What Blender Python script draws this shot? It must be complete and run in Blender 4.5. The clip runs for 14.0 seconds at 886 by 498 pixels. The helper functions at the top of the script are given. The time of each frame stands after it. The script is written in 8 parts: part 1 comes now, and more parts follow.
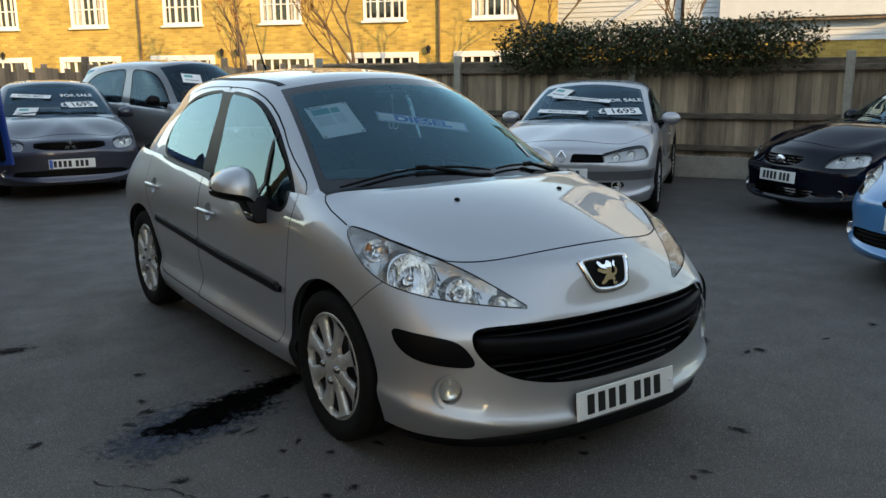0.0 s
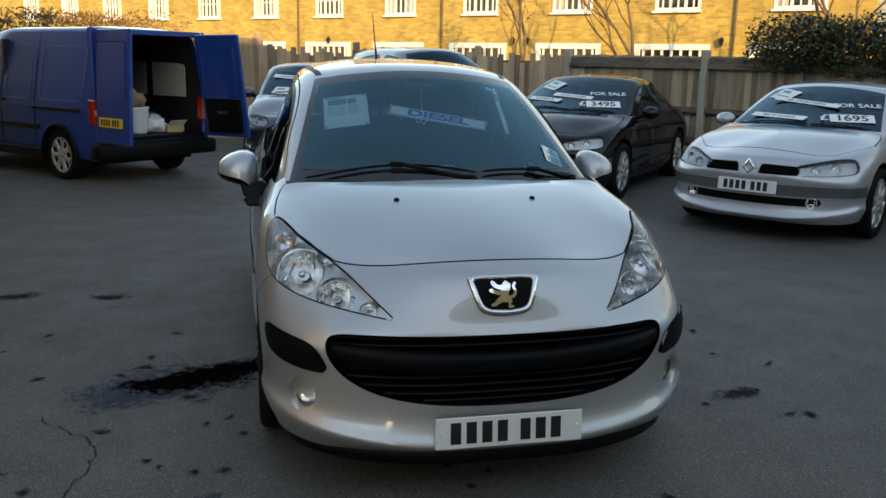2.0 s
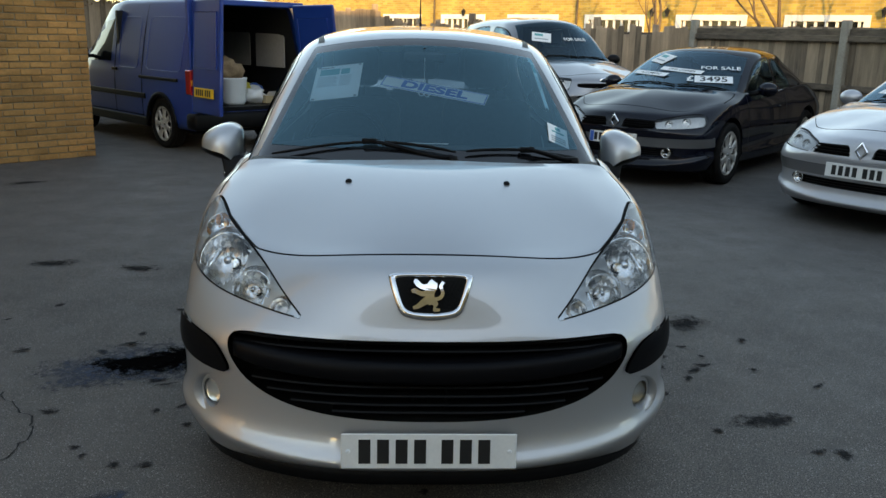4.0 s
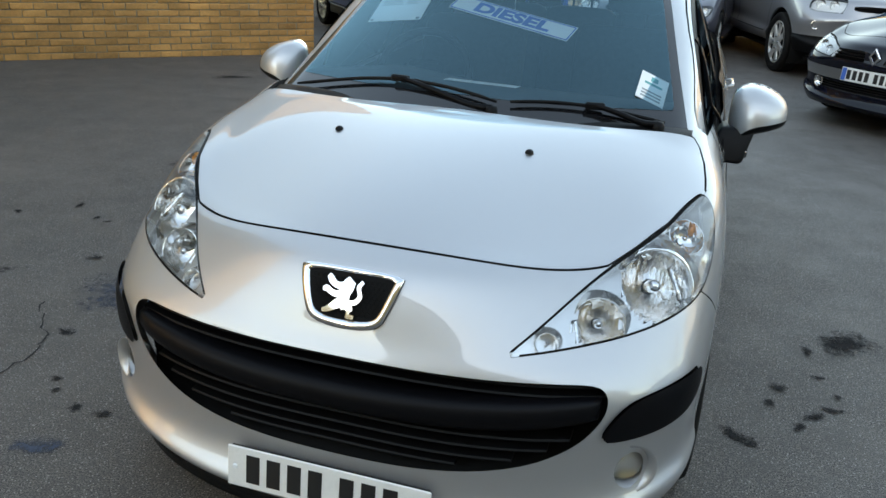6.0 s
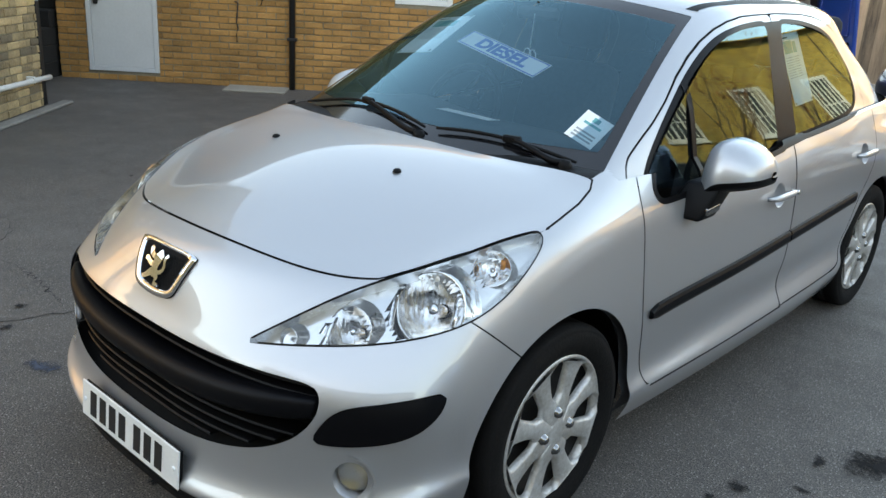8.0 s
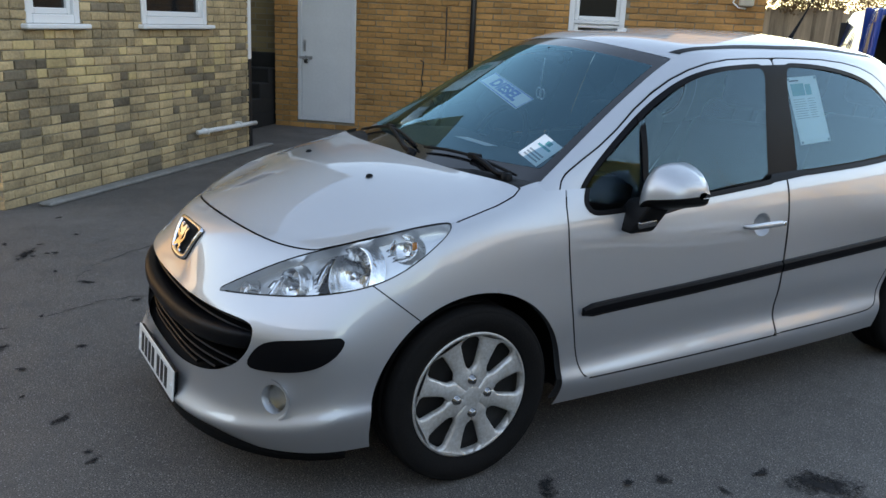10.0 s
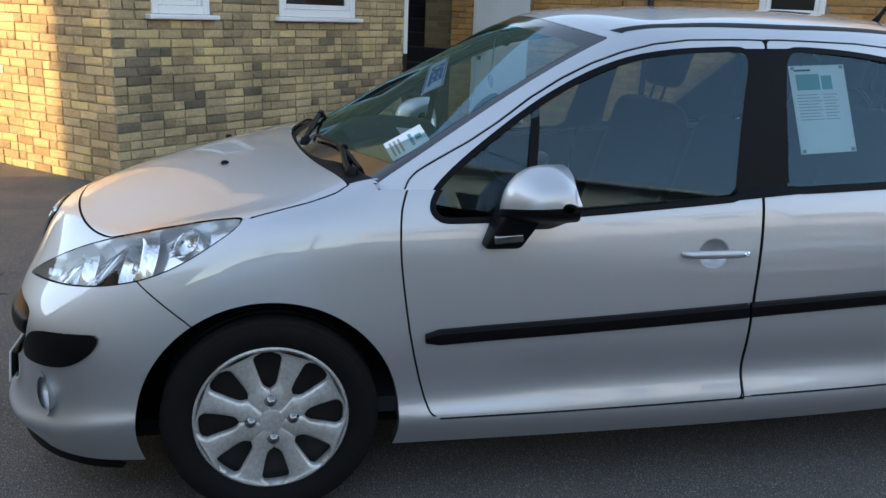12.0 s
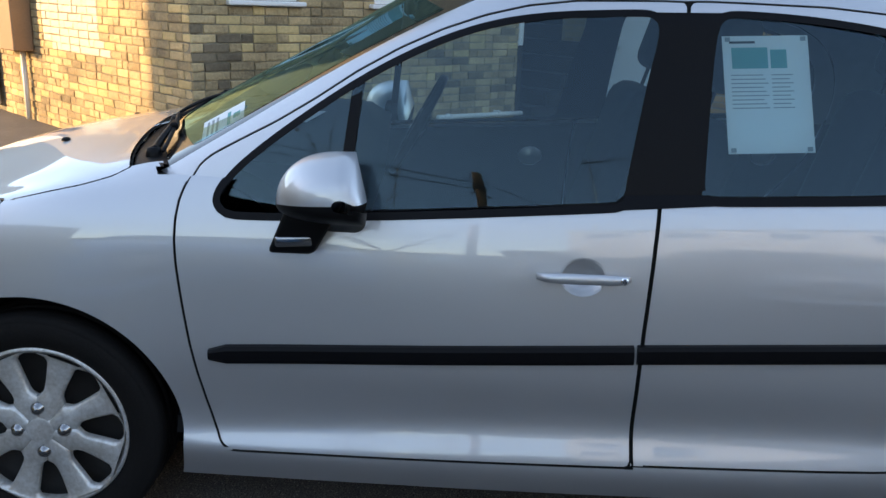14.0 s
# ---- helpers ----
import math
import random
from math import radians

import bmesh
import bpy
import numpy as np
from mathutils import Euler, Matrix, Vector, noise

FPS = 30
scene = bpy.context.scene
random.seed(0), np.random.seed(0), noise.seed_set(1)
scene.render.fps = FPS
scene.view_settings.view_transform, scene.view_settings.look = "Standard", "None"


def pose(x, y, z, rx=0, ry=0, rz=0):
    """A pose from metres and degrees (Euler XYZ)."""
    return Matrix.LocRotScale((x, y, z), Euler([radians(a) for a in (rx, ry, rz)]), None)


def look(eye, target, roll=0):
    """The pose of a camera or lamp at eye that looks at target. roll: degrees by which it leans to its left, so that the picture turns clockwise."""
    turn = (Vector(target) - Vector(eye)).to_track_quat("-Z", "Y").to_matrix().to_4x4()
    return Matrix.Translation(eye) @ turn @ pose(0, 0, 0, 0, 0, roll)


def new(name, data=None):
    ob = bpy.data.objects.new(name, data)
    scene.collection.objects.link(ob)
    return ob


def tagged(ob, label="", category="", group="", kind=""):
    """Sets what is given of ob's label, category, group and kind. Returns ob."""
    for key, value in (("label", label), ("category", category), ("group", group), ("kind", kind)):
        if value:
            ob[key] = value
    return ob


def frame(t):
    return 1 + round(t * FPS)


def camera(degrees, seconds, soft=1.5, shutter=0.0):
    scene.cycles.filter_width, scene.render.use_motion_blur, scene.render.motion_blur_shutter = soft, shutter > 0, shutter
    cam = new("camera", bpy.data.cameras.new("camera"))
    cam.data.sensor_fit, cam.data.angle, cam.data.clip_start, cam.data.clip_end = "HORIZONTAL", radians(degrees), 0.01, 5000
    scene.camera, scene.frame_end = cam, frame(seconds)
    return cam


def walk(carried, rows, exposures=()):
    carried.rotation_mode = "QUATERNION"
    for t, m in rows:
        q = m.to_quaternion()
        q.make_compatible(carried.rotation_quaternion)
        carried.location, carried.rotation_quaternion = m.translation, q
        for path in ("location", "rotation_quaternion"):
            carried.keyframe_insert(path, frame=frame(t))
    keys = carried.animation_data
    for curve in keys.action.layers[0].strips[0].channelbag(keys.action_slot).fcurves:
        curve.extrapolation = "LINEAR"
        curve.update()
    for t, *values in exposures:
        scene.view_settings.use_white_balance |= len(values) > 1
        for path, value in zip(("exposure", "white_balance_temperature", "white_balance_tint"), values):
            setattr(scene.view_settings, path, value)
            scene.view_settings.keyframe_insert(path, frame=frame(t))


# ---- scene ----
cam = camera(55.7, 14.0)
PATH = [
    (0, (-2.237, -2.014, 1.424), (-1.124, -0.403, 1.021), -0.5),
    (0.5, (-1.872, -2.188, 1.439), (-0.909, -0.485, 1.023), 0.6),
    (1, (-1.505, -2.25, 1.405), (-0.677, -0.478, 0.986), 1.1),
    (1.5, (-1.142, -2.35, 1.44), (-0.467, -0.514, 1.022), 1.1),
    (2, (-0.813, -2.472, 1.458), (-0.38, -0.568, 1.026), 1.3),
    (2.5, (-0.562, -2.425, 1.413), (-0.277, -0.496, 0.97), 1.6),
    (3, (-0.327, -2.366, 1.429), (-0.146, -0.428, 0.969), 1.8),
    (3.2, (-0.252, -2.355, 1.434), (-0.095, -0.417, 0.967), 1.8),
    (5.3, (0.307, -1.722, 1.482), (0.04, 0.152, 0.837), 1.7),
    (5.5, (0.426, -1.656, 1.527), (0.056, 0.187, 0.844), 2.0),
    (6, (0.688, -1.447, 1.504), (0.162, 0.339, 0.775), 3.0),
    (6.5, (1.003, -1.283, 1.504), (0.274, 0.419, 0.749), 3.2),
    (7, (1.296, -1.137, 1.501), (0.39, 0.491, 0.773), 3.0),
    (7.2, (1.402, -1.048, 1.49), (0.433, 0.552, 0.781), 3.3),
    (9.3, (2.712, -0.785, 1.493), (1.123, 0.298, 0.943), 3.3),
    (9.5, (2.803, -0.738, 1.49), (1.198, 0.323, 0.947), 3.4),
    (10, (2.874, -0.563, 1.48), (1.232, 0.447, 0.948), 2.6),
    (10.5, (2.851, -0.267, 1.471), (1.176, 0.678, 0.921), 1.8),
    (11, (2.94, 0.115, 1.444), (1.194, 0.922, 0.896), 1.4),
    (11.5, (3.003, 0.469, 1.454), (1.184, 1.091, 0.903), 2.3),
    (12, (2.987, 0.803, 1.43), (1.115, 1.243, 0.881), 2.4),
    (12.5, (2.967, 1.098, 1.409), (1.07, 1.406, 0.858), 2.8),
    (13, (2.817, 1.332, 1.367), (0.903, 1.504, 0.814), 2.9),
    (13.5, (2.686, 1.546, 1.374), (0.767, 1.614, 0.814), 2.2),
    (14, (2.654, 1.843, 1.358), (0.736, 1.82, 0.791), 2.2),
]
EXPOSE = [(0.0, 1.62, 8700, 11), (3.0, 1.57, 8700, 10), (5.5, 2.42, 9250, 10), (6.5, 2.72, 9350, 11), (7.0, 2.77, 9350, 12), (9.5, 2.49, 8500, 15), (10.0, 2.27, 8150, 16), (10.5, 2.49, 8250, 16), (11.0, 2.65, 8350, 16), (11.5, 2.49, 7850, 16), (12.0, 2.22, 7650, 15), (12.5, 2.12, 7550, 15), (13.5, 2.22, 7500, 16), (14.0, 2.17, 7500, 17)]
walk(cam, [(t, look(eye, target, roll)) for t, eye, target, roll in PATH], EXPOSE)

# ---- daylight: low winter sun behind the yard's south building, clear sky ----
SUN_AZ, SUN_EL = radians(-4.0), radians(15.0)
sun_from = Vector((-math.sin(SUN_AZ) * math.cos(SUN_EL), -math.cos(SUN_AZ) * math.cos(SUN_EL), math.sin(SUN_EL)))
world = bpy.data.worlds.new("sky")
scene.world = world
world.use_nodes = True
wn = world.node_tree.nodes
sky = wn.new("ShaderNodeTexSky")
sky.sky_type, sky.sun_disc = "NISHITA", False
sky.sun_elevation, sky.sun_rotation = SUN_EL, math.pi + SUN_AZ
sky.air_density, sky.dust_density, sky.ozone_density = 1.0, 0.3, 1.0
world.node_tree.links.new(sky.outputs[0], wn["Background"].inputs[0])
wn["Background"].inputs[1].default_value = 0.15
sun = new("sun", bpy.data.lights.new("sun", "SUN"))
sun.data.energy, sun.data.angle, sun.data.color = 2.1, radians(0.5), (1.0, 0.72, 0.38)
sun.matrix_world = look(sun_from * 60, (0, 0, 0))


# ---- materials ----
def make(name, base, rough=0.6, metal=0.0, coat=0.0, vary=0.0, scale=8.0, bump=0.0, bscale=60.0, island=0.0, spec=0.5, tint=None, stretch=(1, 1, 1), world=False):
    """A procedural surface: base colour, two scales of uneven tone, fine relief."""
    m = bpy.data.materials.new(name)
    m.use_nodes = True
    n, l = m.node_tree.nodes, m.node_tree.links
    p = n["Principled BSDF"]
    p.inputs["Base Color"].default_value = (*base, 1)
    p.inputs["Roughness"].default_value, p.inputs["Metallic"].default_value = rough, metal
    p.inputs["Specular IOR Level"].default_value = spec
    if coat:
        p.inputs["Coat Weight"].default_value, p.inputs["Coat Roughness"].default_value = coat, 0.03
    co = n.new("ShaderNodeTexCoord")
    mp = n.new("ShaderNodeMapping")
    mp.inputs["Scale"].default_value = stretch
    if world:
        l.new(n.new("ShaderNodeNewGeometry").outputs["Position"], mp.inputs[0])
    else:
        l.new(co.outputs["Object"], mp.inputs[0])
    if vary or island:
        big, fine = n.new("ShaderNodeTexNoise"), n.new("ShaderNodeTexNoise")
        big.inputs["Scale"].default_value, fine.inputs["Scale"].default_value = scale, scale * 9
        big.inputs["Detail"].default_value, fine.inputs["Detail"].default_value = 3, 5
        l.new(mp.outputs[0], big.inputs[0])
        l.new(mp.outputs[0], fine.inputs[0])
        add = n.new("ShaderNodeMath")
        add.operation = "ADD"
        l.new(big.outputs[0], add.inputs[0])
        l.new(fine.outputs[0], add.inputs[1])
        value = add.outputs[0]
        if island:
            info, mul, add2 = n.new("ShaderNodeObjectInfo"), n.new("ShaderNodeMath"), n.new("ShaderNodeMath")
            mul.operation, mul.inputs[1].default_value, add2.operation = "MULTIPLY_ADD", island, "ADD"
            mul.inputs[2].default_value = -island / 2
            geo, both, fract = n.new("ShaderNodeNewGeometry"), n.new("ShaderNodeMath"), n.new("ShaderNodeMath")
            fract.operation = "FRACT"
            l.new(info.outputs["Random"], both.inputs[0])
            l.new(geo.outputs["Random Per Island"], both.inputs[1])
            l.new(both.outputs[0], fract.inputs[0])
            l.new(fract.outputs[0], mul.inputs[0])
            l.new(value, add2.inputs[0])
            l.new(mul.outputs[0], add2.inputs[1])
            value = add2.outputs[0]
        if world:
            # weathering in broad patches
            far, mad = n.new("ShaderNodeTexNoise"), n.new("ShaderNodeMath")
            far.inputs["Scale"].default_value, far.inputs["Detail"].default_value = 1.6, 6
            l.new(mp.outputs[0], far.inputs[0])
            mad.operation, mad.inputs[1].default_value = "MULTIPLY_ADD", 1.6
            l.new(far.outputs[0], mad.inputs[0])
            l.new(value, mad.inputs[2])
            shift = n.new("ShaderNodeMath")
            shift.inputs[1].default_value = -0.8
            l.new(mad.outputs[0], shift.inputs[0])
            value = shift.outputs[0]
        rng = n.new("ShaderNodeMapRange")
        rng.inputs[1].default_value, rng.inputs[2].default_value = 0.6 - island / 2, 1.4 + island / 2
        mix = n.new("ShaderNodeMix")
        mix.data_type = "RGBA"
        lo = tint or tuple(c * (1 - vary) for c in base)
        mix.inputs[6].default_value, mix.inputs[7].default_value = (*lo, 1), (*(min(1, c * (1 + vary)) for c in base), 1)
        l.new(value, rng.inputs[0])
        l.new(rng.outputs[0], mix.inputs[0])
        l.new(mix.outputs[2], p.inputs["Base Color"])
        rr = n.new("ShaderNodeMapRange")
        rr.inputs[3].default_value, rr.inputs[4].default_value = max(0.02, rough * 0.85), min(1, rough * 1.12)
        l.new(fine.outputs[0], rr.inputs[0])
        l.new(rr.outputs[0], p.inputs["Roughness"])
    if bump:
        nz, bp = n.new("ShaderNodeTexNoise"), n.new("ShaderNodeBump")
        nz.inputs["Scale"].default_value, nz.inputs["Detail"].default_value = bscale, 6
        bp.inputs["Strength"].default_value, bp.inputs["Distance"].default_value = min(1.0, bump), 0.01
        l.new(mp.outputs[0], nz.inputs[0])
        l.new(nz.outputs[0], bp.inputs["Height"])
        l.new(bp.outputs[0], p.inputs["Normal"])
    return m


def glassy(name, tint=(0.8, 0.86, 0.86), gloss=(1, 1, 1), ior=1.5):
    """Thin sheet glass: tinted, see-through, with a mirror film that grows at a glancing angle."""
    m = bpy.data.materials.new(name)
    m.use_nodes = True
    n, l = m.node_tree.nodes, m.node_tree.links
    n.remove(n["Principled BSDF"])
    tr, gl, fr, mx = (n.new("ShaderNode" + k) for k in ("BsdfTransparent", "BsdfGlossy", "Fresnel", "MixShader"))
    tr.inputs[0].default_value, gl.inputs["Roughness"].default_value = (*tint, 1), 0.004
    gl.inputs[0].default_value = (*gloss, 1)
    fr.inputs[0].default_value = ior
    l.new(fr.outputs[0], mx.inputs[0])
    l.new(tr.outputs[0], mx.inputs[1])
    l.new(gl.outputs[0], mx.inputs[2])
    l.new(mx.outputs[0], n["Material Output"].inputs[0])
    return m


def paint(name, base, metal=0.55, rough=0.3, coat=1.0, spec=0.5):
    m = make(name, base, rough, metal, coat=coat, spec=spec)
    m.node_tree.nodes["Principled BSDF"].inputs["Coat IOR"].default_value = 1.5 + 0.3 * metal
    return m


M = dict(
    silver=paint("silver_paint", (0.52, 0.525, 0.535), 0.86, 0.50),
    silver2=paint("light_silver_paint", (0.50, 0.50, 0.52), 0.6, 0.45),
    slate=paint("slate_grey_paint", (0.060, 0.062, 0.085), 0.45, 0.35, 0.8, 0.3),
    pewter=paint("pewter_paint", (0.20, 0.20, 0.205), 0.6, 0.35),
    pewter2=paint("dull_silver_paint", (0.34, 0.34, 0.35), 0.7, 0.4),
    navy=paint("dark_navy_paint", (0.005, 0.006, 0.012), 0.0, 0.4, 0.7, 0.0),
    ink=paint("black_blue_paint", (0.004, 0.005, 0.012), 0.0, 0.4, 0.8, 0.0),
    azure=paint("light_blue_paint", (0.02, 0.20, 0.46), 0.2, 0.3),
    vanblue=paint("royal_blue_paint", (0.006, 0.045, 0.26), 0.1, 0.32, 1.0, 0.3),
    seam=make("seam_rubber", (0.004, 0.004, 0.004), 0.8, spec=0.2),
    plastic=make("black_plastic", (0.004, 0.004, 0.0045), 0.48, vary=0.15, scale=30, bump=0.06, bscale=500, spec=0.14),
    trim=make("grey_black_plastic", (0.0035, 0.0035, 0.0045), 0.42, spec=0.11, vary=0.1, scale=25, bump=0.05, bscale=600),
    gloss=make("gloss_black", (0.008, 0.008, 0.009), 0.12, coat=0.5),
    rubber=make("tyre_rubber", (0.006, 0.0058, 0.0058), 0.8, vary=0.3, scale=18, bump=0.15, bscale=120, tint=(0.011, 0.010, 0.0095), spec=0.12),
    alloy=make("hubcap_silver", (0.66, 0.66, 0.65), 0.38, 0.50, vary=0.10, scale=11, tint=(0.40, 0.37, 0.32)),
    chrome=make("chrome", (0.82, 0.82, 0.83), 0.07, 1.0),
    boltcap=make("dull_chrome_cap", (0.30, 0.30, 0.30), 0.18, 1.0),
    steel=make("dark_steel", (0.022, 0.020, 0.019), 0.7, 0.2, vary=0.4, scale=30),
    reflector=make("lamp_reflector", (0.86, 0.86, 0.85), 0.06, 1.0, bump=0.35, bscale=60, stretch=(1, 1, 0.08)),
    lampbowl=make("lamp_housing", (0.80, 0.81, 0.81), 0.20, 0.72, vary=0.03, scale=20),
    lamp_pale=make("pale_lamp_housing", (0.82, 0.82, 0.81), 0.3, 0.45, vary=0.05, scale=25, bump=0.3, bscale=40),
    amber=make("amber_plastic", (0.75, 0.25, 0.03), 0.25),
    redlens=make("red_lens", (0.35, 0.01, 0.01), 0.15, coat=0.6),
    cloth=make("dark_seat_cloth", (0.030, 0.032, 0.037), 0.95, vary=0.25, scale=60, bump=0.2, bscale=300),
    dash=make("dashboard_plastic", (0.045, 0.047, 0.050), 0.7, vary=0.15, scale=40, bump=0.15, bscale=250),
    lining=make("pale_headlining", (0.30, 0.30, 0.29), 0.95, vary=0.1, scale=20),
    paper=make("white_paper", (0.80, 0.81, 0.80), 0.75, vary=0.03, scale=5),
    signwhite=make("sign_white", (0.82, 0.84, 0.84), 0.5),
    signblue=make("sign_blue", (0.03, 0.13, 0.48), 0.5),
    grey_ink=make("grey_print", (0.30, 0.33, 0.34), 0.7),
    teal_ink=make("teal_print", (0.08, 0.36, 0.36), 0.6),
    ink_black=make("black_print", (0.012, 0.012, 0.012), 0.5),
    plate=make("number_plate_white", (0.80, 0.80, 0.77), 0.35, vary=0.05, scale=12),
    plate_y=make("number_plate_yellow", (0.80, 0.52, 0.04), 0.35, vary=0.05, scale=12),
    screen=glassy("windscreen_glass", (0.86, 0.95, 0.96), (0.46, 0.86, 1.0), 2.05),
    glass=glassy("car_glass", (0.66, 0.78, 0.80), (0.56, 0.84, 1.0), 1.62),
    lens=glassy("clear_lens", (0.97, 0.98, 0.98), (1, 1, 1), 1.5),
    house_glass=make("window_glass_dark", (0.012, 0.014, 0.016), 0.06, coat=0.3),
    asphalt=None,
)


# ---- mesh helpers ----
def mesh_from(name, verts, faces, smooth=True):
    me = bpy.data.meshes.new(name)
    me.from_pydata([tuple(map(float, v)) for v in verts], [], [tuple(map(int, f)) for f in faces])
    me.polygons.foreach_set("use_smooth", [smooth] * len(me.polygons))
    me.update()
    return me


def part(name, bm, material, parent=None, label="", smooth=False, bevel=0.0):
    """Links a bmesh, or verts and faces, as one mesh object under a thing or a part."""
    if isinstance(bm, tuple):
        me = mesh_from(name, *bm, smooth)
    else:
        bmesh.ops.recalc_face_normals(bm, faces=bm.faces)
        me = bpy.data.meshes.new(name)
        bm.to_mesh(me)
        bm.free()
        if smooth:
            me.polygons.foreach_set("use_smooth", [True] * len(me.polygons))
    me.materials.append(material)
    ob = new(name, me)
    ob.parent = parent
    if label:
        ob["label"] = label
    return ob


def empty(name, label, category, group="", m=None, kind=""):
    ob = tagged(new(name), label, category, group, kind)
    ob.empty_display_size = 0.2
    if m is not None:
        ob.matrix_world = m
    return ob


def box(bm, x0, x1, y0, y1, z0, z1, bevel=0.0, m=None, seg=1):
    r = bmesh.ops.create_cube(bm, size=1.0)
    vs = r["verts"]
    for v in vs:
        v.co = Vector(((x0 + x1) / 2 + v.co.x * (x1 - x0), (y0 + y1) / 2 + v.co.y * (y1 - y0), (z0 + z1) / 2 + v.co.z * (z1 - z0)))
    if bevel:
        es = list({e for v in vs for e in v.link_edges})
        r = bmesh.ops.bevel(bm, geom=es, offset=bevel, segments=seg, affect="EDGES", profile=0.5)
        vs = list({v for f in r["faces"] for v in f.verts} | {v for v in vs if v.is_valid})
    if m is not None:
        bmesh.ops.transform(bm, matrix=m, verts=vs)
    return bm


def only_used(v, faces):
    """Drops the points that no face uses."""
    keep = sorted({i for f in faces for i in f})
    at = {k: i for i, k in enumerate(keep)}
    return [tuple(v[k]) for k in keep], [tuple(at[i] for i in f) for f in faces]


def boxed(x0, x1, y0, y1, z0, z1, bevel=0.0, m=None, seg=1):
    return box(bmesh.new(), x0, x1, y0, y1, z0, z1, bevel, m, seg)


def tube(path, radius, sides=8, closed=False, caps=True, flat=1.0):
    """Verts and faces of a round bar along a path; radius may be a list."""
    path = [Vector(p) for p in path]
    n = len(path)
    rad = radius if isinstance(radius, (list, tuple)) else [radius] * n
    vs, fs = [], []
    ref = Vector((0, 0, 1))
    for i, p in enumerate(path):
        d = (path[(i + 1) % n] - path[i - 1]) if closed else (path[min(n - 1, i + 1)] - path[max(0, i - 1)])
        d.normalize()
        side = d.cross(ref)
        if side.length < 0.05:
            side = d.cross(Vector((1, 0, 0)))
        side.normalize()
        up = side.cross(d)
        for k in range(sides):
            a = 2 * math.pi * k / sides
            vs.append(p + rad[i] * (side * math.cos(a) + up * math.sin(a) * flat))
    for i in range(n if closed else n - 1):
        j = (i + 1) % n
        for k in range(sides):
            k2 = (k + 1) % sides
            fs.append((i * sides + k, i * sides + k2, j * sides + k2, j * sides + k))
    if caps and not closed:
        fs.append(tuple(range(sides))[::-1])
        fs.append(tuple((n - 1) * sides + k for k in range(sides)))
    return vs, fs


def lathe(profile, sides=48, axis="x"):
    """Turns a profile of (radius, along) about an axis."""
    vs, fs = [], []
    for r, h in profile:
        for k in range(sides):
            a = 2 * math.pi * k / sides
            vs.append((h, r * math.cos(a), r * math.sin(a)) if axis == "x" else (r * math.cos(a), r * math.sin(a), h))
    for i in range(len(profile) - 1):
        for k in range(sides):
            k2 = (k + 1) % sides
            fs.append((i * sides + k, i * sides + k2, (i + 1) * sides + k2, (i + 1) * sides + k))
    return vs, fs


def text_mesh(name, words, size, material, parent, m, depth=0.0015, bold=0.0, align="CENTER", label=""):
    cu = bpy.data.curves.new(name, "FONT")
    cu.body, cu.size, cu.extrude, cu.offset = words, size, depth, bold
    cu.align_x, cu.align_y = align, "CENTER"
    tmp = bpy.data.objects.new(name, cu)
    scene.collection.objects.link(tmp)
    me = bpy.data.meshes.new_from_object(tmp.evaluated_get(bpy.context.evaluated_depsgraph_get()))
    bpy.data.objects.remove(tmp)
    me.materials.clear()
    me.materials.append(material)
    ob = new(name, me)
    ob.parent = parent
    ob.matrix_basis = m
    if label:
        ob["label"] = label
    return ob


def spline(points, n):
    """n points along a smooth open curve through the given ones."""
    p = np.array(points, float)
    t = np.r_[0, np.cumsum(np.linalg.norm(np.diff(p, axis=0), axis=1) ** 0.7)]
    return cubic(t, p, np.linspace(0, t[-1], n))


def cubic(t, p, at):
    """Natural cubic through p at t, read at the given values."""
    n, h = len(t), np.diff(t)
    a = np.zeros((n, n))
    b = np.zeros((n, p.shape[1]))
    a[0, 0] = a[-1, -1] = 1
    for i in range(1, n - 1):
        a[i, i - 1], a[i, i], a[i, i + 1] = h[i - 1], 2 * (h[i - 1] + h[i]), h[i]
        b[i] = 6 * ((p[i + 1] - p[i]) / h[i] - (p[i] - p[i - 1]) / h[i - 1])
    c = np.linalg.solve(a, b)
    k = np.clip(np.searchsorted(t, at, side="right") - 1, 0, n - 2)
    d, e, hh = (at - t[k])[:, None], (t[k + 1] - at)[:, None], h[k][:, None]
    return (c[k] * e**3 + c[k + 1] * d**3) / (6 * hh) + (p[k] / hh - c[k] * hh / 6) * e + (p[k + 1] / hh - c[k + 1] * hh / 6) * d


def rounded(points, times=3, keep=()):
    """A closed outline with its corners cut round."""
    p = [np.array(q, float) for q in points]
    for _ in range(times):
        out = []
        for i in range(len(p)):
            a, b = p[i], p[(i + 1) % len(p)]
            out += [0.75 * a + 0.25 * b, 0.25 * a + 0.75 * b]
        p = out
    return np.array(p)


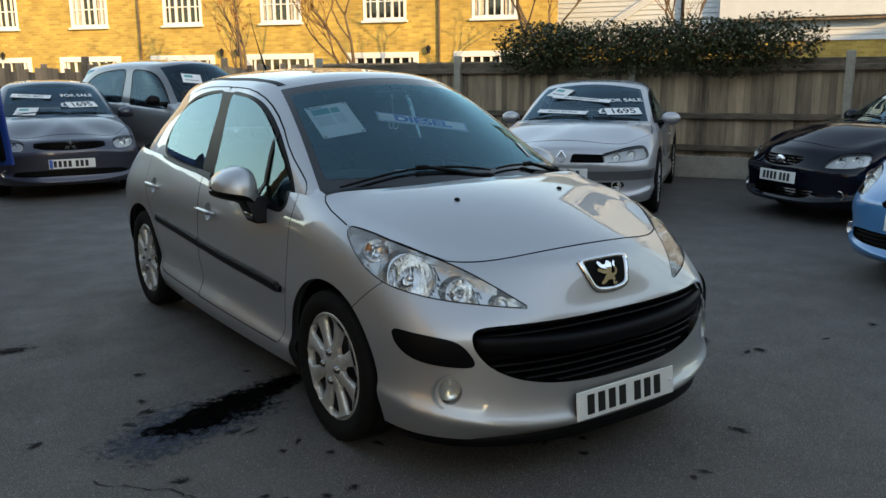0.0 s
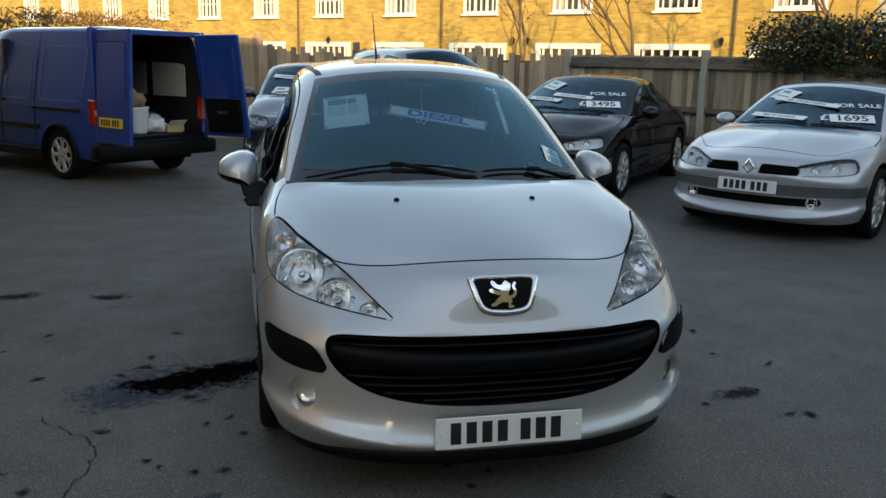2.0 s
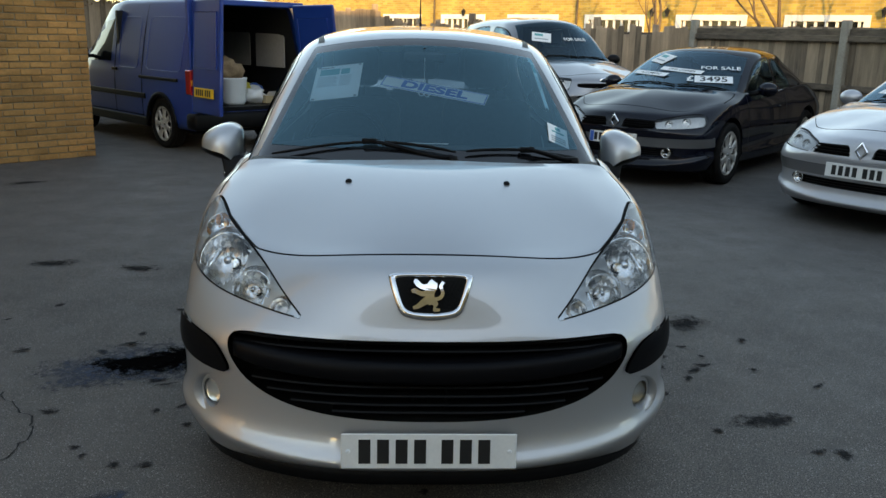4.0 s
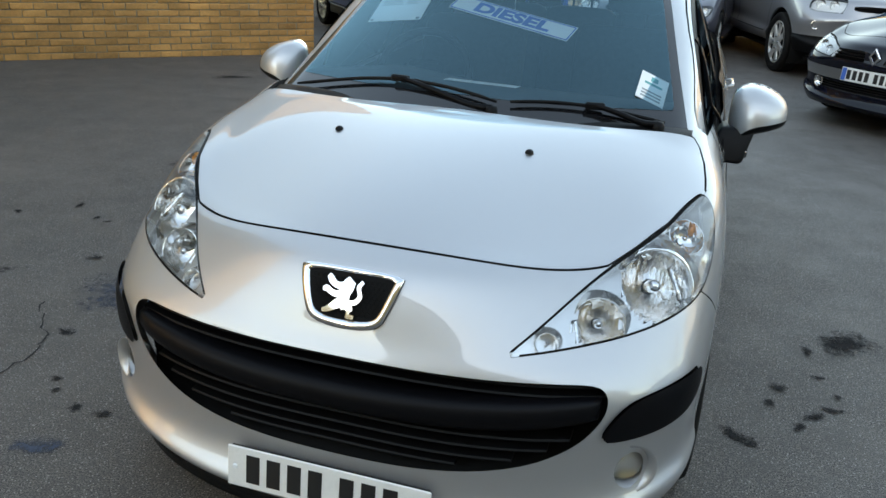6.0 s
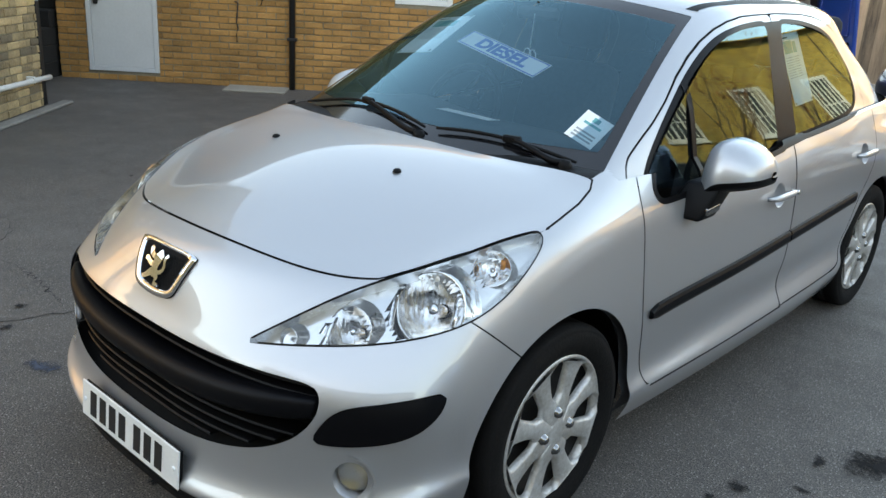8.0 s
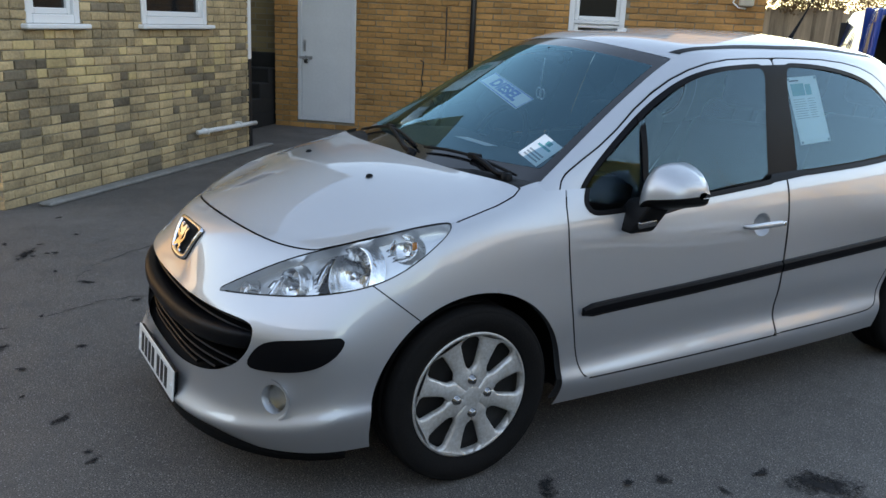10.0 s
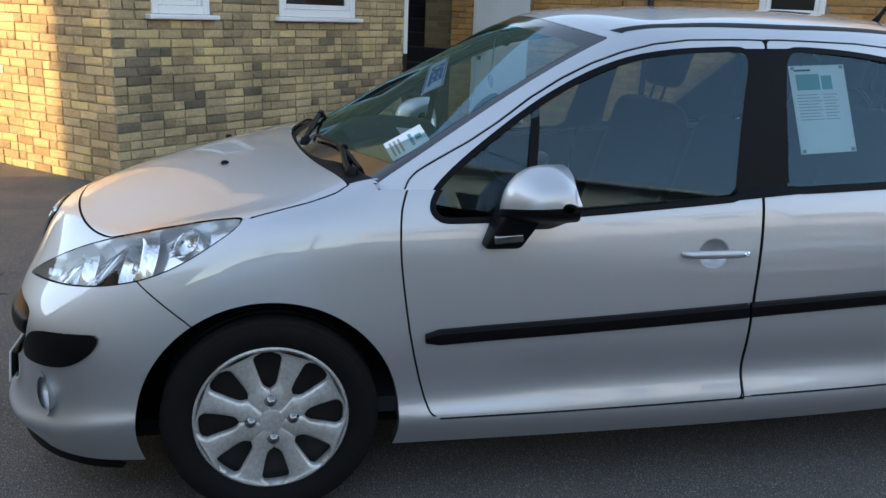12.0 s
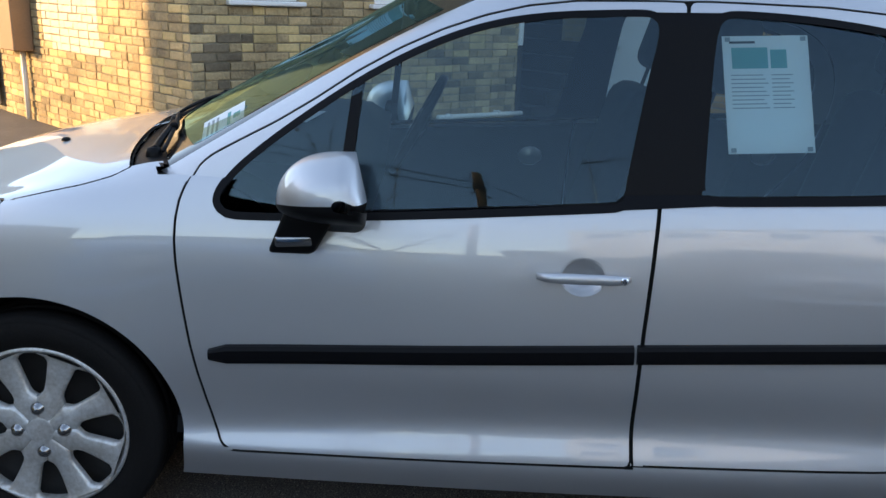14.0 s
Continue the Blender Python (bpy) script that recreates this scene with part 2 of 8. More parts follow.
def inside(poly, q):
    """Signed distance of 2D points q to a closed outline: minus inside."""
    poly = np.asarray(poly, float)
    a, b = poly, np.roll(poly, -1, 0)
    best = np.full(len(q), 1e9)
    odd = np.zeros(len(q), bool)
    for (ax, ay), (bx, by) in zip(a, b):
        dx, dy = bx - ax, by - ay
        t = np.clip(((q[:, 0] - ax) * dx + (q[:, 1] - ay) * dy) / (dx * dx + dy * dy + 1e-12), 0, 1)
        best = np.minimum(best, (q[:, 0] - ax - t * dx) ** 2 + (q[:, 1] - ay - t * dy) ** 2)
        if ay != by:
            odd ^= ((ay > q[:, 1]) != (by > q[:, 1])) & (q[:, 0] < dx * (q[:, 1] - ay) / (by - ay) + ax)
    d = np.sqrt(best)
    return np.where(odd, -d, d)


class Shell:
    """Half a car's skin (x >= 0), lofted over guide rings, in which panels are cut along outlines."""

    def __init__(self, rings, nu, nv, power=0.5):
        r = np.array(rings, float)
        flip = np.array([-1.0, 1, 1])
        wide = np.concatenate([r[:, 3:0:-1] * flip, r, r[:, -2:-5:-1] * flip], 1)
        step = np.linalg.norm(np.diff(wide, axis=1), axis=2).mean(0) ** power
        t = np.r_[0, np.cumsum(step)]
        at = np.linspace(t[3], t[-4], nu + 1)
        rows = np.stack([cubic(t, row, at) for row in wide])
        rows[:, 0, 0] = rows[:, -1, 0] = 0
        tall = np.concatenate([rows, rows[-2:-4:-1] * flip], 0) if abs(r[-1, :, 0]).max() < 1e-6 else rows
        step = np.linalg.norm(np.diff(tall, axis=0), axis=2).mean(1) ** power
        tv = np.r_[0, np.cumsum(step)]
        last = len(rows) - 1
        av = np.linspace(0, tv[last], nv + 1)
        g = np.stack([cubic(tv, tall[:, j], av) for j in range(nu + 1)], 1)
        self.ring_at = np.interp(av, tv[: last + 1], np.arange(last + 1))
        self.v = [tuple(p) for p in g.reshape(-1, 3)]
        w = nu + 1
        self.f = [(i * w + j, i * w + j + 1, (i + 1) * w + j + 1, (i + 1) * w + j) for i in range(nv) for j in range(nu)]
        self.level = [self.ring_at[i] for i in range(nv) for j in range(nu)]
        self.tag = ["body"] * len(self.f)

    def flat(self):
        """All corners in one row, and where each face begins in it."""
        return np.fromiter((i for f in self.f for i in f), int), np.cumsum([0] + [len(f) for f in self.f[:-1]])

    def split(self, field, only=None, where=None):
        """Cuts the faces along field = 0. only: tags that may be cut; where: a test of the vertices."""
        v = np.array(self.v)
        val = field(v)
        ok = where(v) if where else np.ones(len(v), bool)
        flat, start = self.flat()
        lo, hi = np.minimum.reduceat(val[flat], start), np.maximum.reduceat(val[flat], start)
        crossed = (lo < 0) & (hi >= 0) & np.logical_and.reduceat(ok[flat], start)
        made, nf, nl, nt = {}, [], [], []
        for f, l, t, c in zip(self.f, self.level, self.tag, crossed):
            if not c or (only and t not in only):
                nf.append(f), nl.append(l), nt.append(t)
                continue
            neg, pos = [], []
            for a, b in zip(f, f[1:] + f[:1]):
                (neg if val[a] < 0 else pos).append(a)
                if (val[a] < 0) != (val[b] < 0):
                    key = (min(a, b), max(a, b))
                    if key not in made:
                        k = val[key[0]] / (val[key[0]] - val[key[1]])
                        p, q = self.v[key[0]], self.v[key[1]]
                        made[key] = len(self.v)
                        self.v.append(tuple(p[i] + k * (q[i] - p[i]) for i in range(3)))
                    neg.append(made[key]), pos.append(made[key])
            for g in (neg, pos):
                if len(g) > 2:
                    nf.append(tuple(g)), nl.append(l), nt.append(t)
        self.f, self.level, self.tag = nf, nl, nt

    def mark(self, tag, field, only=None, where=None, seam=0.0, cut=True):
        """Tags what lies inside the field's outline; seam: the width of the gap round it."""
        if cut:
            for off in ((-seam / 2, seam / 2) if seam else (0.0,)):
                self.split(lambda v: field(v) + off, only, where)
        v = np.array(self.v)
        flat, start = self.flat()
        mid = np.add.reduceat(v[flat], start, 0) / np.diff(np.r_[start, len(flat)])[:, None]
        val = field(mid)
        ok = where(mid) if where else np.ones(len(mid), bool)
        for i, t in enumerate(self.tag):
            if ok[i] and (not only or t in only):
                if val[i] < -seam / 2:
                    self.tag[i] = tag
                elif val[i] < seam / 2:
                    self.tag[i] = "seam"

    def take(self, tags, mirror="both", push=0.0):
        """Verts and faces of the tagged faces: x > 0 side, x < 0 side, or both sides welded at the middle."""
        tags = (tags,) if isinstance(tags, str) else tags
        fs = [f for f, t in zip(self.f, self.tag) if t in tags]
        if not fs:
            return np.zeros((0, 3)), []
        used = sorted({i for f in fs for i in f})
        at = {i: k for k, i in enumerate(used)}
        v = np.array([self.v[i] for i in used])
        f1 = [tuple(at[i] for i in f) for f in fs]
        if push:
            nrm = np.zeros_like(v)
            for f in f1:
                c = np.cross(v[f[1]] - v[f[0]], v[f[-1]] - v[f[0]])
                for i in f:
                    nrm[i] += c
            nrm /= np.linalg.norm(nrm, axis=1)[:, None] + 1e-12
            v = v + nrm * push
        if mirror == "left":
            return v, f1
        flip = v * [-1, 1, 1]
        f2 = [f[::-1] for f in f1]
        if mirror == "right":
            return flip, f2
        mid = {i: i for i in range(len(v)) if abs(v[i, 0]) < 1e-5}
        off, extra, idx = len(v), [], {}
        for i in range(len(v)):
            if i in mid:
                idx[i] = i
            else:
                idx[i] = off + len(extra)
                extra.append(flip[i])
        return (np.concatenate([v, extra]) if extra else v), f1 + [tuple(idx[i] for i in f) for f in f2]

    def tree(self):
        from mathutils import bvhtree
        return bvhtree.BVHTree.FromPolygons(self.v, self.f)


def side(v):
    return v[:, 1:3]


def front(v):
    return v[:, [0, 2]]


def plan(v):
    return v[:, :2]


def oblique(v):
    return np.stack([v[:, 0] + v[:, 1], v[:, 2]], 1)


def outline(points, view, times=2):
    p = rounded(points, times)
    return lambda v: inside(p, view(v))


# ---- the yard: ground, walls, fence, houses ----
def yard_asphalt():
    m = make("worn_asphalt", (0.05, 0.05, 0.052), 0.82)
    n, l = m.node_tree.nodes, m.node_tree.links
    p = n["Principled BSDF"]
    co = n.new("ShaderNodeTexCoord")

    def noisy(scale, detail, lo, hi, rough=0.6):
        t, r = n.new("ShaderNodeTexNoise"), n.new("ShaderNodeMapRange")
        t.inputs["Scale"].default_value, t.inputs["Detail"].default_value, t.inputs["Roughness"].default_value = scale, detail, rough
        r.inputs[1].default_value, r.inputs[2].default_value = lo, hi
        l.new(co.outputs["Object"], t.inputs[0])
        l.new(t.outputs[0], r.inputs[0])
        return r.outputs[0]

    def blend(fac, a, b):
        x = n.new("ShaderNodeMix")
        x.data_type = "RGBA"
        l.new(fac, x.inputs[0])
        for sock, c in ((6, a), (7, b)):
            if isinstance(c, tuple):
                x.inputs[sock].default_value = (*c, 1)
            else:
                l.new(c, x.inputs[sock])
        return x.outputs[2]

    grain = noisy(190, 3, 0.44, 0.57, 0.7)
    c = blend(grain, (0.016, 0.0148, 0.0136), (0.225, 0.200, 0.178))
    c = blend(noisy(48, 4, 0.46, 0.66, 0.75), c, (0.078, 0.071, 0.065))
    c = blend(noisy(0.7, 7, 0.50, 0.95), c, (0.165, 0.147, 0.130))
    c = blend(noisy(1.7, 7, 0.58, 0.95, 0.7), c, (0.085, 0.076, 0.068))
    c = blend(noisy(22, 5, 0.62, 0.78, 0.7), c, (0.030, 0.030, 0.031))
    c = blend(noisy(5.5, 6, 0.52, 0.78, 0.72), c, (0.072, 0.065, 0.058))
    # pale grit
    vo = n.new("ShaderNodeTexVoronoi")
    vo.inputs["Scale"].default_value = 75
    l.new(co.outputs["Object"], vo.inputs[0])
    gr = n.new("ShaderNodeMapRange")
    gr.inputs[1].default_value, gr.inputs[2].default_value, gr.inputs[3].default_value, gr.inputs[4].default_value = 0.12, 0.2, 0.85, 0.0
    l.new(vo.outputs["Distance"], gr.inputs[0])
    c = blend(gr.outputs[0], c, (0.42, 0.40, 0.37))
    l.new(c, p.inputs["Base Color"])
    bp = n.new("ShaderNodeBump")
    bp.inputs["Strength"].default_value, bp.inputs["Distance"].default_value = 0.5, 0.006
    l.new(grain, bp.inputs["Height"])
    l.new(bp.outputs[0], p.inputs["Normal"])
    r = n.new("ShaderNodeMapRange")
    r.inputs[3].default_value, r.inputs[4].default_value = 0.52, 0.78
    l.new(noisy(3, 4, 0.3, 0.7), r.inputs[0])
    l.new(r.outputs[0], p.inputs["Roughness"])
    return m


def coursed(name, c1, c2, mortar, wide=0.225, high=0.075, rough=0.92):
    """Stretcher-bond masonry for walls too high or too far to tell the bricks apart; lies in the wall's own x and z."""
    m = make(name, c1, rough)
    n, l = m.node_tree.nodes, m.node_tree.links
    co, sep, com, br = n.new("ShaderNodeTexCoord"), n.new("ShaderNodeSeparateXYZ"), n.new("ShaderNodeCombineXYZ"), n.new("ShaderNodeTexBrick")
    l.new(co.outputs["Object"], sep.inputs[0])
    l.new(sep.outputs[0], com.inputs[0])
    l.new(sep.outputs[2], com.inputs[1])
    l.new(com.outputs[0], br.inputs[0])
    br.inputs["Scale"].default_value = 1.0
    br.inputs["Brick Width"].default_value, br.inputs["Row Height"].default_value, br.inputs["Mortar Size"].default_value = wide, high, 0.006
    br.inputs["Bias"].default_value = 0.0
    for k, c in (("Color1", c1), ("Color2", c2), ("Mortar", mortar)):
        br.inputs[k].default_value = (*c, 1)
    nz, mx, rg = n.new("ShaderNodeTexNoise"), n.new("ShaderNodeMix"), n.new("ShaderNodeMapRange")
    nz.inputs["Scale"].default_value, nz.inputs["Detail"].default_value = 1.3, 5
    l.new(co.outputs["Object"], nz.inputs[0])
    mx.data_type, mx.blend_type = "RGBA", "MULTIPLY"
    mx.inputs[0].default_value = 1.0
    rg.inputs[1].default_value, rg.inputs[2].default_value, rg.inputs[3].default_value, rg.inputs[4].default_value = 0.3, 0.7, 0.78, 1.1
    l.new(nz.outputs[0], rg.inputs[0])
    l.new(br.outputs[0], mx.inputs[6])
    l.new(rg.outputs[0], mx.inputs[7])
    l.new(mx.outputs[2], n["Principled BSDF"].inputs["Base Color"])
    bp = n.new("ShaderNodeBump")
    bp.inputs["Strength"].default_value, bp.inputs["Distance"].default_value, bp.invert = 0.6, 0.008, True
    l.new(br.outputs["Fac"], bp.inputs["Height"])
    l.new(bp.outputs[0], n["Principled BSDF"].inputs["Normal"])
    return m


M["asphalt"] = yard_asphalt()
M["house_brick"] = coursed("golden_house_brick", (0.60, 0.42, 0.105), (0.42, 0.27, 0.062), (0.46, 0.37, 0.2))
M.update(
    mortar=make("sandy_mortar", (0.26, 0.22, 0.16), 0.95, vary=0.3, scale=6, bump=0.5, bscale=90),
    mortar_old=make("grey_mortar", (0.25, 0.215, 0.155), 0.95, vary=0.5, scale=6, bump=0.6, bscale=70),
    brick=make("amber_brick", (0.44, 0.220, 0.072), 0.9, world=True, vary=0.45, scale=4.5, bump=0.4, bscale=80, island=0.5),
    brick_old=make("yellow_stock_brick", (0.43, 0.315, 0.170), 0.95, world=True, vary=0.62, scale=4.5, bump=1.0, bscale=45, island=0.8, tint=(0.150, 0.115, 0.070)),
    brick_pale=make("pale_yellow_brick", (0.55, 0.41, 0.20), 0.9, world=True, vary=0.40, scale=4.5, bump=0.4, bscale=70, island=0.5),
    brick_dark=make("sooty_brick", (0.185, 0.145, 0.095), 0.95, world=True, vary=0.6, scale=4.5, bump=0.5, bscale=70, island=0.6),
    white_upvc=make("white_plastic_frame", (0.80, 0.80, 0.79), 0.4, vary=0.03, scale=6),
    door_white=make("white_painted_door", (0.66, 0.66, 0.66), 0.5, vary=0.06, scale=4, bump=0.05, bscale=50),
    # cool shade is put into the board colour to offset the warm sun
    board=make("cool_tinted_weatherboard", (0.60, 0.65, 0.72), 0.6, vary=0.06, scale=3),
    wood=make("weathered_fence_wood", (0.41, 0.30, 0.205), 0.92, world=True, vary=0.55, scale=5, bump=0.8, bscale=30, island=1.6, stretch=(9, 9, 0.9), tint=(0.085, 0.066, 0.050)),
    rail_wood=make("dark_rail_wood", (0.15, 0.112, 0.080), 0.92, world=True, vary=0.45, scale=5, bump=0.6, bscale=30, stretch=(1.5, 1.5, 6), tint=(0.055, 0.043, 0.033)),
    concrete=make("concrete", (0.36, 0.325, 0.27), 0.93, vary=0.22, scale=5, bump=0.4, bscale=60),
    pipe_black=make("black_drainpipe", (0.015, 0.015, 0.016), 0.4),
    pipe_white=make("white_waste_pipe", (0.74, 0.74, 0.71), 0.45, vary=0.1, scale=10),
    roof=make("roof_tile", (0.09, 0.07, 0.06), 0.9, vary=0.3, scale=4),
    render=make("plain_render", (0.42, 0.38, 0.30), 0.95, vary=0.15, scale=2),
    galv=make("galvanised_steel", (0.55, 0.55, 0.54), 0.4, 0.8, vary=0.15, scale=30),
)

def soaked(name, colour, rough, edge=3.0):
    """Oil or damp that soaks into the asphalt and frays out at its rim, by the mesh's own fade."""
    m = make(name, colour, rough, spec=0.0, vary=0.4, scale=9, bump=0.5, bscale=150)
    n, l = m.node_tree.nodes, m.node_tree.links
    at, nz, co, ad, mr = (n.new("ShaderNode" + k) for k in ("Attribute", "TexNoise", "TexCoord", "Math", "MapRange"))
    tr, mx = n.new("ShaderNodeBsdfTransparent"), n.new("ShaderNodeMixShader")
    at.attribute_name = "fade"
    nz.inputs["Scale"].default_value, nz.inputs["Detail"].default_value, nz.inputs["Roughness"].default_value = 22, 8, 0.8
    l.new(co.outputs["Object"], nz.inputs[0])
    ad.operation, ad.inputs[1].default_value = "MULTIPLY_ADD", 3.2
    l.new(nz.outputs[0], ad.inputs[0])
    l.new(at.outputs["Fac"], ad.inputs[2])
    mr.inputs[1].default_value, mr.inputs[2].default_value, mr.inputs[4].default_value = 1.80, 1.80 + 1.5 / edge, 0.94
    l.new(ad.outputs[0], mr.inputs[0])
    l.new(mr.outputs[0], mx.inputs[0])
    l.new(tr.outputs[0], mx.inputs[1])
    l.new(n["Principled BSDF"].outputs[0], mx.inputs[2])
    l.new(mx.outputs[0], n["Material Output"].inputs[0])
    return m


M.update(
    oil=soaked("oil_soaked_asphalt", (0.003, 0.003, 0.003), 1.0, 5.0),
    damp=soaked("damp_asphalt", (0.030, 0.029, 0.029), 0.9, 2.6),
    sheen=soaked("bluish_stain_asphalt", (0.075, 0.088, 0.115), 0.8, 2.5),
)
ground = part("ground", (([(-400, -400, 0), (400, -400, 0), (400, 400, 0), (-400, 400, 0)]), [(0, 1, 2, 3)]), M["asphalt"])
tagged(ground, "worn dark grey asphalt yard with fine pale grit", "ground", kind="structure")


def along(a, b):
    """The pose of a wall whose foot runs from a to b: x along it, y to its back, z up."""
    d = Vector((b[0] - a[0], b[1] - a[1], 0))
    return pose(a[0], a[1], 0, 0, 0, math.degrees(math.atan2(d.y, d.x))), d.length


def wall_with_holes(name, m, length, z0, z1, thick, holes, material, label, kind="structure", category="wall"):
    """A wall slab with openings (x0, x1, z0, z1) cut through it."""
    xs = sorted({0, length, *(h[0] for h in holes), *(h[1] for h in holes)})
    zs = sorted({z0, z1, *(h[2] for h in holes), *(h[3] for h in holes)})
    bm = bmesh.new()
    for a, b in zip(xs, xs[1:]):
        for c, d in zip(zs, zs[1:]):
            if not any(h[0] <= a and b <= h[1] and h[2] <= c and d <= h[3] for h in holes):
                box(bm, a, b, 0, thick, c, d)
    bmesh.ops.remove_doubles(bm, verts=bm.verts, dist=1e-4)
    ob = part(name, bm, material)
    ob.matrix_world = m
    return tagged(ob, label, category, kind=kind)


# corner points of the plan
K = Vector((-3.774, -0.185))                     # near corner of the old building
OLD_END = Vector((-6.195, 2.426))                   # its far corner, at the alley
LIT_END = Vector((-7.9, -4.5))
C1 = Vector((-3.62, 7.50))                        # corner of the amber brick building
A_END = Vector((-8.35, 2.91))

# amber brick building with the white door
mA, lenA = along(A_END, C1)
DOOR = (0.96, 1.75, 0.10, 2.10)
WIN_A = (4.42, 5.07, 1.02, 2.3)
wall_a = wall_with_holes("wall_north_west", mA @ pose(0, 0.012, 0), lenA, -0.05, 4.6, 0.3, [(0, .63, -.05, 4.6), DOOR, WIN_A], M["mortar"], "amber brick wall of a low yard building with a white door")
mA2, lenA2 = along(C1, C1 + Vector((-4.2, 4.3)))
wall_a2 = wall_with_holes("wall_north", mA2 @ pose(0, 0.012, 0), lenA2, -0.05, 4.6, 0.3, [(0, .014, -.05, 4.6)], M["mortar"], "amber brick end wall of the yard building")

# old yellow stock brick building
mO, lenO = along(K, OLD_END)
WIN_O1, WIN_O2 = (0.36, 0.93, 1.31, 2.35), (1.72, 2.76, 1.31, 2.35)
wall_old = wall_with_holes("wall_west", mO @ pose(0, 0.012, 0), lenO, -0.05, 5.6, 0.3, [WIN_O1, WIN_O2], M["mortar_old"], "old yellow and sooty stock brick wall with patched bricks")
mL, lenL = along(LIT_END, K)
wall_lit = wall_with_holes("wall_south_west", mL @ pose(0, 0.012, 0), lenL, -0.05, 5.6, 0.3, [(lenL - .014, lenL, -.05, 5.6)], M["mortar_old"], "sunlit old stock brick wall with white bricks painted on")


# ---- the silver hatchback ----
def hatch_rings():
    """Guide rings of the lower body, from the sill up over the bonnet, each from the nose round to the tail."""
    a0 = [(0, .085, .17), (.30, .10, .17), (.56, .17, .175), (.70, .29, .18), (.765, .45, .185), (.785, .84, .19), (.80, 1.22, .195), (.815, 1.75, .195), (.82, 2.3, .195), (.815, 2.85, .2), (.785, 3.38, .21), (.70, 3.84, .25), (.42, 3.96, .27), (0, 3.99, .27)]
    a1 = [(0, .02, .215), (.30, .034, .22), (.60, .14, .25), (.755, .29, .285), (.805, .43, .305), (.825, .84, .30), (.828, 1.22, .285), (.842, 1.75, .288), (.848, 2.3, .290), (.842, 2.85, .297), (.82, 3.38, .32), (.74, 3.87, .34), (.45, 3.99, .35), (0, 4.02, .35)]
    a2 = [(0, .05, .27), (.30, .064, .275), (.60, .165, .30), (.745, .31, .335), (.797, .44, .35), (.826, .84, .355), (.812, 1.22, .335), (.817, 1.75, .352), (.820, 2.3, .362), (.818, 2.85, .368), (.82, 3.38, .37), (.755, 3.88, .40), (.455, 4.0, .41), (0, 4.03, .41)]
    a3 = [(0, .06, .44), (.30, .075, .44), (.595, .172, .455), (.745, .305, .46), (.797, .445, .465), (.832, .84, .47), (.816, 1.22, .47), (.824, 1.75, .475), (.828, 2.3, .475), (.826, 2.85, .48), (.828, 3.38, .49), (.765, 3.90, .50), (.46, 4.01, .5), (0, 4.03, .5)]
    a4 = [(0, .085, .565), (.30, .10, .565), (.588, .182, .56), (.738, .315, .565), (.792, .45, .575), (.83, .84, .60), (.816, 1.22, .60), (.826, 1.75, .605), (.83, 2.3, .61), (.828, 2.85, .615), (.83, 3.38, .62), (.77, 3.9, .65), (.46, 4.0, .66), (0, 4.02, .66)]
    a5 = [(0, .118, .628), (.30, .135, .628), (.55, .245, .648), (.70, .395, .69), (.775, .55, .725), (.815, .86, .755), (.808, 1.22, .75), (.818, 1.75, .755), (.82, 2.3, .76), (.82, 2.85, .77), (.82, 3.38, .78), (.75, 3.85, .8), (.44, 3.94, .82), (0, 3.96, .82)]
    a6 = [(0, .17, .745), (.28, .215, .74), (.53, .375, .757), (.66, .545, .812), (.74, .72, .85), (.782, .95, .868), (.785, 1.24, .862), (.79, 1.75, .875), (.79, 2.3, .89), (.785, 2.85, .905), (.77, 3.38, .915), (.70, 3.78, .93), (.41, 3.86, .95), (0, 3.88, .95)]
    a7 = [(0, .25, .797), (.26, .295, .793), (.46, .44, .80), (.585, .62, .847), (.67, .82, .893), (.712, 1.0, .925), (.738, 1.22, .945), (.757, 1.75, .925), (.756, 2.3, .945), (.75, 2.85, .965), (.735, 3.38, .985), (.66, 3.7, 1.0), (.39, 3.79, 1.02), (0, 3.81, 1.02)]
    a8 = [(0, .42, .872), (.16, .45, .868), (.30, .55, .875), (.42, .70, .908), (.51, .86, .938), (.58, 1.0, .957), (.66, 1.17, .972), (.69, 1.75, .93), (.69, 2.3, .95), (.68, 2.85, .97), (.66, 3.38, .99), (.58, 3.6, 1.0), (.34, 3.68, 1.02), (0, 3.7, 1.02)]
    a9 = [(0, .62, .935), (.08, .64, .934), (.16, .7, .94), (.23, .79, .953), (.29, .9, .967), (.33, 1.02, .978), (.37, 1.15, .986), (.4, 1.75, .93), (.4, 2.3, .95), (.4, 2.85, .97), (.38, 3.3, .99), (.33, 3.5, 1.0), (.2, 3.58, 1.02), (0, 3.6, 1.02)]
    a10 = [(0, y, z) for y, z in ((.75, .962), (.76, .963), (.78, .966), (.83, .972), (.92, .981), (1.03, .989), (1.15, .995), (1.75, .93), (2.3, .95), (2.8, .97), (3.2, .99), (3.4, 1.0), (3.48, 1.02), (3.5, 1.02))]
    return [a0, a1, a2, a3, a4, a5, a6, a7, a8, a9, a10]


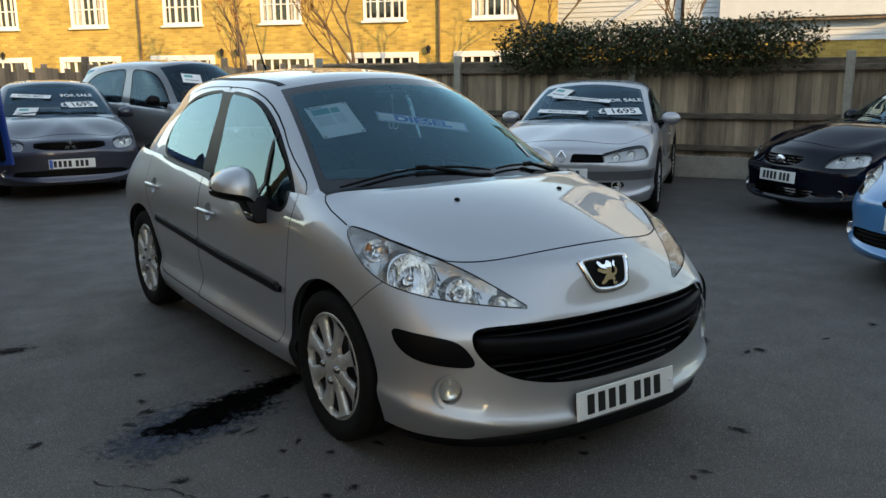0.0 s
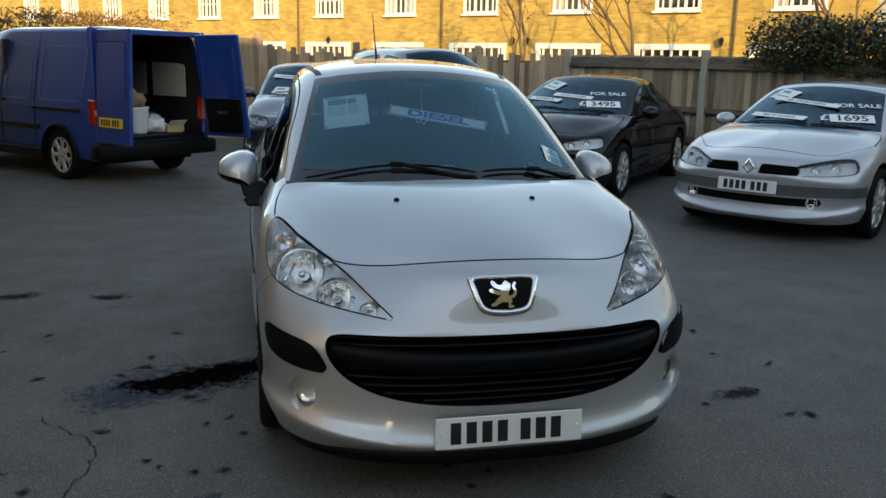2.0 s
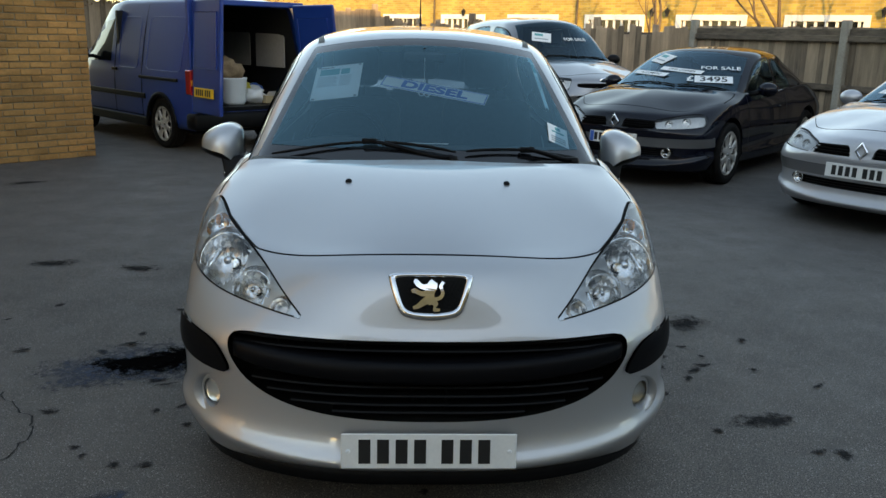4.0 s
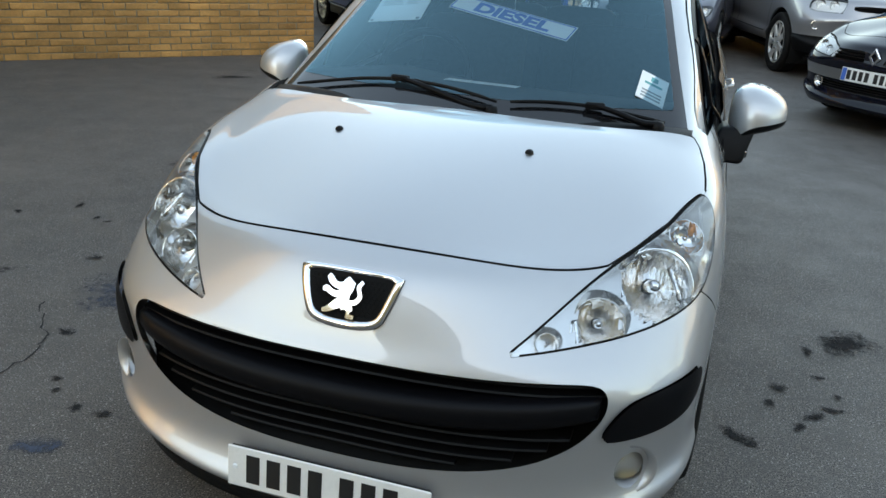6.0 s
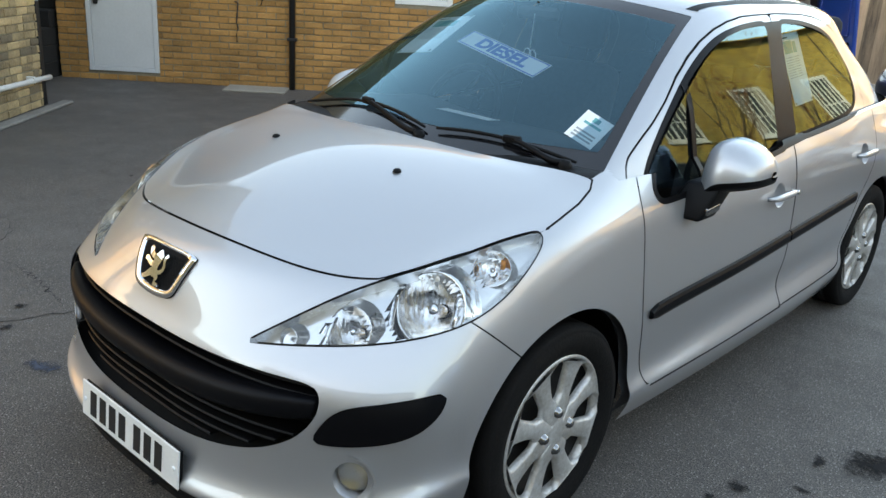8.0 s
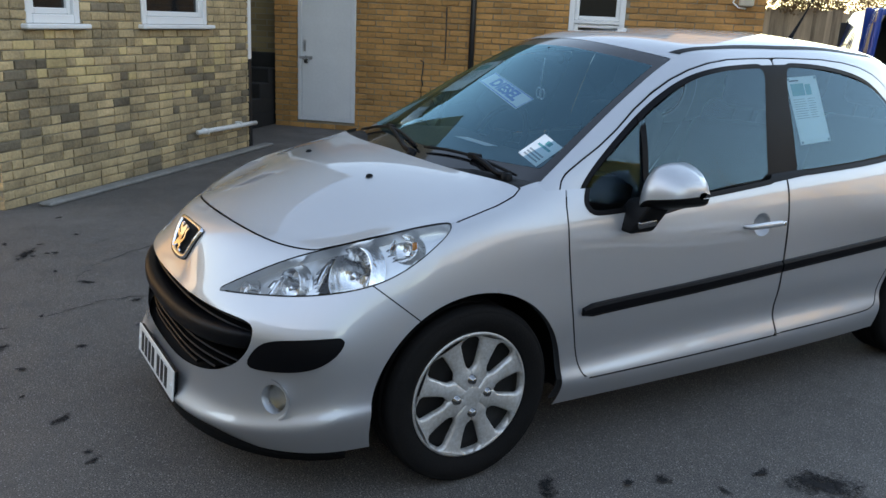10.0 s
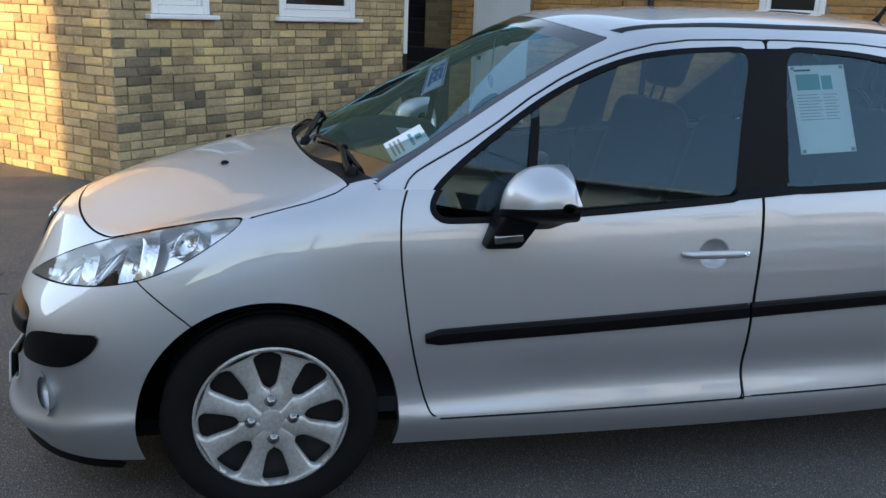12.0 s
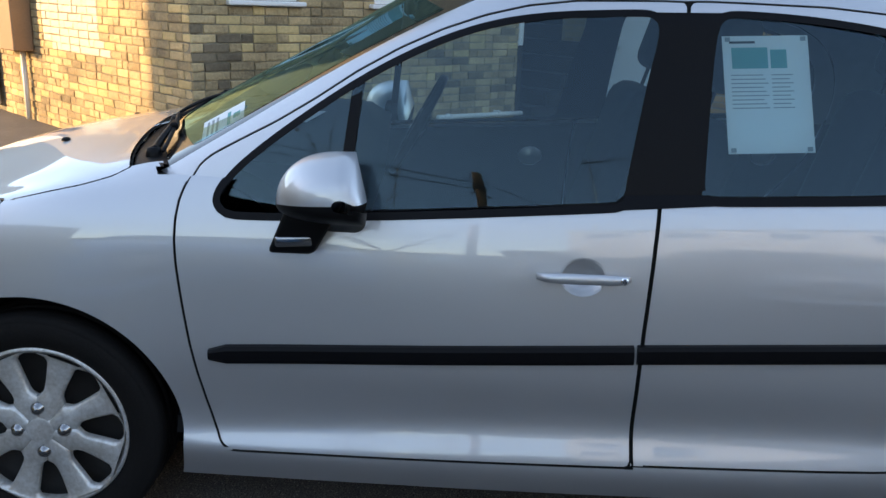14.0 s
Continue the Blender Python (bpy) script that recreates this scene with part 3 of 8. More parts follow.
def cabin_rings():
    """Guide rings of the cabin, from the belt line up to the roof, each from the windscreen round to the tailgate."""
    b0 = [(0, .95, .965), (.33, 1.0, .958), (.58, 1.08, .945), (.695, 1.16, .935), (.748, 1.42, .885), (.752, 1.9, .90), (.748, 2.33, .915), (.742, 2.85, .93), (.725, 3.3, .95), (.655, 3.68, .97), (.36, 3.78, .99), (0, 3.8, .99)]
    b1 = [(0, 1.225, 1.122), (.31, 1.26, 1.115), (.545, 1.345, 1.10), (.645, 1.415, 1.09), (.692, 1.58, 1.08), (.69, 1.95, 1.09), (.683, 2.36, 1.10), (.672, 2.85, 1.105), (.65, 3.28, 1.11), (.575, 3.6, 1.12), (.33, 3.70, 1.14), (0, 3.72, 1.14)]
    b2 = [(0, 1.505, 1.277), (.30, 1.535, 1.268), (.495, 1.615, 1.255), (.585, 1.69, 1.255), (.64, 1.82, 1.245), (.632, 2.05, 1.25), (.622, 2.38, 1.255), (.608, 2.85, 1.25), (.585, 3.2, 1.24), (.50, 3.45, 1.26), (.29, 3.56, 1.28), (0, 3.59, 1.29)]
    b3 = [(0, 1.79, 1.425), (.27, 1.82, 1.415), (.46, 1.89, 1.388), (.53, 1.945, 1.375), (.575, 2.02, 1.362), (.575, 2.18, 1.367), (.568, 2.4, 1.372), (.555, 2.85, 1.37), (.53, 3.15, 1.355), (.45, 3.3, 1.375), (.26, 3.42, 1.395), (0, 3.45, 1.40)]
    b4 = [(0, 2.0, 1.457), (.23, 2.02, 1.45), (.40, 2.05, 1.43), (.46, 2.08, 1.422), (.488, 2.12, 1.418), (.487, 2.25, 1.425), (.48, 2.45, 1.43), (.47, 2.8, 1.427), (.44, 3.05, 1.415), (.36, 3.17, 1.42), (.2, 3.28, 1.43), (0, 3.3, 1.435)]
    b5 = [(0, 2.25, 1.473), (.12, 2.26, 1.472), (.2, 2.28, 1.468), (.25, 2.31, 1.466), (.28, 2.35, 1.465), (.29, 2.43, 1.466), (.29, 2.52, 1.467), (.28, 2.72, 1.464), (.25, 2.88, 1.459), (.18, 2.98, 1.46), (.09, 3.04, 1.46), (0, 3.05, 1.46)]
    b6 = [(0, y, 1.478) for y in (2.45, 2.455, 2.46, 2.47, 2.48, 2.52, 2.58, 2.68, 2.74, 2.78, 2.8, 2.805)]
    return [b0, b1, b2, b3, b4, b5, b6]


FRONT_DOOR = [(1.30, .283), (1.35, .28), (2.28, .2905), (2.294, .291), (2.294, .292), (2.293, .32), (2.291, .58), (2.301, .8), (2.313, .95), (2.350, 1.20), (2.376, 1.355), (2.377, 1.376), (2.377, 1.377), (2.30, 1.377), (2.05, 1.368), (1.85, 1.318), (1.65, 1.225), (1.45, 1.09), (1.3, 1.01), (1.24, .975), (1.215, .93), (1.20, .88), (1.197, .78), (1.212, .65), (1.232, .52), (1.27, .36)]
REAR_DOOR = [(2.299, .297), (2.299, .296), (2.33, .296), (2.88, .302), (2.95, .308), (2.99, .33), (3.008, .40), (3.035, .48), (3.09, .58), (3.19, .68), (3.26, .78), (3.29, .90), (3.30, 1.03), (3.27, 1.15), (3.19, 1.26), (3.05, 1.335), (2.8, 1.375), (2.45, 1.380), (2.382, 1.378), (2.382, 1.377), (2.381, 1.355), (2.355, 1.20), (2.317, .95), (2.305, .8), (2.295, .58), (2.297, .32)]
FRONT_GLASS = [(1.293, .905), (1.31, .875), (1.36, .872), (1.60, .88), (2.19, .922), (2.236, .928), (2.242, .98), (2.284, 1.20), (2.310, 1.30), (2.302, 1.338), (2.25, 1.339), (2.02, 1.325), (1.85, 1.285), (1.66, 1.195), (1.48, 1.075), (1.34, .965)]
REAR_GLASS = [(2.42, .955), (2.43, .946), (2.48, .947), (2.9, .965), (3.1, .985), (3.18, 1.02), (3.2, 1.09), (3.16, 1.18), (3.05, 1.265), (2.9, 1.31), (2.7, 1.337), (2.49, 1.346), (2.452, 1.337), (2.438, 1.25)]
HEADLAMP = [(.515, .624), (.545, .626), (.65, .635), (.78, .646), (.92, .658), (1.08, .676), (1.26, .705), (1.36, .738), (1.43, .775), (1.495, .822), (1.522, .848), (1.52, .866), (1.49, .868), (1.37, .852), (1.245, .828), (1.105, .800), (.965, .770), (.82, .734), (.66, .680)]
GRILLE = [(0, .578), (.25, .579), (.50, .582), (.585, .577), (.605, .545), (.595, .495), (.54, .43), (.43, .378), (.25, .348), (0, .338), (-.25, .348), (-.43, .378), (-.54, .43), (-.595, .495), (-.605, .545), (-.585, .577), (-.5, .582), (-.25, .579)]
STRIP = [(.765, .455), (.775, .475), (.82, .52), (.88, .543), (1.02, .556), (1.15, .567), (1.18, .565), (1.185, .548), (1.16, .515), (1.10, .482), (1.02, .462), (.90, .450), (.79, .446)]


def bonnet_edge(v):
    """Minus on the bonnet, in plan: ahead of the screen, behind the front shut line and inboard of the wings."""
    x, y = abs(v[:, 0]), v[:, 1]
    shut = np.interp(x, [.546, .601, .652, .697, .737, .76, .8], [.408, .49, .58, .66, .765, .87, 1.5])
    shut = np.where(x < .546, .25 + .372 * x ** 2 + .53 * x ** 4, shut)
    wing = np.interp(y, [.4, .60, .75, .79, .86, .95, 1.03, 1.06, 1.2], [.80, .80, .765, .743, .739, .730, .712, .695, .64])
    rear = .945 + .25 * x**2
    return np.maximum(np.maximum((shut - y) * .85, x - wing), y - rear)


def wheel(parent_name, label, centre, outward, radius=0.304, width=0.19, spokes=8, style="cap", mats=None):
    """A tyre with tread and sidewall, a steel disc and a spoked cap; x points out of the car."""
    o = empty(parent_name, label, "wheel")
    rim = radius * 0.725
    prof = [(rim * .93, -.5), (rim * .97, -.47), (rim * 1.02, -.44), (radius * .86, -.52), (radius * .945, -.50), (radius * .985, -.44), (radius, -.36), (radius, -.2), (radius * .985, -.19), (radius * .985, -.165), (radius, -.155), (radius, -.02), (radius * .985, -.01), (radius * .985, .01), (radius, .02), (radius, .155), (radius * .985, .165), (radius * .985, .19), (radius, .2), (radius, .36), (radius * .985, .44), (radius * .955, .495), (radius * .945, .49), (radius * .93, .505), (radius * .86, .525), (rim * 1.08, .49), (rim * 1.03, .46), (rim * .985, .43), (rim * .96, .30)]
    tyre = part("tyre", lathe([(r, w * width) for r, w in prof], 72), M["rubber"], o, smooth=True)
    disc = part("rim", lathe([(rim * .97, .32 * width), (rim * .93, .20 * width), (rim * .9, .10 * width), (rim * .4, .12 * width), (0.001, .14 * width)], 40), M["steel"], o, "dark steel wheel disc", smooth=True)
    # spoked cap: ring, spokes that widen outward, hub, bolts
    vs, fs = [], []
    n = spokes * 16
    r_in, r_out, hub = rim * .915, rim * .99, rim * .17
    d0 = .40 * width

    def ringstrip(prof2, sel=None):
        base = len(vs)
        for r, h in prof2:
            for k in range(n):
                a = 2 * math.pi * k / n
                vs.append((h, r * math.cos(a), r * math.sin(a)))
        for i in range(len(prof2) - 1):
            for k in range(n):
                fs.append((base + i * n + k, base + i * n + (k + 1) % n, base + (i + 1) * n + (k + 1) % n, base + (i + 1) * n + k))

    ringstrip([(r_in, d0 - .018), (r_in, d0 + .002), (r_in + .006, d0 + .007), (r_out - .008, d0 + .010), (r_out, d0 + .004), (r_out, d0 - .012)])
    ringstrip([(.001, d0 + .0195), (hub * .8, d0 + .0195), (hub * .9, d0 + .0185), (hub * .98, d0 + .017), (hub, d0 + .012), (hub, d0 - .018)])
    for s in range(spokes):
        mid = 2 * math.pi * (s + .5) / spokes + .05
        base = len(vs)
        steps = 17
        for i in range(steps):
            q = i / (steps - 1)
            r = hub * .9 + (r_in + .006 - hub * .9) * q
            half = (math.pi / spokes) * float(np.interp(r / rim, [.395, .415, .435, .47, .6, .78, .86, .885, .905, .92], [1.04, .88, .68, .53, .47, .45, .45, .50, .64, .9]))
            h = d0 + .012 - .004 * q - .006 * math.sin(math.pi * q) + .002
            for e, drop in ((-1, -.016), (-1, 0), (-.72, .0045), (.72, .0045), (1, 0), (1, -.016)):
                a = mid + e * half
                vs.append((h + drop, r * math.cos(a), r * math.sin(a)))
        for i in range(steps - 1):
            for k in range(5):
                b = base + i * 6 + k
                fs.append((b, b + 1, b + 7, b + 6))
    cap = part("wheel_trim", (vs, fs), M["alloy"], o, "silver plastic spoked wheel trim, scuffed", smooth=True)
    for k in range(4):
        a = k * math.pi / 2 + .05
        c = rim * .262
        bolt = lathe([(.0001, .013), (.007, .012), (.0125, .008), (.0145, .001), (.0175, -.001), (.0185, -.008)], 16)
        vs2 = [(x + d0 + .016, y + c * math.cos(a), z + c * math.sin(a)) for x, y, z in bolt[0]]
        part("wheel_bolt", (vs2, bolt[1]), M["boltcap"], cap, "domed chrome bolt cap", smooth=True)
    o.matrix_world = Matrix.Translation(centre) @ (Matrix.Identity(4) if outward > 0 else pose(0, 0, 0, 0, 0, 180))
    return o


def build_hatch():
    car = empty("hatchback_car", "silver five-door hatchback on the asphalt with sale papers in its windows", "car")
    low = Shell(hatch_rings(), 250, 110)
    top = Shell(cabin_rings(), 190, 84)
    raw = low.tree()
    sides = lambda v: v[:, 0] > .5  # noqa: E731
    # ease the bonnet towards one even surface
    v = np.array(low.v)
    edge = bonnet_edge(v)
    near = (v[:, 2] > .74) & (edge < .02) & (v[:, 1] < 1.05)
    terms = lambda p: np.stack([p[:, 0] ** i * (p[:, 1] - .6) ** j for i in (0, 2, 4) for j in range(5) if i + j < 7], 1)  # noqa: E731
    fit = np.linalg.lstsq(terms(v[near]), v[near][:, 2], rcond=None)[0]
    k = np.clip((.01 - edge) / .06, 0, 1) * near
    k *= np.clip((1.0 - v[:, 1]) / .12, 0, 1) * np.clip((.66 - v[:, 0]) / .10, 0, 1)
    v[:, 2] += (k * k * (3 - 2 * k)) * np.clip(terms(v) @ fit - v[:, 2], -.012, .012)
    low.v = [tuple(p) for p in v]
    # deck under the cabin, wheel arches
    for i, (f, lv) in enumerate(zip(low.f, low.level)):
        m = np.mean([low.v[k] for k in f], axis=0)
        if lv > 7.0 and m[1] > 1.14:
            low.tag[i] = "void"
    for ay in (.84, 3.384):
        low.mark("void", lambda v, ay=ay: np.hypot(v[:, 1] - ay, v[:, 2] - .295) - .362, where=sides)
    glass_f, glass_r = outline(FRONT_GLASS, side), outline(REAR_GLASS, side)
    upper = lambda v: (v[:, 0] > .45) & (v[:, 2] > .8)  # noqa: E731
    for sh in (low, top):
        for g in (glass_f, glass_r):
            sh.mark("window" if sh is top else "void", g, ("body",), upper)
    for sh in (low, top):
        for g in (glass_f, glass_r):
            sh.mark("seal", lambda v, g=g: g(v) - .017, ("body",), upper)
    top.mark("seal", outline([(2.20, .911), (2.44, .930), (2.475, 1.355), (2.29, 1.350)], side, 0), ("body",), upper)
    low.mark("seal", outline([(2.20, .911), (2.44, .930), (2.45, 1.1), (2.23, 1.1)], side, 0), ("body",), upper)
    for hy, hz in ((2.145, .762), (3.10, .80)):
        low.mark("void", lambda v, hy=hy, hz=hz: np.hypot(v[:, 1] - hy, (v[:, 2] - hz) * 1.18) - .050, ("body",), sides)
    low.mark("void", lambda v: np.hypot(v[:, 0] + v[:, 1] - .89, (v[:, 2] - .358) * 1.25) - .058, ("body",), lambda v: v[:, 1] < .5)
    nose = lambda v: (v[:, 1] < 1.0) & (v[:, 2] > .5)  # noqa: E731
    low.mark("headlamp", outline(HEADLAMP, oblique), ("body",), nose, seam=.004)
    deck = lambda v: (v[:, 2] > .74) & (v[:, 1] < 1.16)  # noqa: E731
    low.mark("bonnet", bonnet_edge, ("body",), deck, seam=.006)
    rear_line = lambda v: .945 + .25 * v[:, 0] ** 2 - v[:, 1]  # noqa: E731
    low.mark("cowl", lambda v: np.maximum(rear_line(v), v[:, 0] - .69), ("body",), lambda v: (v[:, 2] > .93) & (v[:, 1] < 1.2) & (v[:, 1] > .9))
    low.mark("void", outline(GRILLE, front), ("body",), lambda v: v[:, 1] < .45)
    low.mark("strip", outline(STRIP, oblique), ("body",), lambda v: (v[:, 1] < .7) & (v[:, 2] < .65))
    low.mark("bumper", lambda v: (v[:, 1] - (.490 + (.715 - v[:, 2]) * 1.2)) * .64, ("body",), lambda v: v[:, 1] < 1.0, seam=.004)
    doors = [("front_door", outline(FRONT_DOOR, side, 1)), ("rear_door", outline(REAR_DOOR, side, 1))]
    for name, f in doors:
        low.mark(name, f, ("body",), sides, seam=.006)
        top.mark(name, f, ("body",), lambda v: (v[:, 0] > .4) & (v[:, 1] > 1.1), seam=.005)
    # windscreen, tailgate glass, roof ditch
    top.mark("windscreen", lambda v: np.maximum(np.maximum(v[:, 0] - np.interp(v[:, 2], [.95, 1.1, 1.26, 1.38, 1.43], [.672, .612, .552, .502, .47]), v[:, 2] - (1.418 - .20 * v[:, 0] ** 2)), v[:, 1] - 2.2), ("body",), lambda v: v[:, 1] < 2.1)
    top.mark("frit", lambda v: -np.maximum(np.maximum(v[:, 0] - np.interp(v[:, 2], [.95, 1.1, 1.26, 1.38, 1.43], [.64, .585, .527, .478, .445]), v[:, 2] - (1.388 - .20 * v[:, 0] ** 2)), 1.01 - v[:, 2] - .02 * v[:, 0]), ("windscreen",))
    top.mark("tailgate_glass", lambda v: np.maximum(v[:, 0] - .52, np.maximum(1.05 - v[:, 2], v[:, 2] - 1.33)), ("body",), lambda v: v[:, 1] > 3.3)
    top.mark("ditch", lambda v: abs(v[:, 0] - np.interp(v[:, 1], [1.9, 2.1, 2.5, 3.0, 3.3], [.482, .505, .505, .485, .45])) - .014, ("body",), lambda v: (v[:, 2] > 1.385) & (v[:, 1] > 1.87) & (v[:, 1] < 3.2))

    def both(sh, tag, name, mat, push=0.0, label="", parent=car):
        return part(name, sh.take(tag, "both", push), mat, parent, label, smooth=True)

    def pair(sh, tag, name, mat, push=0.0, label="", parent=car):
        return [part(name, sh.take(tag, s, push), mat, parent, label, smooth=True) for s in ("left", "right")]

    both(low, "body", "body_shell", M["silver"])
    both(top, "body", "roof", M["silver"])
    both(low, "bonnet", "bonnet", M["silver"], label="silver bonnet with two washer jets")
    both(low, "bumper", "front_bumper", M["silver"], label="silver moulded front bumper")
    both(low, "seam", "panel_gap", M["seam"], -.006)
    pair(top, "seam", "door_seal", M["seam"], -.004)
    both(low, "cowl", "scuttle_panel", M["plastic"], -.014, "black plastic scuttle below the windscreen")
    pair(low, "strip", "bumper_strip", M["trim"], .010, "black rubbing strip on the bumper corner")
    pair(top, "ditch", "roof_ditch_trim", M["plastic"], .001)
    for name in ("front_door", "rear_door"):
        a, b = pair(low, name, name, M["silver"])
        for sd, ob in (("left", a), ("right", b)):
            part("window_frame", top.take(name, sd), M["silver"], ob, smooth=True)
    both(top, "frit", "windscreen_border", M["gloss"], -.001, "black enamel band round the windscreen")
    pair(top, "seal", "window_seal", M["trim"], .001, "black window surrounds and door pillars")
    pair(low, "seal", "belt_seal", M["trim"], .002)
    both(top, "windscreen", "windscreen", M["screen"], label="tinted windscreen")
    both(top, "tailgate_glass", "rear_window", M["glass"])
    # side glass: each pane apart, with black surrounds
    win = top.take("window", "left")
    v = np.array(win[0])
    curve = lambda p: np.stack([p[:, 0] * 0 + 1, p[:, 1], p[:, 2], p[:, 1] ** 2, p[:, 2] ** 2, p[:, 1] * p[:, 2]], 1)  # noqa: E731
    v[:, 0] = curve(v) @ np.linalg.lstsq(curve(v), v[:, 0], rcond=None)[0] - .001
    fr = [f for f in win[1] if v[list(f)][:, 1].mean() < 2.34]
    rr = [f for f in win[1] if v[list(f)][:, 1].mean() >= 2.34]
    for sgn in (1, -1):
        for nm, fs in (("front_side_window", fr), ("rear_side_window", rr)):
            part(nm, only_used(v * [sgn, 1, 1], [f[::sgn] for f in fs]), M["glass"], car, "tinted door glass", smooth=True)
    # lenses, lamp bowls behind them
    pair(low, "headlamp", "headlamp", M["lens"], .001, "clear plastic headlamp lens")
    # lining
    part("door_lining", low.take(("front_door", "rear_door", "body"), "both", -.03), M["dash"], car, smooth=True)
    part("headlining", top.take(("body", "front_door", "rear_door", "ditch"), "both", -.014), M["lining"], car, smooth=True)
    return car, low, top, raw


hatch, low_shell, top_shell, raw_tree = build_hatch()
HUBS = [((.72, .842, .302), 1), ((-.72, .842, .302), -1), ((.72, 3.384, .302), 1), ((-.72, 3.384, .302), -1)]
for c, s in HUBS:
    w = wheel("road_wheel", "black tyre with a silver eight-spoke wheel trim", c, s)
    w.parent = hatch


def frame_bars(bm, x0, x1, z0, z1, t, y0, y1, bevel=0.006):
    """Four bars round an opening."""
    box(bm, x0, x0 + t, y0, y1, z0, z1, bevel)
    box(bm, x1 - t, x1, y0, y1, z0, z1, bevel)
    box(bm, x0 + t, x1 - t, y0, y1, z1 - t, z1, bevel)
    box(bm, x0 + t, x1 - t, y0, y1, z0, z0 + t, bevel)
    return bm


def yard_window(name, m, hole, label, sill=True, transom=None, mullion=None):
    x0, x1, z0, z1 = hole
    o = empty(name, label, "window", kind="structure", m=m)
    part("window_frame", frame_bars(bmesh.new(), x0, x1, z0, z1, 0.065, 0.0, 0.09), M["white_upvc"], o)
    part("window_sash", frame_bars(bmesh.new(), x0 + .067, x1 - .067, z0 + .067, (transom or z1) - .067 if not transom else transom - .02, 0.045, 0.025, 0.075), M["white_upvc"], o)
    if transom:
        part("transom", boxed(x0 + .066, x1 - .066, 0.005, .085, transom - .018, transom + .022, .004), M["white_upvc"], o)
        part("window_sash", frame_bars(bmesh.new(), x0 + .067, x1 - .067, transom + .024, z1 - .067, 0.045, 0.025, 0.075), M["white_upvc"], o)
    part("pane", boxed(x0 + .06, x1 - .06, 0.05, .056, z0 + .06, z1 - .06), M["house_glass"], o, "dark window glass")
    # black board behind the pane stands in for the unlit room
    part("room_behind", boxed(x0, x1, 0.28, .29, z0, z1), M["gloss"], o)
    if sill:
        part("window_sill", boxed(x0 - .06, x1 + .06, -0.06, .02, z0 - .04, z0 - .003, .008), M["white_upvc"], o, "white projecting window sill")
    return o


yard_window("window_1", mO, WIN_O1, "white plastic casement window in the old brick wall")
yard_window("window_2", mO, WIN_O2, "wide white plastic window in the old brick wall")
yard_window("window_3", mA, WIN_A, "white plastic window with a transom in the amber brick wall", sill=False, transom=1.50)

# white door with hasp and padlock
d = empty("door_1", "closed white painted door with a padlocked hasp", "door", kind="structure", m=mA)
dx0, dx1, dz0, dz1 = DOOR
part("door_frame", frame_bars(bmesh.new(), dx0, dx1, dz0, dz1, 0.05, -0.012, 0.1, .004), M["door_white"], d)
part("door_leaf", boxed(dx0 + .054, dx1 - .054, 0.0, 0.045, dz0 + .052, dz1 - .054, .004), M["door_white"], d, "plain white door leaf, slightly scuffed")
hs = part("hasp", boxed(dx0 + .02, dx0 + .20, -0.018, -0.002, .885, .925, .003), M["galv"], d, "galvanised hasp")
part("padlock", boxed(dx0 + .10, dx0 + .145, -.045, -.019, .835, .885, .006), M["steel"], hs, "small padlock")
part("shackle", tube([(dx0 + .106, -.03, .885), (dx0 + .106, -.03, .915), (dx0 + .122, -.03, .925), (dx0 + .138, -.03, .915), (dx0 + .138, -.03, .885)], .004), M["chrome"], hs)
lk = part("lock_plate", boxed(dx0 + .075, dx0 + .11, -0.006, -0.001, .98, 1.13, .002), M["galv"], d, "steel lock plate")
part("door_handle", tube([(dx0 + .09, -.005, 1.09), (dx0 + .09, -.05, 1.09), (dx0 + .12, -.055, 1.09)], .008), M["galv"], lk)

# pipes, cables, boxes on the walls
pipe = part("drainpipe", tube([(3.27, -.045, 0.0), (3.27, -.045, 1.5), (3.27, -.045, 4.5)], .034, 14), M["pipe_black"], smooth=True)
pipe.matrix_world = mA
tagged(pipe, "black plastic drainpipe on the amber brick wall", "drainpipe")
for z in (.55, 2.2):
    part("pipe_clip", boxed(3.215, 3.325, -.085, .0, z, z + .035, .006), M["pipe_black"], pipe)
slab = part("concrete_slab", boxed(2.55, 3.24, -.42, -.02, 0.0, .022, .006), M["concrete"])
slab.matrix_world = mA
tagged(slab, "flat pale concrete slab lying at the wall foot", "slab")
cab = part("cable", tube([(2.93, -.012, 1.6), (2.935, -.012, .98), (2.92, -.015, .93)], .008), M["pipe_black"], smooth=True)
cab.matrix_world = mA
tagged(cab, "thin dark cable clipped to the amber brick wall", "cable")
cab = part("cable", tube([(2.62, -.012, .95), (2.66, -.016, .93), (2.64, -.012, .72), (2.655, -.014, .66), (2.635, -.012, .58), (2.64, -.012, .50)], .007), M["pipe_black"], smooth=True)
cab.matrix_world = mA
tagged(cab, "loose black cable end hanging on the amber brick wall", "cable")
lamp = part("wall_box", boxed(6.30, 6.46, -.09, 0, 1.74, 1.95, .015), M["render"])
lamp.matrix_world = mA
tagged(lamp, "small cream box fixed to the amber brick wall", "box")
part("conduit", tube([(6.27, -.02, 1.9), (6.24, -.03, 1.78), (6.30, -.04, 1.73), (6.38, -.04, 1.72)], .01), M["pipe_white"], lamp)

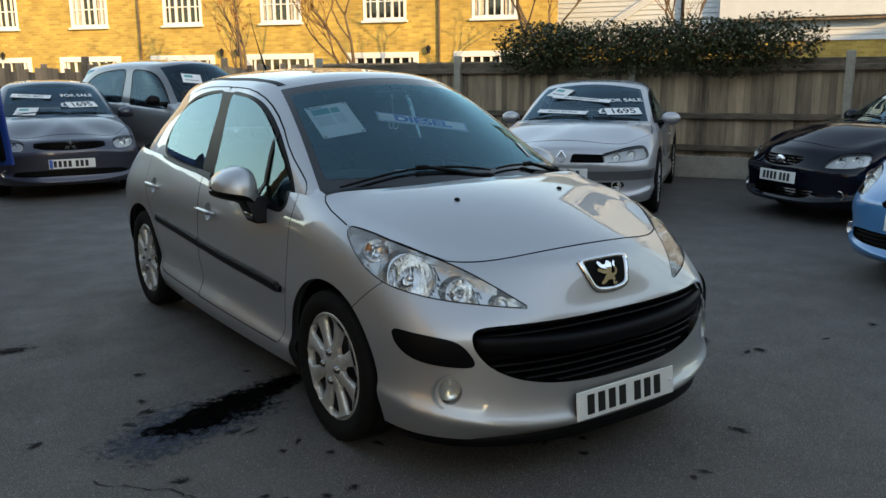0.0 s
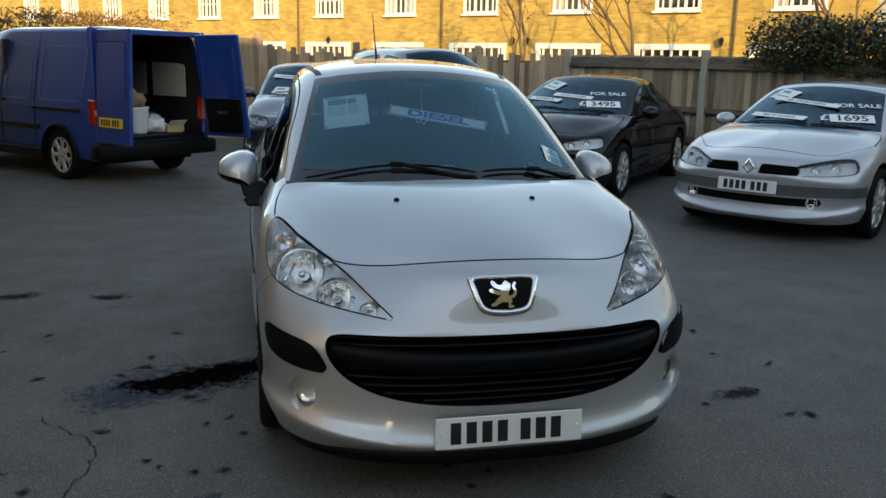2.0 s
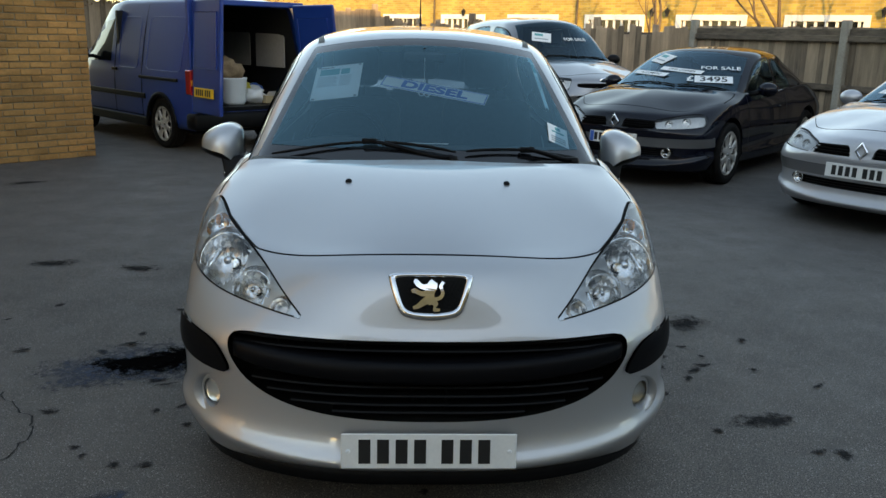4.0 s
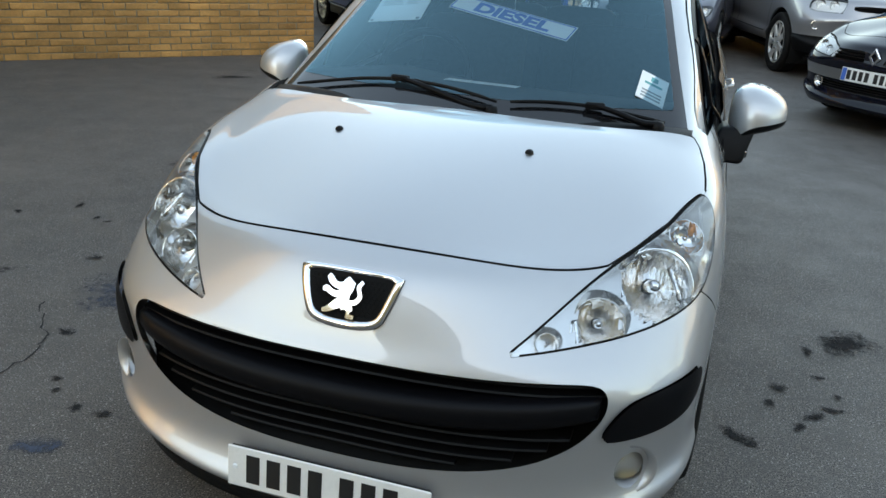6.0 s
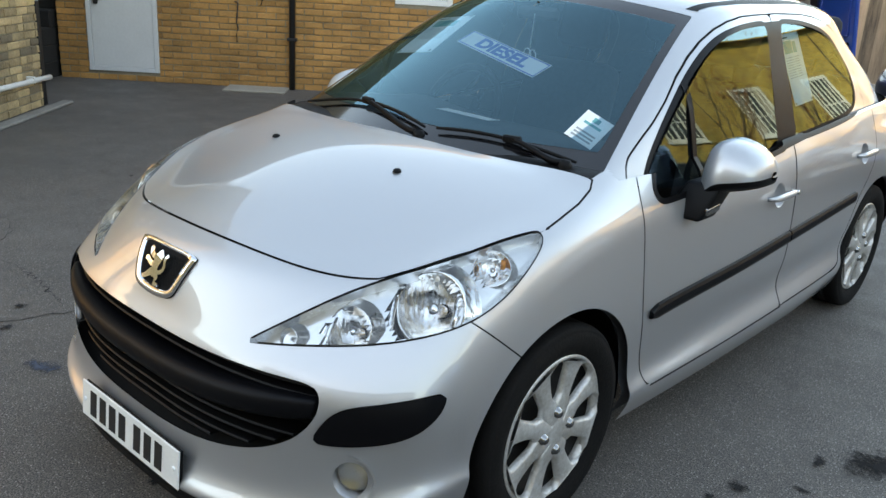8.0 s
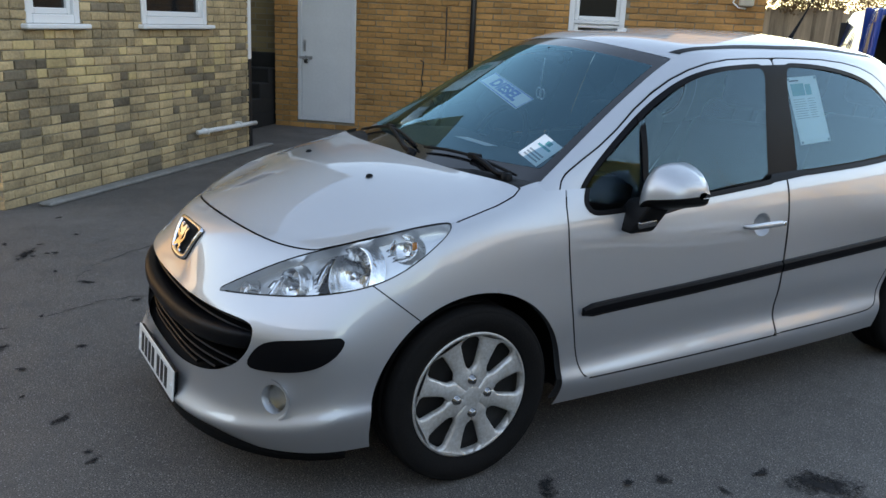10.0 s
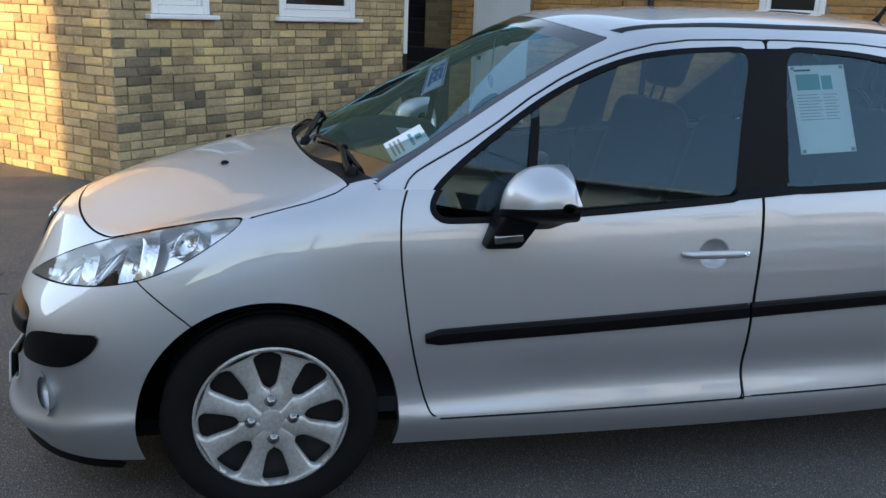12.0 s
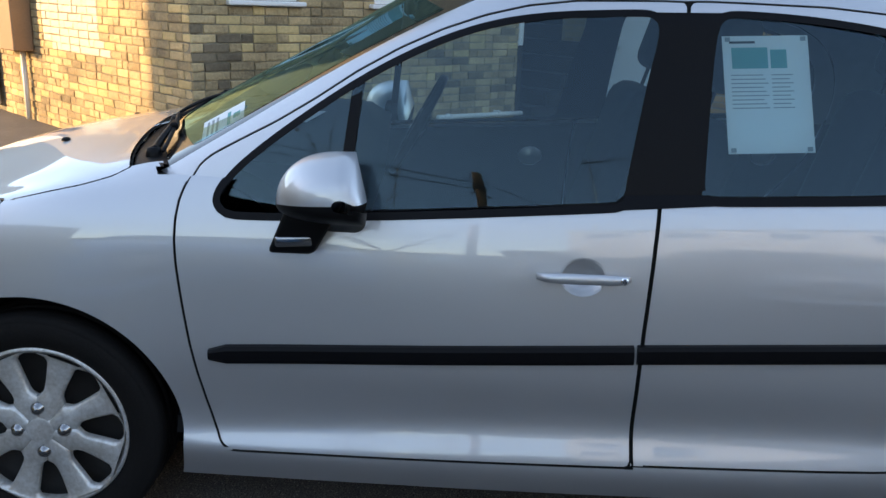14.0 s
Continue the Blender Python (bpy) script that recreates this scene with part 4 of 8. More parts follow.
waste = part("waste_pipe", tube([(2.45, -.05, .285), (2.50, -.052, .285), (3.3, -.05, .27), (3.62, -.05, .262)], .024, 12), M["pipe_white"], smooth=True)
waste.matrix_world = mO
tagged(waste, "white plastic waste pipe along the foot of the old wall", "pipe")
for x in (2.6, 3.25):
    part("pipe_clip", boxed(x, x + .03, -.075, .0, .25, .31, .004), M["pipe_white"], waste)
post = part("door_jamb", boxed(3.575, 3.64, .0, .12, .95, 4.0, .006), M["white_upvc"])
post.matrix_world = mO
tagged(post, "white painted jamb at the corner of the old wall", "jamb", kind="structure")
post = part("door_jamb_foot", boxed(3.575, 3.64, .0, .12, .0, .947, .006), M["pipe_black"])
post.matrix_world = mO
tagged(post, "dark lower jamb at the corner of the old wall", "jamb", kind="structure")
M["kerb"] = make("weathered_edging", (0.23, 0.22, 0.20), 0.95, vary=0.35, scale=4, bump=0.5, bscale=60)
kerb = part("kerb", boxed(.22, 3.75, -.20, -.09, 0.0, .030, .01), M["kerb"])
kerb.matrix_world = mO
tagged(kerb, "low grey concrete edging along the old wall", "kerb", kind="structure")

# the alley's shade is put into this near-black tone; asphalt cracks share it
M["alley"] = make("near_black_concrete", (0.014, 0.0135, 0.013), 0.9, vary=0.3, scale=6, bump=0.4, bscale=60)
M["old_mass"] = coursed("shaded_stock_brick", (0.33, 0.25, 0.13), (0.22, 0.16, 0.08), (0.26, 0.22, 0.16))
# alley with steps between the two buildings
mS = pose(OLD_END.x, OLD_END.y, 0, 0, 0, 133)
steps = empty("steps", "dark concrete steps rising in the alley", "steps", kind="structure", m=mS)
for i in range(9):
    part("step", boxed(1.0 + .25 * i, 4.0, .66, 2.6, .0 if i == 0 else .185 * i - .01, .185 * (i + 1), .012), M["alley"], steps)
back = part("wall_alley", boxed(4.0, 4.2, .3, 3.2, 0, 4.6), M["old_mass"])
back.matrix_world = mS
tagged(back, "shaded brick wall closing the alley", "wall", kind="structure")
side_wall = part("wall_alley_side", boxed(.0, 4.2, 2.6, 2.8, 0, 4.6), M["old_mass"])
side_wall.matrix_world = mS
tagged(side_wall, "shaded brick wall along the alley steps", "wall", kind="structure")

# meter box and white wall on the sunlit side
meter = empty("meter_box", "brown metal meter box on the sunlit brick wall", "box", m=mL)
part("body", boxed(2.12, 2.82, -.20, 0.0, .72, 1.55, .012), make("brown_box_paint", (0.28, 0.17, 0.10), 0.5, vary=0.1, scale=5), meter)
part("conduit", tube([(2.62, -.05, .72), (2.62, -.05, .02)], .028, 10), M["pipe_white"], meter, "pale conduit down to the ground", smooth=True)
white = part("white_gate", boxed(-.6, 1.75, -.10, -.03, .08, 2.0, .01), M["door_white"])
white.matrix_world = mL
tagged(white, "white painted boarded gate against the wall", "gate")

# roofs and the far sides that close the place
def block(name, pts, h, mat, label, roof=None):
    """A plain building mass over a four-cornered plan."""
    bm = bmesh.new()
    lo = [bm.verts.new((x, y, 0)) for x, y in pts]
    hi = [bm.verts.new((x, y, h)) for x, y in pts]
    for i in range(len(pts)):
        j = (i + 1) % len(pts)
        bm.faces.new((lo[i], lo[j], hi[j], hi[i]))
    bm.faces.new(hi)
    ob = part(name, bm, mat)
    return tagged(ob, label, "building", kind="structure")


nO, nA = Vector((-.733, -.680)), Vector((-.697, .717))
block("building_west", [tuple(K + nO * .32 + nA * .32), tuple(OLD_END + nO * .32), tuple(OLD_END + nO * 5), tuple(LIT_END + nA * .32)], 5.6, M["old_mass"], "old stock brick building")
block("building_north_west", [tuple(A_END + nA * .32), tuple(C1 + nA * .32 + Vector((-.3, 0))), tuple(C1 + Vector((-.55, 0)) + nA * 6), tuple(A_END + nA * 6)], 4.6, M["old_mass"], "low amber brick yard building")
# the tall row south of the yard, that keeps the low sun off the cars
south = block("building_south", [(-3.12, -9.5), (24, -9.5), (24, -17), (-3.12, -17)], 7.4, M["old_mass"], "brick three-storey row south of the yard")
rf = bmesh.new()
a = [rf.verts.new(p) for p in ((-3.15, -9.3, 7.35), (24.2, -9.3, 7.35), (24.2, -13, 9.1), (-1.6, -13, 9.1))]
rf.faces.new(a)
b = [rf.verts.new(p) for p in ((-3.15, -17, 7.35), (24.2, -17, 7.35))]
rf.faces.new((a[2], a[3], b[0], b[1]))
rf.faces.new((a[0], a[3], b[0]))
tagged(part("roof_south", rf, M["roof"]), "tiled hipped roof of the south row", "roof", kind="structure")
# unseen row added to close the east; kept low for skylight on the doors
block("building_east", [(26, -14), (28, 16), (34, 16), (33, -14)], 3.2, M["house_brick"], "unseen low golden brick row added to close the yard's east side")
# unseen block added to cut low sky glow on the car's nose
block("building_south_west", [(-9.5, -27), (-34, -12), (-38, -18), (-12, -34)], 7.5, M["old_mass"], "unseen brick block added to cut low sky glow from the south-west")


# ---- fence ----
def fence_run(name, a, b, posts, top_a, top_b, label, gravel=True, ragged=0.0, post_mat=None):
    m, length = along(a, b)
    o = empty(name, label, "fence", m=m)
    top = lambda x: top_a + (top_b - top_a) * x / length  # noqa: E731
    shapes = []
    for k in range(7):
        bm = bmesh.new()
        r = random.Random(k)
        for x, y, z in ((0, 0, 0), (.105, -.004, 0), (.105, .012, 0), (0, .004, 0), (0, 0, 1), (.105, -.004, 1), (.105, .012, 1), (0, .004, 1)):
            bm.verts.new((x, y, z + (r.uniform(-.008, .008) if z else 0)))
        bm.verts.ensure_lookup_table()
        for f in ((0, 1, 5, 4), (1, 2, 6, 5), (2, 3, 7, 6), (3, 0, 4, 7), (4, 5, 6, 7)):
            bm.faces.new([bm.verts[i] for i in f])
        me = bpy.data.meshes.new("board")
        bm.to_mesh(me)
        bm.free()
        me.materials.append(M["wood"])
        shapes.append(me)
    x, rnd = 0.0, random.Random(len(name))
    z0 = .30 if gravel else .04
    while x < length - .02:
        w = rnd.uniform(.088, .108)
        ob = new("board", rnd.choice(shapes))
        ob.parent = o
        h = top(x) - z0 - rnd.uniform(0, .012) - (rnd.uniform(0, ragged) if rnd.random() < .8 else ragged * 1.4)
        ob.matrix_basis = pose(x, rnd.uniform(-.005, .005), z0, 0, 0, rnd.uniform(3, 8)) @ Matrix.Diagonal((w / .105 * .965, 1, h, 1))
        x += w * .955
    for z in (.42, .86, top_a - .16):
        part("rail", boxed(0, length, -.075, -.008, z - .045, z + .04, .010), M["rail_wood"], o, "dark arris rail")
    if gravel:
        part("gravel_board", boxed(0, length, -.035, .02, 0, .295, .006), M["concrete"], o, "concrete gravel board at the fence foot")
    part("capping", boxed(0, length, -.045, .035, min(top_a, top_b) - .075, min(top_a, top_b) + .022, .005), M["rail_wood"], o) if not ragged else None
    for x in posts:
        h = top(x) + .09
        part("post", boxed(x - .055, x + .055, -.10, .0, 0, h, .012), post_mat or M["concrete"], o, "concrete fence post" if not post_mat else "timber fence post")
    return o


P1, PD = Vector((5.72, 9.0)), Vector((-.454, .891))
fence_run("board_fence", P1 + PD * 2.75, P1 - PD * 9.0, (.06, 2.75, 5.55, 8.35, 11.15), 1.66, 1.60, "weathered close-boarded timber fence with concrete posts")
F2 = P1 + PD * 2.75
fence_run("board_fence", F2, (-.6, 14.2), (1.6, 3.9), 1.66, 1.74, "weathered timber fence with an uneven board top", gravel=False, ragged=.12, post_mat=M["wood"])
fence_run("board_fence", (-.6, 14.2), (-8.2, 13.2), (.1, 2.6, 5.2), 1.86, 1.95, "weathered timber fence behind the blue van", gravel=False, ragged=.05, post_mat=M["wood"])


# ---- terrace of golden brick beyond the fence ----
mH = pose(8, 22, 0, 0, 0, 133 + 180)
H0, H1 = -31.0, 8.6


M["bark"] = make("grey_brown_bark", (0.13, 0.095, 0.065), 0.95, vary=0.35, scale=12, bump=0.5, bscale=40)


def terrace():
    upper = [(-.09 + 3.16 * k) for k in range(-9, 3)]
    holes = []
    for c in upper:
        holes.append((c, c + 1.28, 3.0, 4.3))
    lower = [(c - .52, c + 1.62, .9, 2.12) for c in upper]
    house = empty("terrace_house", "row of golden brick houses with white windows, sunlit", "house", m=mH)
    xs = sorted({H0, H1, *(h[0] for h in holes + lower), *(h[1] for h in holes + lower)})
    zs = sorted({0, 5.6, .9, 2.12, 3.0, 4.3})
    bm = bmesh.new()
    for a, b in zip(xs, xs[1:]):
        for c, d in zip(zs, zs[1:]):
            if not any(h[0] <= a + 1e-6 and b <= h[1] + 1e-6 and h[2] <= c and d <= h[3] for h in holes + lower):
                box(bm, a, b, 0, .25, c, d)
    bmesh.ops.remove_doubles(bm, verts=bm.verts, dist=1e-4)
    part("wall", bm, M["house_brick"], house)
    bm = bmesh.new()
    vs = [bm.verts.new(p) for p in ((H0, -.3, 5.5), (H1, -.3, 5.5), (H1, 4.5, 6.5), (H0, 4.5, 6.5))]
    bm.faces.new(vs)
    part("roof", bm, M["roof"], house)
    curtain = make("window_curtain", (0.5, 0.45, 0.38), 0.9, vary=0.3, scale=12)
    for k, (x0, x1, z0, z1) in enumerate(holes):
        w = part("window", frame_bars(bmesh.new(), x0, x1, z0, z1, .085, -.02, .12), M["white_upvc"], house, "white sash window with glazing bars")
        for i in range(1, 6):
            x = x0 + (x1 - x0) * i / 6
            part("glazing_bar", boxed(x - (.035 if i in (2, 4) else .016), x + (.035 if i in (2, 4) else .016), .0, .06, z0 + .086, z1 - .086), M["white_upvc"], w)
        part("glazing_bar", boxed(x0 + .086, x1 - .086, .01, .05, z0 + .52, z0 + .55), M["white_upvc"], w)
        part("pane", boxed(x0 + .06, x1 - .06, .062, .07, z0 + .05, z1 - .05), M["house_glass"], w)
        part("window_sill", boxed(x0 - .05, x1 + .05, -.1, .0, z0 - .06, z0, .01), M["white_upvc"], w)
        if k % 2:
            part("curtain", boxed(x0 + .1, x0 + .35, .05, .06, z0 + .1, z1 - .1), curtain, w)
            part("curtain", boxed(x1 - .35, x1 - .1, .05, .06, z0 + .1, z1 - .1), curtain, w)
    for k, (x0, x1, z0, z1) in enumerate(lower):
        w = part("patio_window", frame_bars(bmesh.new(), x0, x1, z0, z1, .16, -.03, .12), M["white_upvc"], house, "wide white ground-floor window")
        for i in range(1, 8):
            x = x0 + (x1 - x0) * i / 8
            part("glazing_bar", boxed(x - .03, x + .03, .0, .06, z0 + .16, z1 - .16), M["white_upvc"], w)
        part("pane", boxed(x0 + .1, x1 - .1, .062, .07, z0 + .1, z1 - .1), M["house_glass"], w)
    for x in (-4.05, 5.3, -10.4):
        part("downpipe", tube([(x, -.05, 0), (x, -.05, 5.4)], .034, 10), M["bark"], house, "dark downpipe", smooth=True)
    for x in (-8.9, -1.35, -.85, 5.0):
        lan = part("wall_lantern", lathe([(.01, 2.06), (.05, 2.07), (.045, 2.1), (.075, 2.22), (.08, 2.23), (.012, 2.31)], 8, "z"), M["pipe_black"], house, "black carriage lantern")
        lan.matrix_basis = pose(x, -.10, 0)
    return house


terrace()

# white weatherboarded building on the right, beyond the hedge
mW = pose(18.85, 15.8, 0, 0, 0, -60)
wb = empty("weatherboard_building", "white weatherboarded building with brick below", "building", m=mW)
part("wall", boxed(-4.6, 12, .03, .3, 0, 2.35), M["house_brick"], wb)
for i in range(52):
    z = 2.35 + .15 * i
    for x0, x1 in ((-4.6, .1), (.1, 12)):
        if x0 < 0 and i > 25:
            continue
        bm = bmesh.new()
        vs = [bm.verts.new(p) for p in ((x0, -.025, z), (x1, -.025, z), (x1, .01, z + .155), (x0, .01, z + .155), (x0, .06, z), (x1, .06, z))]
        bm.faces.new(vs[:4])
        bm.faces.new((vs[0], vs[4], vs[5], vs[1]))
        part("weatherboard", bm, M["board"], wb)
part("downpipe", tube([(.2, -.08, 0), (.2, -.08, 9.9)], .05, 10), M["steel"], wb, "dark downpipe", smooth=True)
bm = bmesh.new()
vs = [bm.verts.new(p) for p in ((-.1, -.45, 9.95), (12.4, -.45, 9.95), (12.4, 4.2, 11.9), (-.1, 4.2, 11.9), (12.4, 8.6, 9.95), (-.1, 8.6, 9.95))]
bm.faces.new(vs[:4])
bm.faces.new((vs[3], vs[2], vs[4], vs[5]))
part("roof", bm, M["roof"], wb, "brown tiled roof")
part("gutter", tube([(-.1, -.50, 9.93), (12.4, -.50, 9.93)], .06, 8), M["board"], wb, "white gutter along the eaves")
part("wall", boxed(-4.6, 12, 8.2, 8.4, 0, 9.9), M["house_brick"], wb)
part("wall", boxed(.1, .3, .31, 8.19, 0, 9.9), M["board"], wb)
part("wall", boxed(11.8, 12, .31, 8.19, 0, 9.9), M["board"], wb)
part("flat_roof", boxed(-4.6, .09, -.1, 8.19, 6.27, 6.40), M["roof"], wb)
for x in (1.2, 4.4, 7.6, 10.0):
    part("window", frame_bars(bmesh.new(), x, x + 1.5, 7.6, 9.1, .09, -.09, -.03), M["white_upvc"], wb)
    part("pane", boxed(x + .08, x + 1.42, -.06, -.045, 7.68, 9.02), M["house_glass"], wb)
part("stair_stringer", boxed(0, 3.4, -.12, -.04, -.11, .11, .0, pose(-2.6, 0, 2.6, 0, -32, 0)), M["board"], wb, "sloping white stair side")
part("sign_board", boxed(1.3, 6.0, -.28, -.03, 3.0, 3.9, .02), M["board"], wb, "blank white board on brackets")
part("sign_ledge", boxed(1.2, 6.1, -.34, -.03, 2.90, 2.96, .01), M["wood"], wb)


# ---- trees, hedge and creepers ----
M.update(
    twig=make("bare_twig", (0.20, 0.125, 0.07), 0.9, vary=0.3, scale=20),
    dry_leaf=make("dry_brown_leaf", (0.34, 0.15, 0.045), 0.8, vary=0.4, scale=4, island=0.6),
    ivy=make("dark_ivy_leaf", (0.055, 0.066, 0.026), 0.42, vary=0.5, scale=3, island=0.9, spec=0.5),
    ivy_red=make("reddened_ivy_leaf", (0.16, 0.045, 0.02), 0.6, vary=0.4, scale=3, island=0.7),
    vine=make("dry_vine", (0.26, 0.155, 0.075), 0.9, vary=0.4, scale=8, island=0.5),
    hedge_far=make("yellow_green_leaf", (0.22, 0.20, 0.04), 0.7, vary=0.5, scale=3, island=0.9),
)


def bare_tree(at, height, seed, label, leaves=260, spread=.62):
    r = random.Random(seed)
    o = empty("tree", label, "tree", "bare trees beyond the fence", m=pose(*at))
    limbs, tips = [], []

    def grow(p, d, length, rad, depth):
        pts = [p]
        for _ in range(4):
            d = (d + Vector((r.uniform(-.16, .16), r.uniform(-.16, .16), r.uniform(-.02, .14)))).normalized()
            p = p + d * length / 4
            pts.append(p)
        limbs.append((pts, [rad * (1 - .12 * i) for i in range(5)], depth))
        if depth >= 5 or rad < .004:
            tips.append(pts)
            return
        for k in range(3 if depth < 3 else 2):
            a, t = r.uniform(0, 2 * math.pi), r.uniform(.4, 1.0) * spread
            side_v = Vector((math.cos(a), math.sin(a), 0))
            grow(pts[r.choice((2, 3, 4))] if k else pts[4], (d * math.cos(t) + side_v * math.sin(t) + Vector((0, 0, .1))).normalized(), length * r.uniform(.62, .82), rad * .56, depth + 1)

    grow(Vector((0, 0, 0)), Vector((0, 0, 1)), height * .36, height * .017, 0)
    for name, keep, mat, n in (("trunk", lambda k: k == 0, M["bark"], 8), ("limb", lambda k: k in (1, 2), M["bark"], 6), ("twig", lambda k: k > 2, M["twig"], 4)):
        vs, fs = [], []
        for pts, rad, depth in limbs:
            if keep(depth):
                v, f = tube(pts, rad, n)
                b = len(vs)
                vs += v
                fs += [tuple(i + b for i in q) for q in f]
        ob = part(name, (vs, fs), mat, o, smooth=True)
        if name != "trunk":
            ob["kind"] = "stuff"
    vs, fs = [], []
    for _ in range(leaves):
        p = r.choice(r.choice(tips)[1:]) + Vector([r.uniform(-.04, .04) for _ in range(3)])
        leaf(vs, fs, p, r.uniform(.05, .09), r)
    ob = part("leaf", (vs, fs), M["dry_leaf"], o, "few dry brown leaves")
    ob["kind"] = "stuff"
    return o


def leaf(vs, fs, p, s, r, up=None):
    """One folded, pointed leaf."""
    q = Euler((r.uniform(-1.0, 1.0), r.uniform(-1.0, 1.0), r.uniform(0, 6.28))).to_matrix()
    b = len(vs)
    for x, y, z in ((-.5, 0, 0), (-.1, -.32, .08), (.3, -.22, .06), (.62, 0, -.05), (.3, .22, .06), (-.1, .32, .08), (.05, 0, 0)):
        vs.append(Vector(p) + q @ Vector((x * s, y * s, z * s)))
    fs += [(b, b + 1, b + 6), (b + 1, b + 2, b + 6), (b + 2, b + 3, b + 6), (b + 3, b + 4, b + 6), (b + 4, b + 5, b + 6), (b + 5, b, b + 6)]


bare_tree((8.6, 17.0, 0), 4.8, 3, "small bare tree with a few dry brown leaves", 420)
bare_tree((5.9, 18.5, 0), 4.2, 8, "slender bare tree with sparse brown leaves", 300)
bare_tree((11.2, 13.2, 0), 5.2, 5, "bare multi-stemmed tree beyond the fence", 120, .75)
bare_tree((16.5, 13.5, 0), 5.0, 12, "bare tree with fine twigs beyond the hedge", 60, .7)


def shrub(name, m, half, n, mat, label, size=(.05, .085), seed=1, stems=True, dead=None, lumps=9):
    """A clipped, uneven shrub: leaf clusters over a lumpy volume, with stems inside."""
    r = random.Random(seed)
    o = empty(name, label, "hedge", m=m)
    hx, hy, hz = half
    cs = [(r.uniform(-.85, .85) * hx, r.uniform(-.3, .3) * hy, r.uniform(-.35, .35) * hz, r.uniform(.55, .85)) for _ in range(lumps)]
    groups = {"leaf": ([], []), "dead_leaf": ([], [])}
    for _ in range(n):
        cx, cy, cz, k = r.choice(cs)
        d = Vector((r.gauss(0, 1), r.gauss(0, 1), r.gauss(0, 1))).normalized() * r.uniform(.72, 1.05) ** .5
        p = (cx + d.x * k * min(hx, 1.0) * .8, cy + d.y * hy * k, cz + d.z * hz * k)
        p = (max(-hx * 1.05, min(hx * 1.05, p[0])), p[1], max(-hz * 1.1, min(hz * 1.05, p[2])))
        key = "dead_leaf" if dead and r.random() < .04 else "leaf"
        leaf(*groups[key], p, r.uniform(*size), r)
    for key, (vs, fs) in groups.items():
        if vs:
            ob = part(key, (vs, fs), mat if key == "leaf" else dead, o)
            ob["kind"] = "stuff"
    vs, fs = [], []
    for _ in range(60):
        cx, cy, cz, k = r.choice(cs)
        v, f = tube([(cx, cy, -hz), (cx + r.uniform(-.1, .1), cy, 0), (cx + r.uniform(-.3, .3), cy + r.uniform(-.2, .2), cz + hz * k * .9)], .008, 4)
        b = len(vs)
        vs += v
        fs += [tuple(i + b for i in q) for q in f]
    ob = part("stem", (vs, fs), M["bark"], o)
    ob["kind"] = "stuff"
    return o


HEDGE = along(P1 - PD * 9.0, P1 + PD * 2.75)[0]
shrub("ivy_hedge", HEDGE @ pose(6.05, .12, 1.79), (2.25, .42, .40), 24000, M["ivy"], "dense dark green ivy hedge grown over the fence", (.032, .058), seed=4, dead=M["ivy_red"], lumps=70)
shrub("ivy_hedge", HEDGE @ pose(2.3, .25, 1.72), (.55, .4, .36), 5000, M["ivy"], "small dark green ivy clump on the fence top", (.032, .058), seed=9, dead=M["ivy_red"], lumps=8)
shrub("dry_creeper", pose(-5.2, 13.75, 2.0, 0, 0, 8), (3.3, .4, .26), 9000, M["vine"], "tangle of dry brown creeper on the fence top", (.025, .06), 6, lumps=40)
shrub("yellow_shrub", pose(-9.6, 15.2, 1.25), (1.6, .8, 1.25), 2200, M["hedge_far"], "sunlit yellow-green shrub beyond the fence", (.06, .12), 7, lumps=10)


bare_tree((15.2, -.2, 0), 6.6, 21, "bare tree with dense twigs east of the yard", 500, .7)


def telegraph_pole(x, y, h):
    o = empty("telegraph_pole", "brown wooden telegraph pole with wires", "pole", m=pose(x, y, 0))
    part("shaft", tube([(0, 0, 0), (0, 0, h * .5), (0, 0, h)], [.15, .135, .12], 14), M["pole_wood"], o, smooth=True)
    part("collar", lathe([(.13, h - .45), (.17, h - .43), (.17, h - .33), (.13, h - .31)], 14, "z"), M["steel"], o, smooth=True)
    for a in range(6):
        c, s_ = math.cos(a * math.pi / 3), math.sin(a * math.pi / 3)
        part("step_iron", tube([(.12 * c, .12 * s_, h - .2 - .3 * (a % 2)), (.30 * c, .30 * s_, h - .2 - .3 * (a % 2))], .016, 6), M["steel"], o)
    return o


def television_aerial(m):
    """A leaning mast with a boom of short rods."""
    o = empty("television_aerial", "pale television aerial mast on the weatherboarded building's roof", "aerial", m=m)
    part("mast", tube([(0, 0, -.1), (-.1, 0, 1.8), (-.22, 0, 3.9)], [.055, .05, .04], 8), M["galv"], o, smooth=True)
    boom = part("boom", tube([(.15, 0, 3.75), (-1.9, 0, 4.05)], .02, 6), M["steel"], o)
    for k in range(9):
        x, z = -.1 - .21 * k, 3.79 + .031 * k
        part("rod", tube([(x, -.2, z), (x, .2, z)], .010, 5), M["steel"], boom)
    return o


M["pole_wood"] = make("weathered_pole_wood", (0.23, 0.12, 0.06), 0.9, vary=0.35, scale=6, bump=0.4, bscale=40, stretch=(6, 6, .6))
telegraph_pole(15.7, 1.95, 8.0)
television_aerial(mW @ pose(11.3, .5, 10.45))
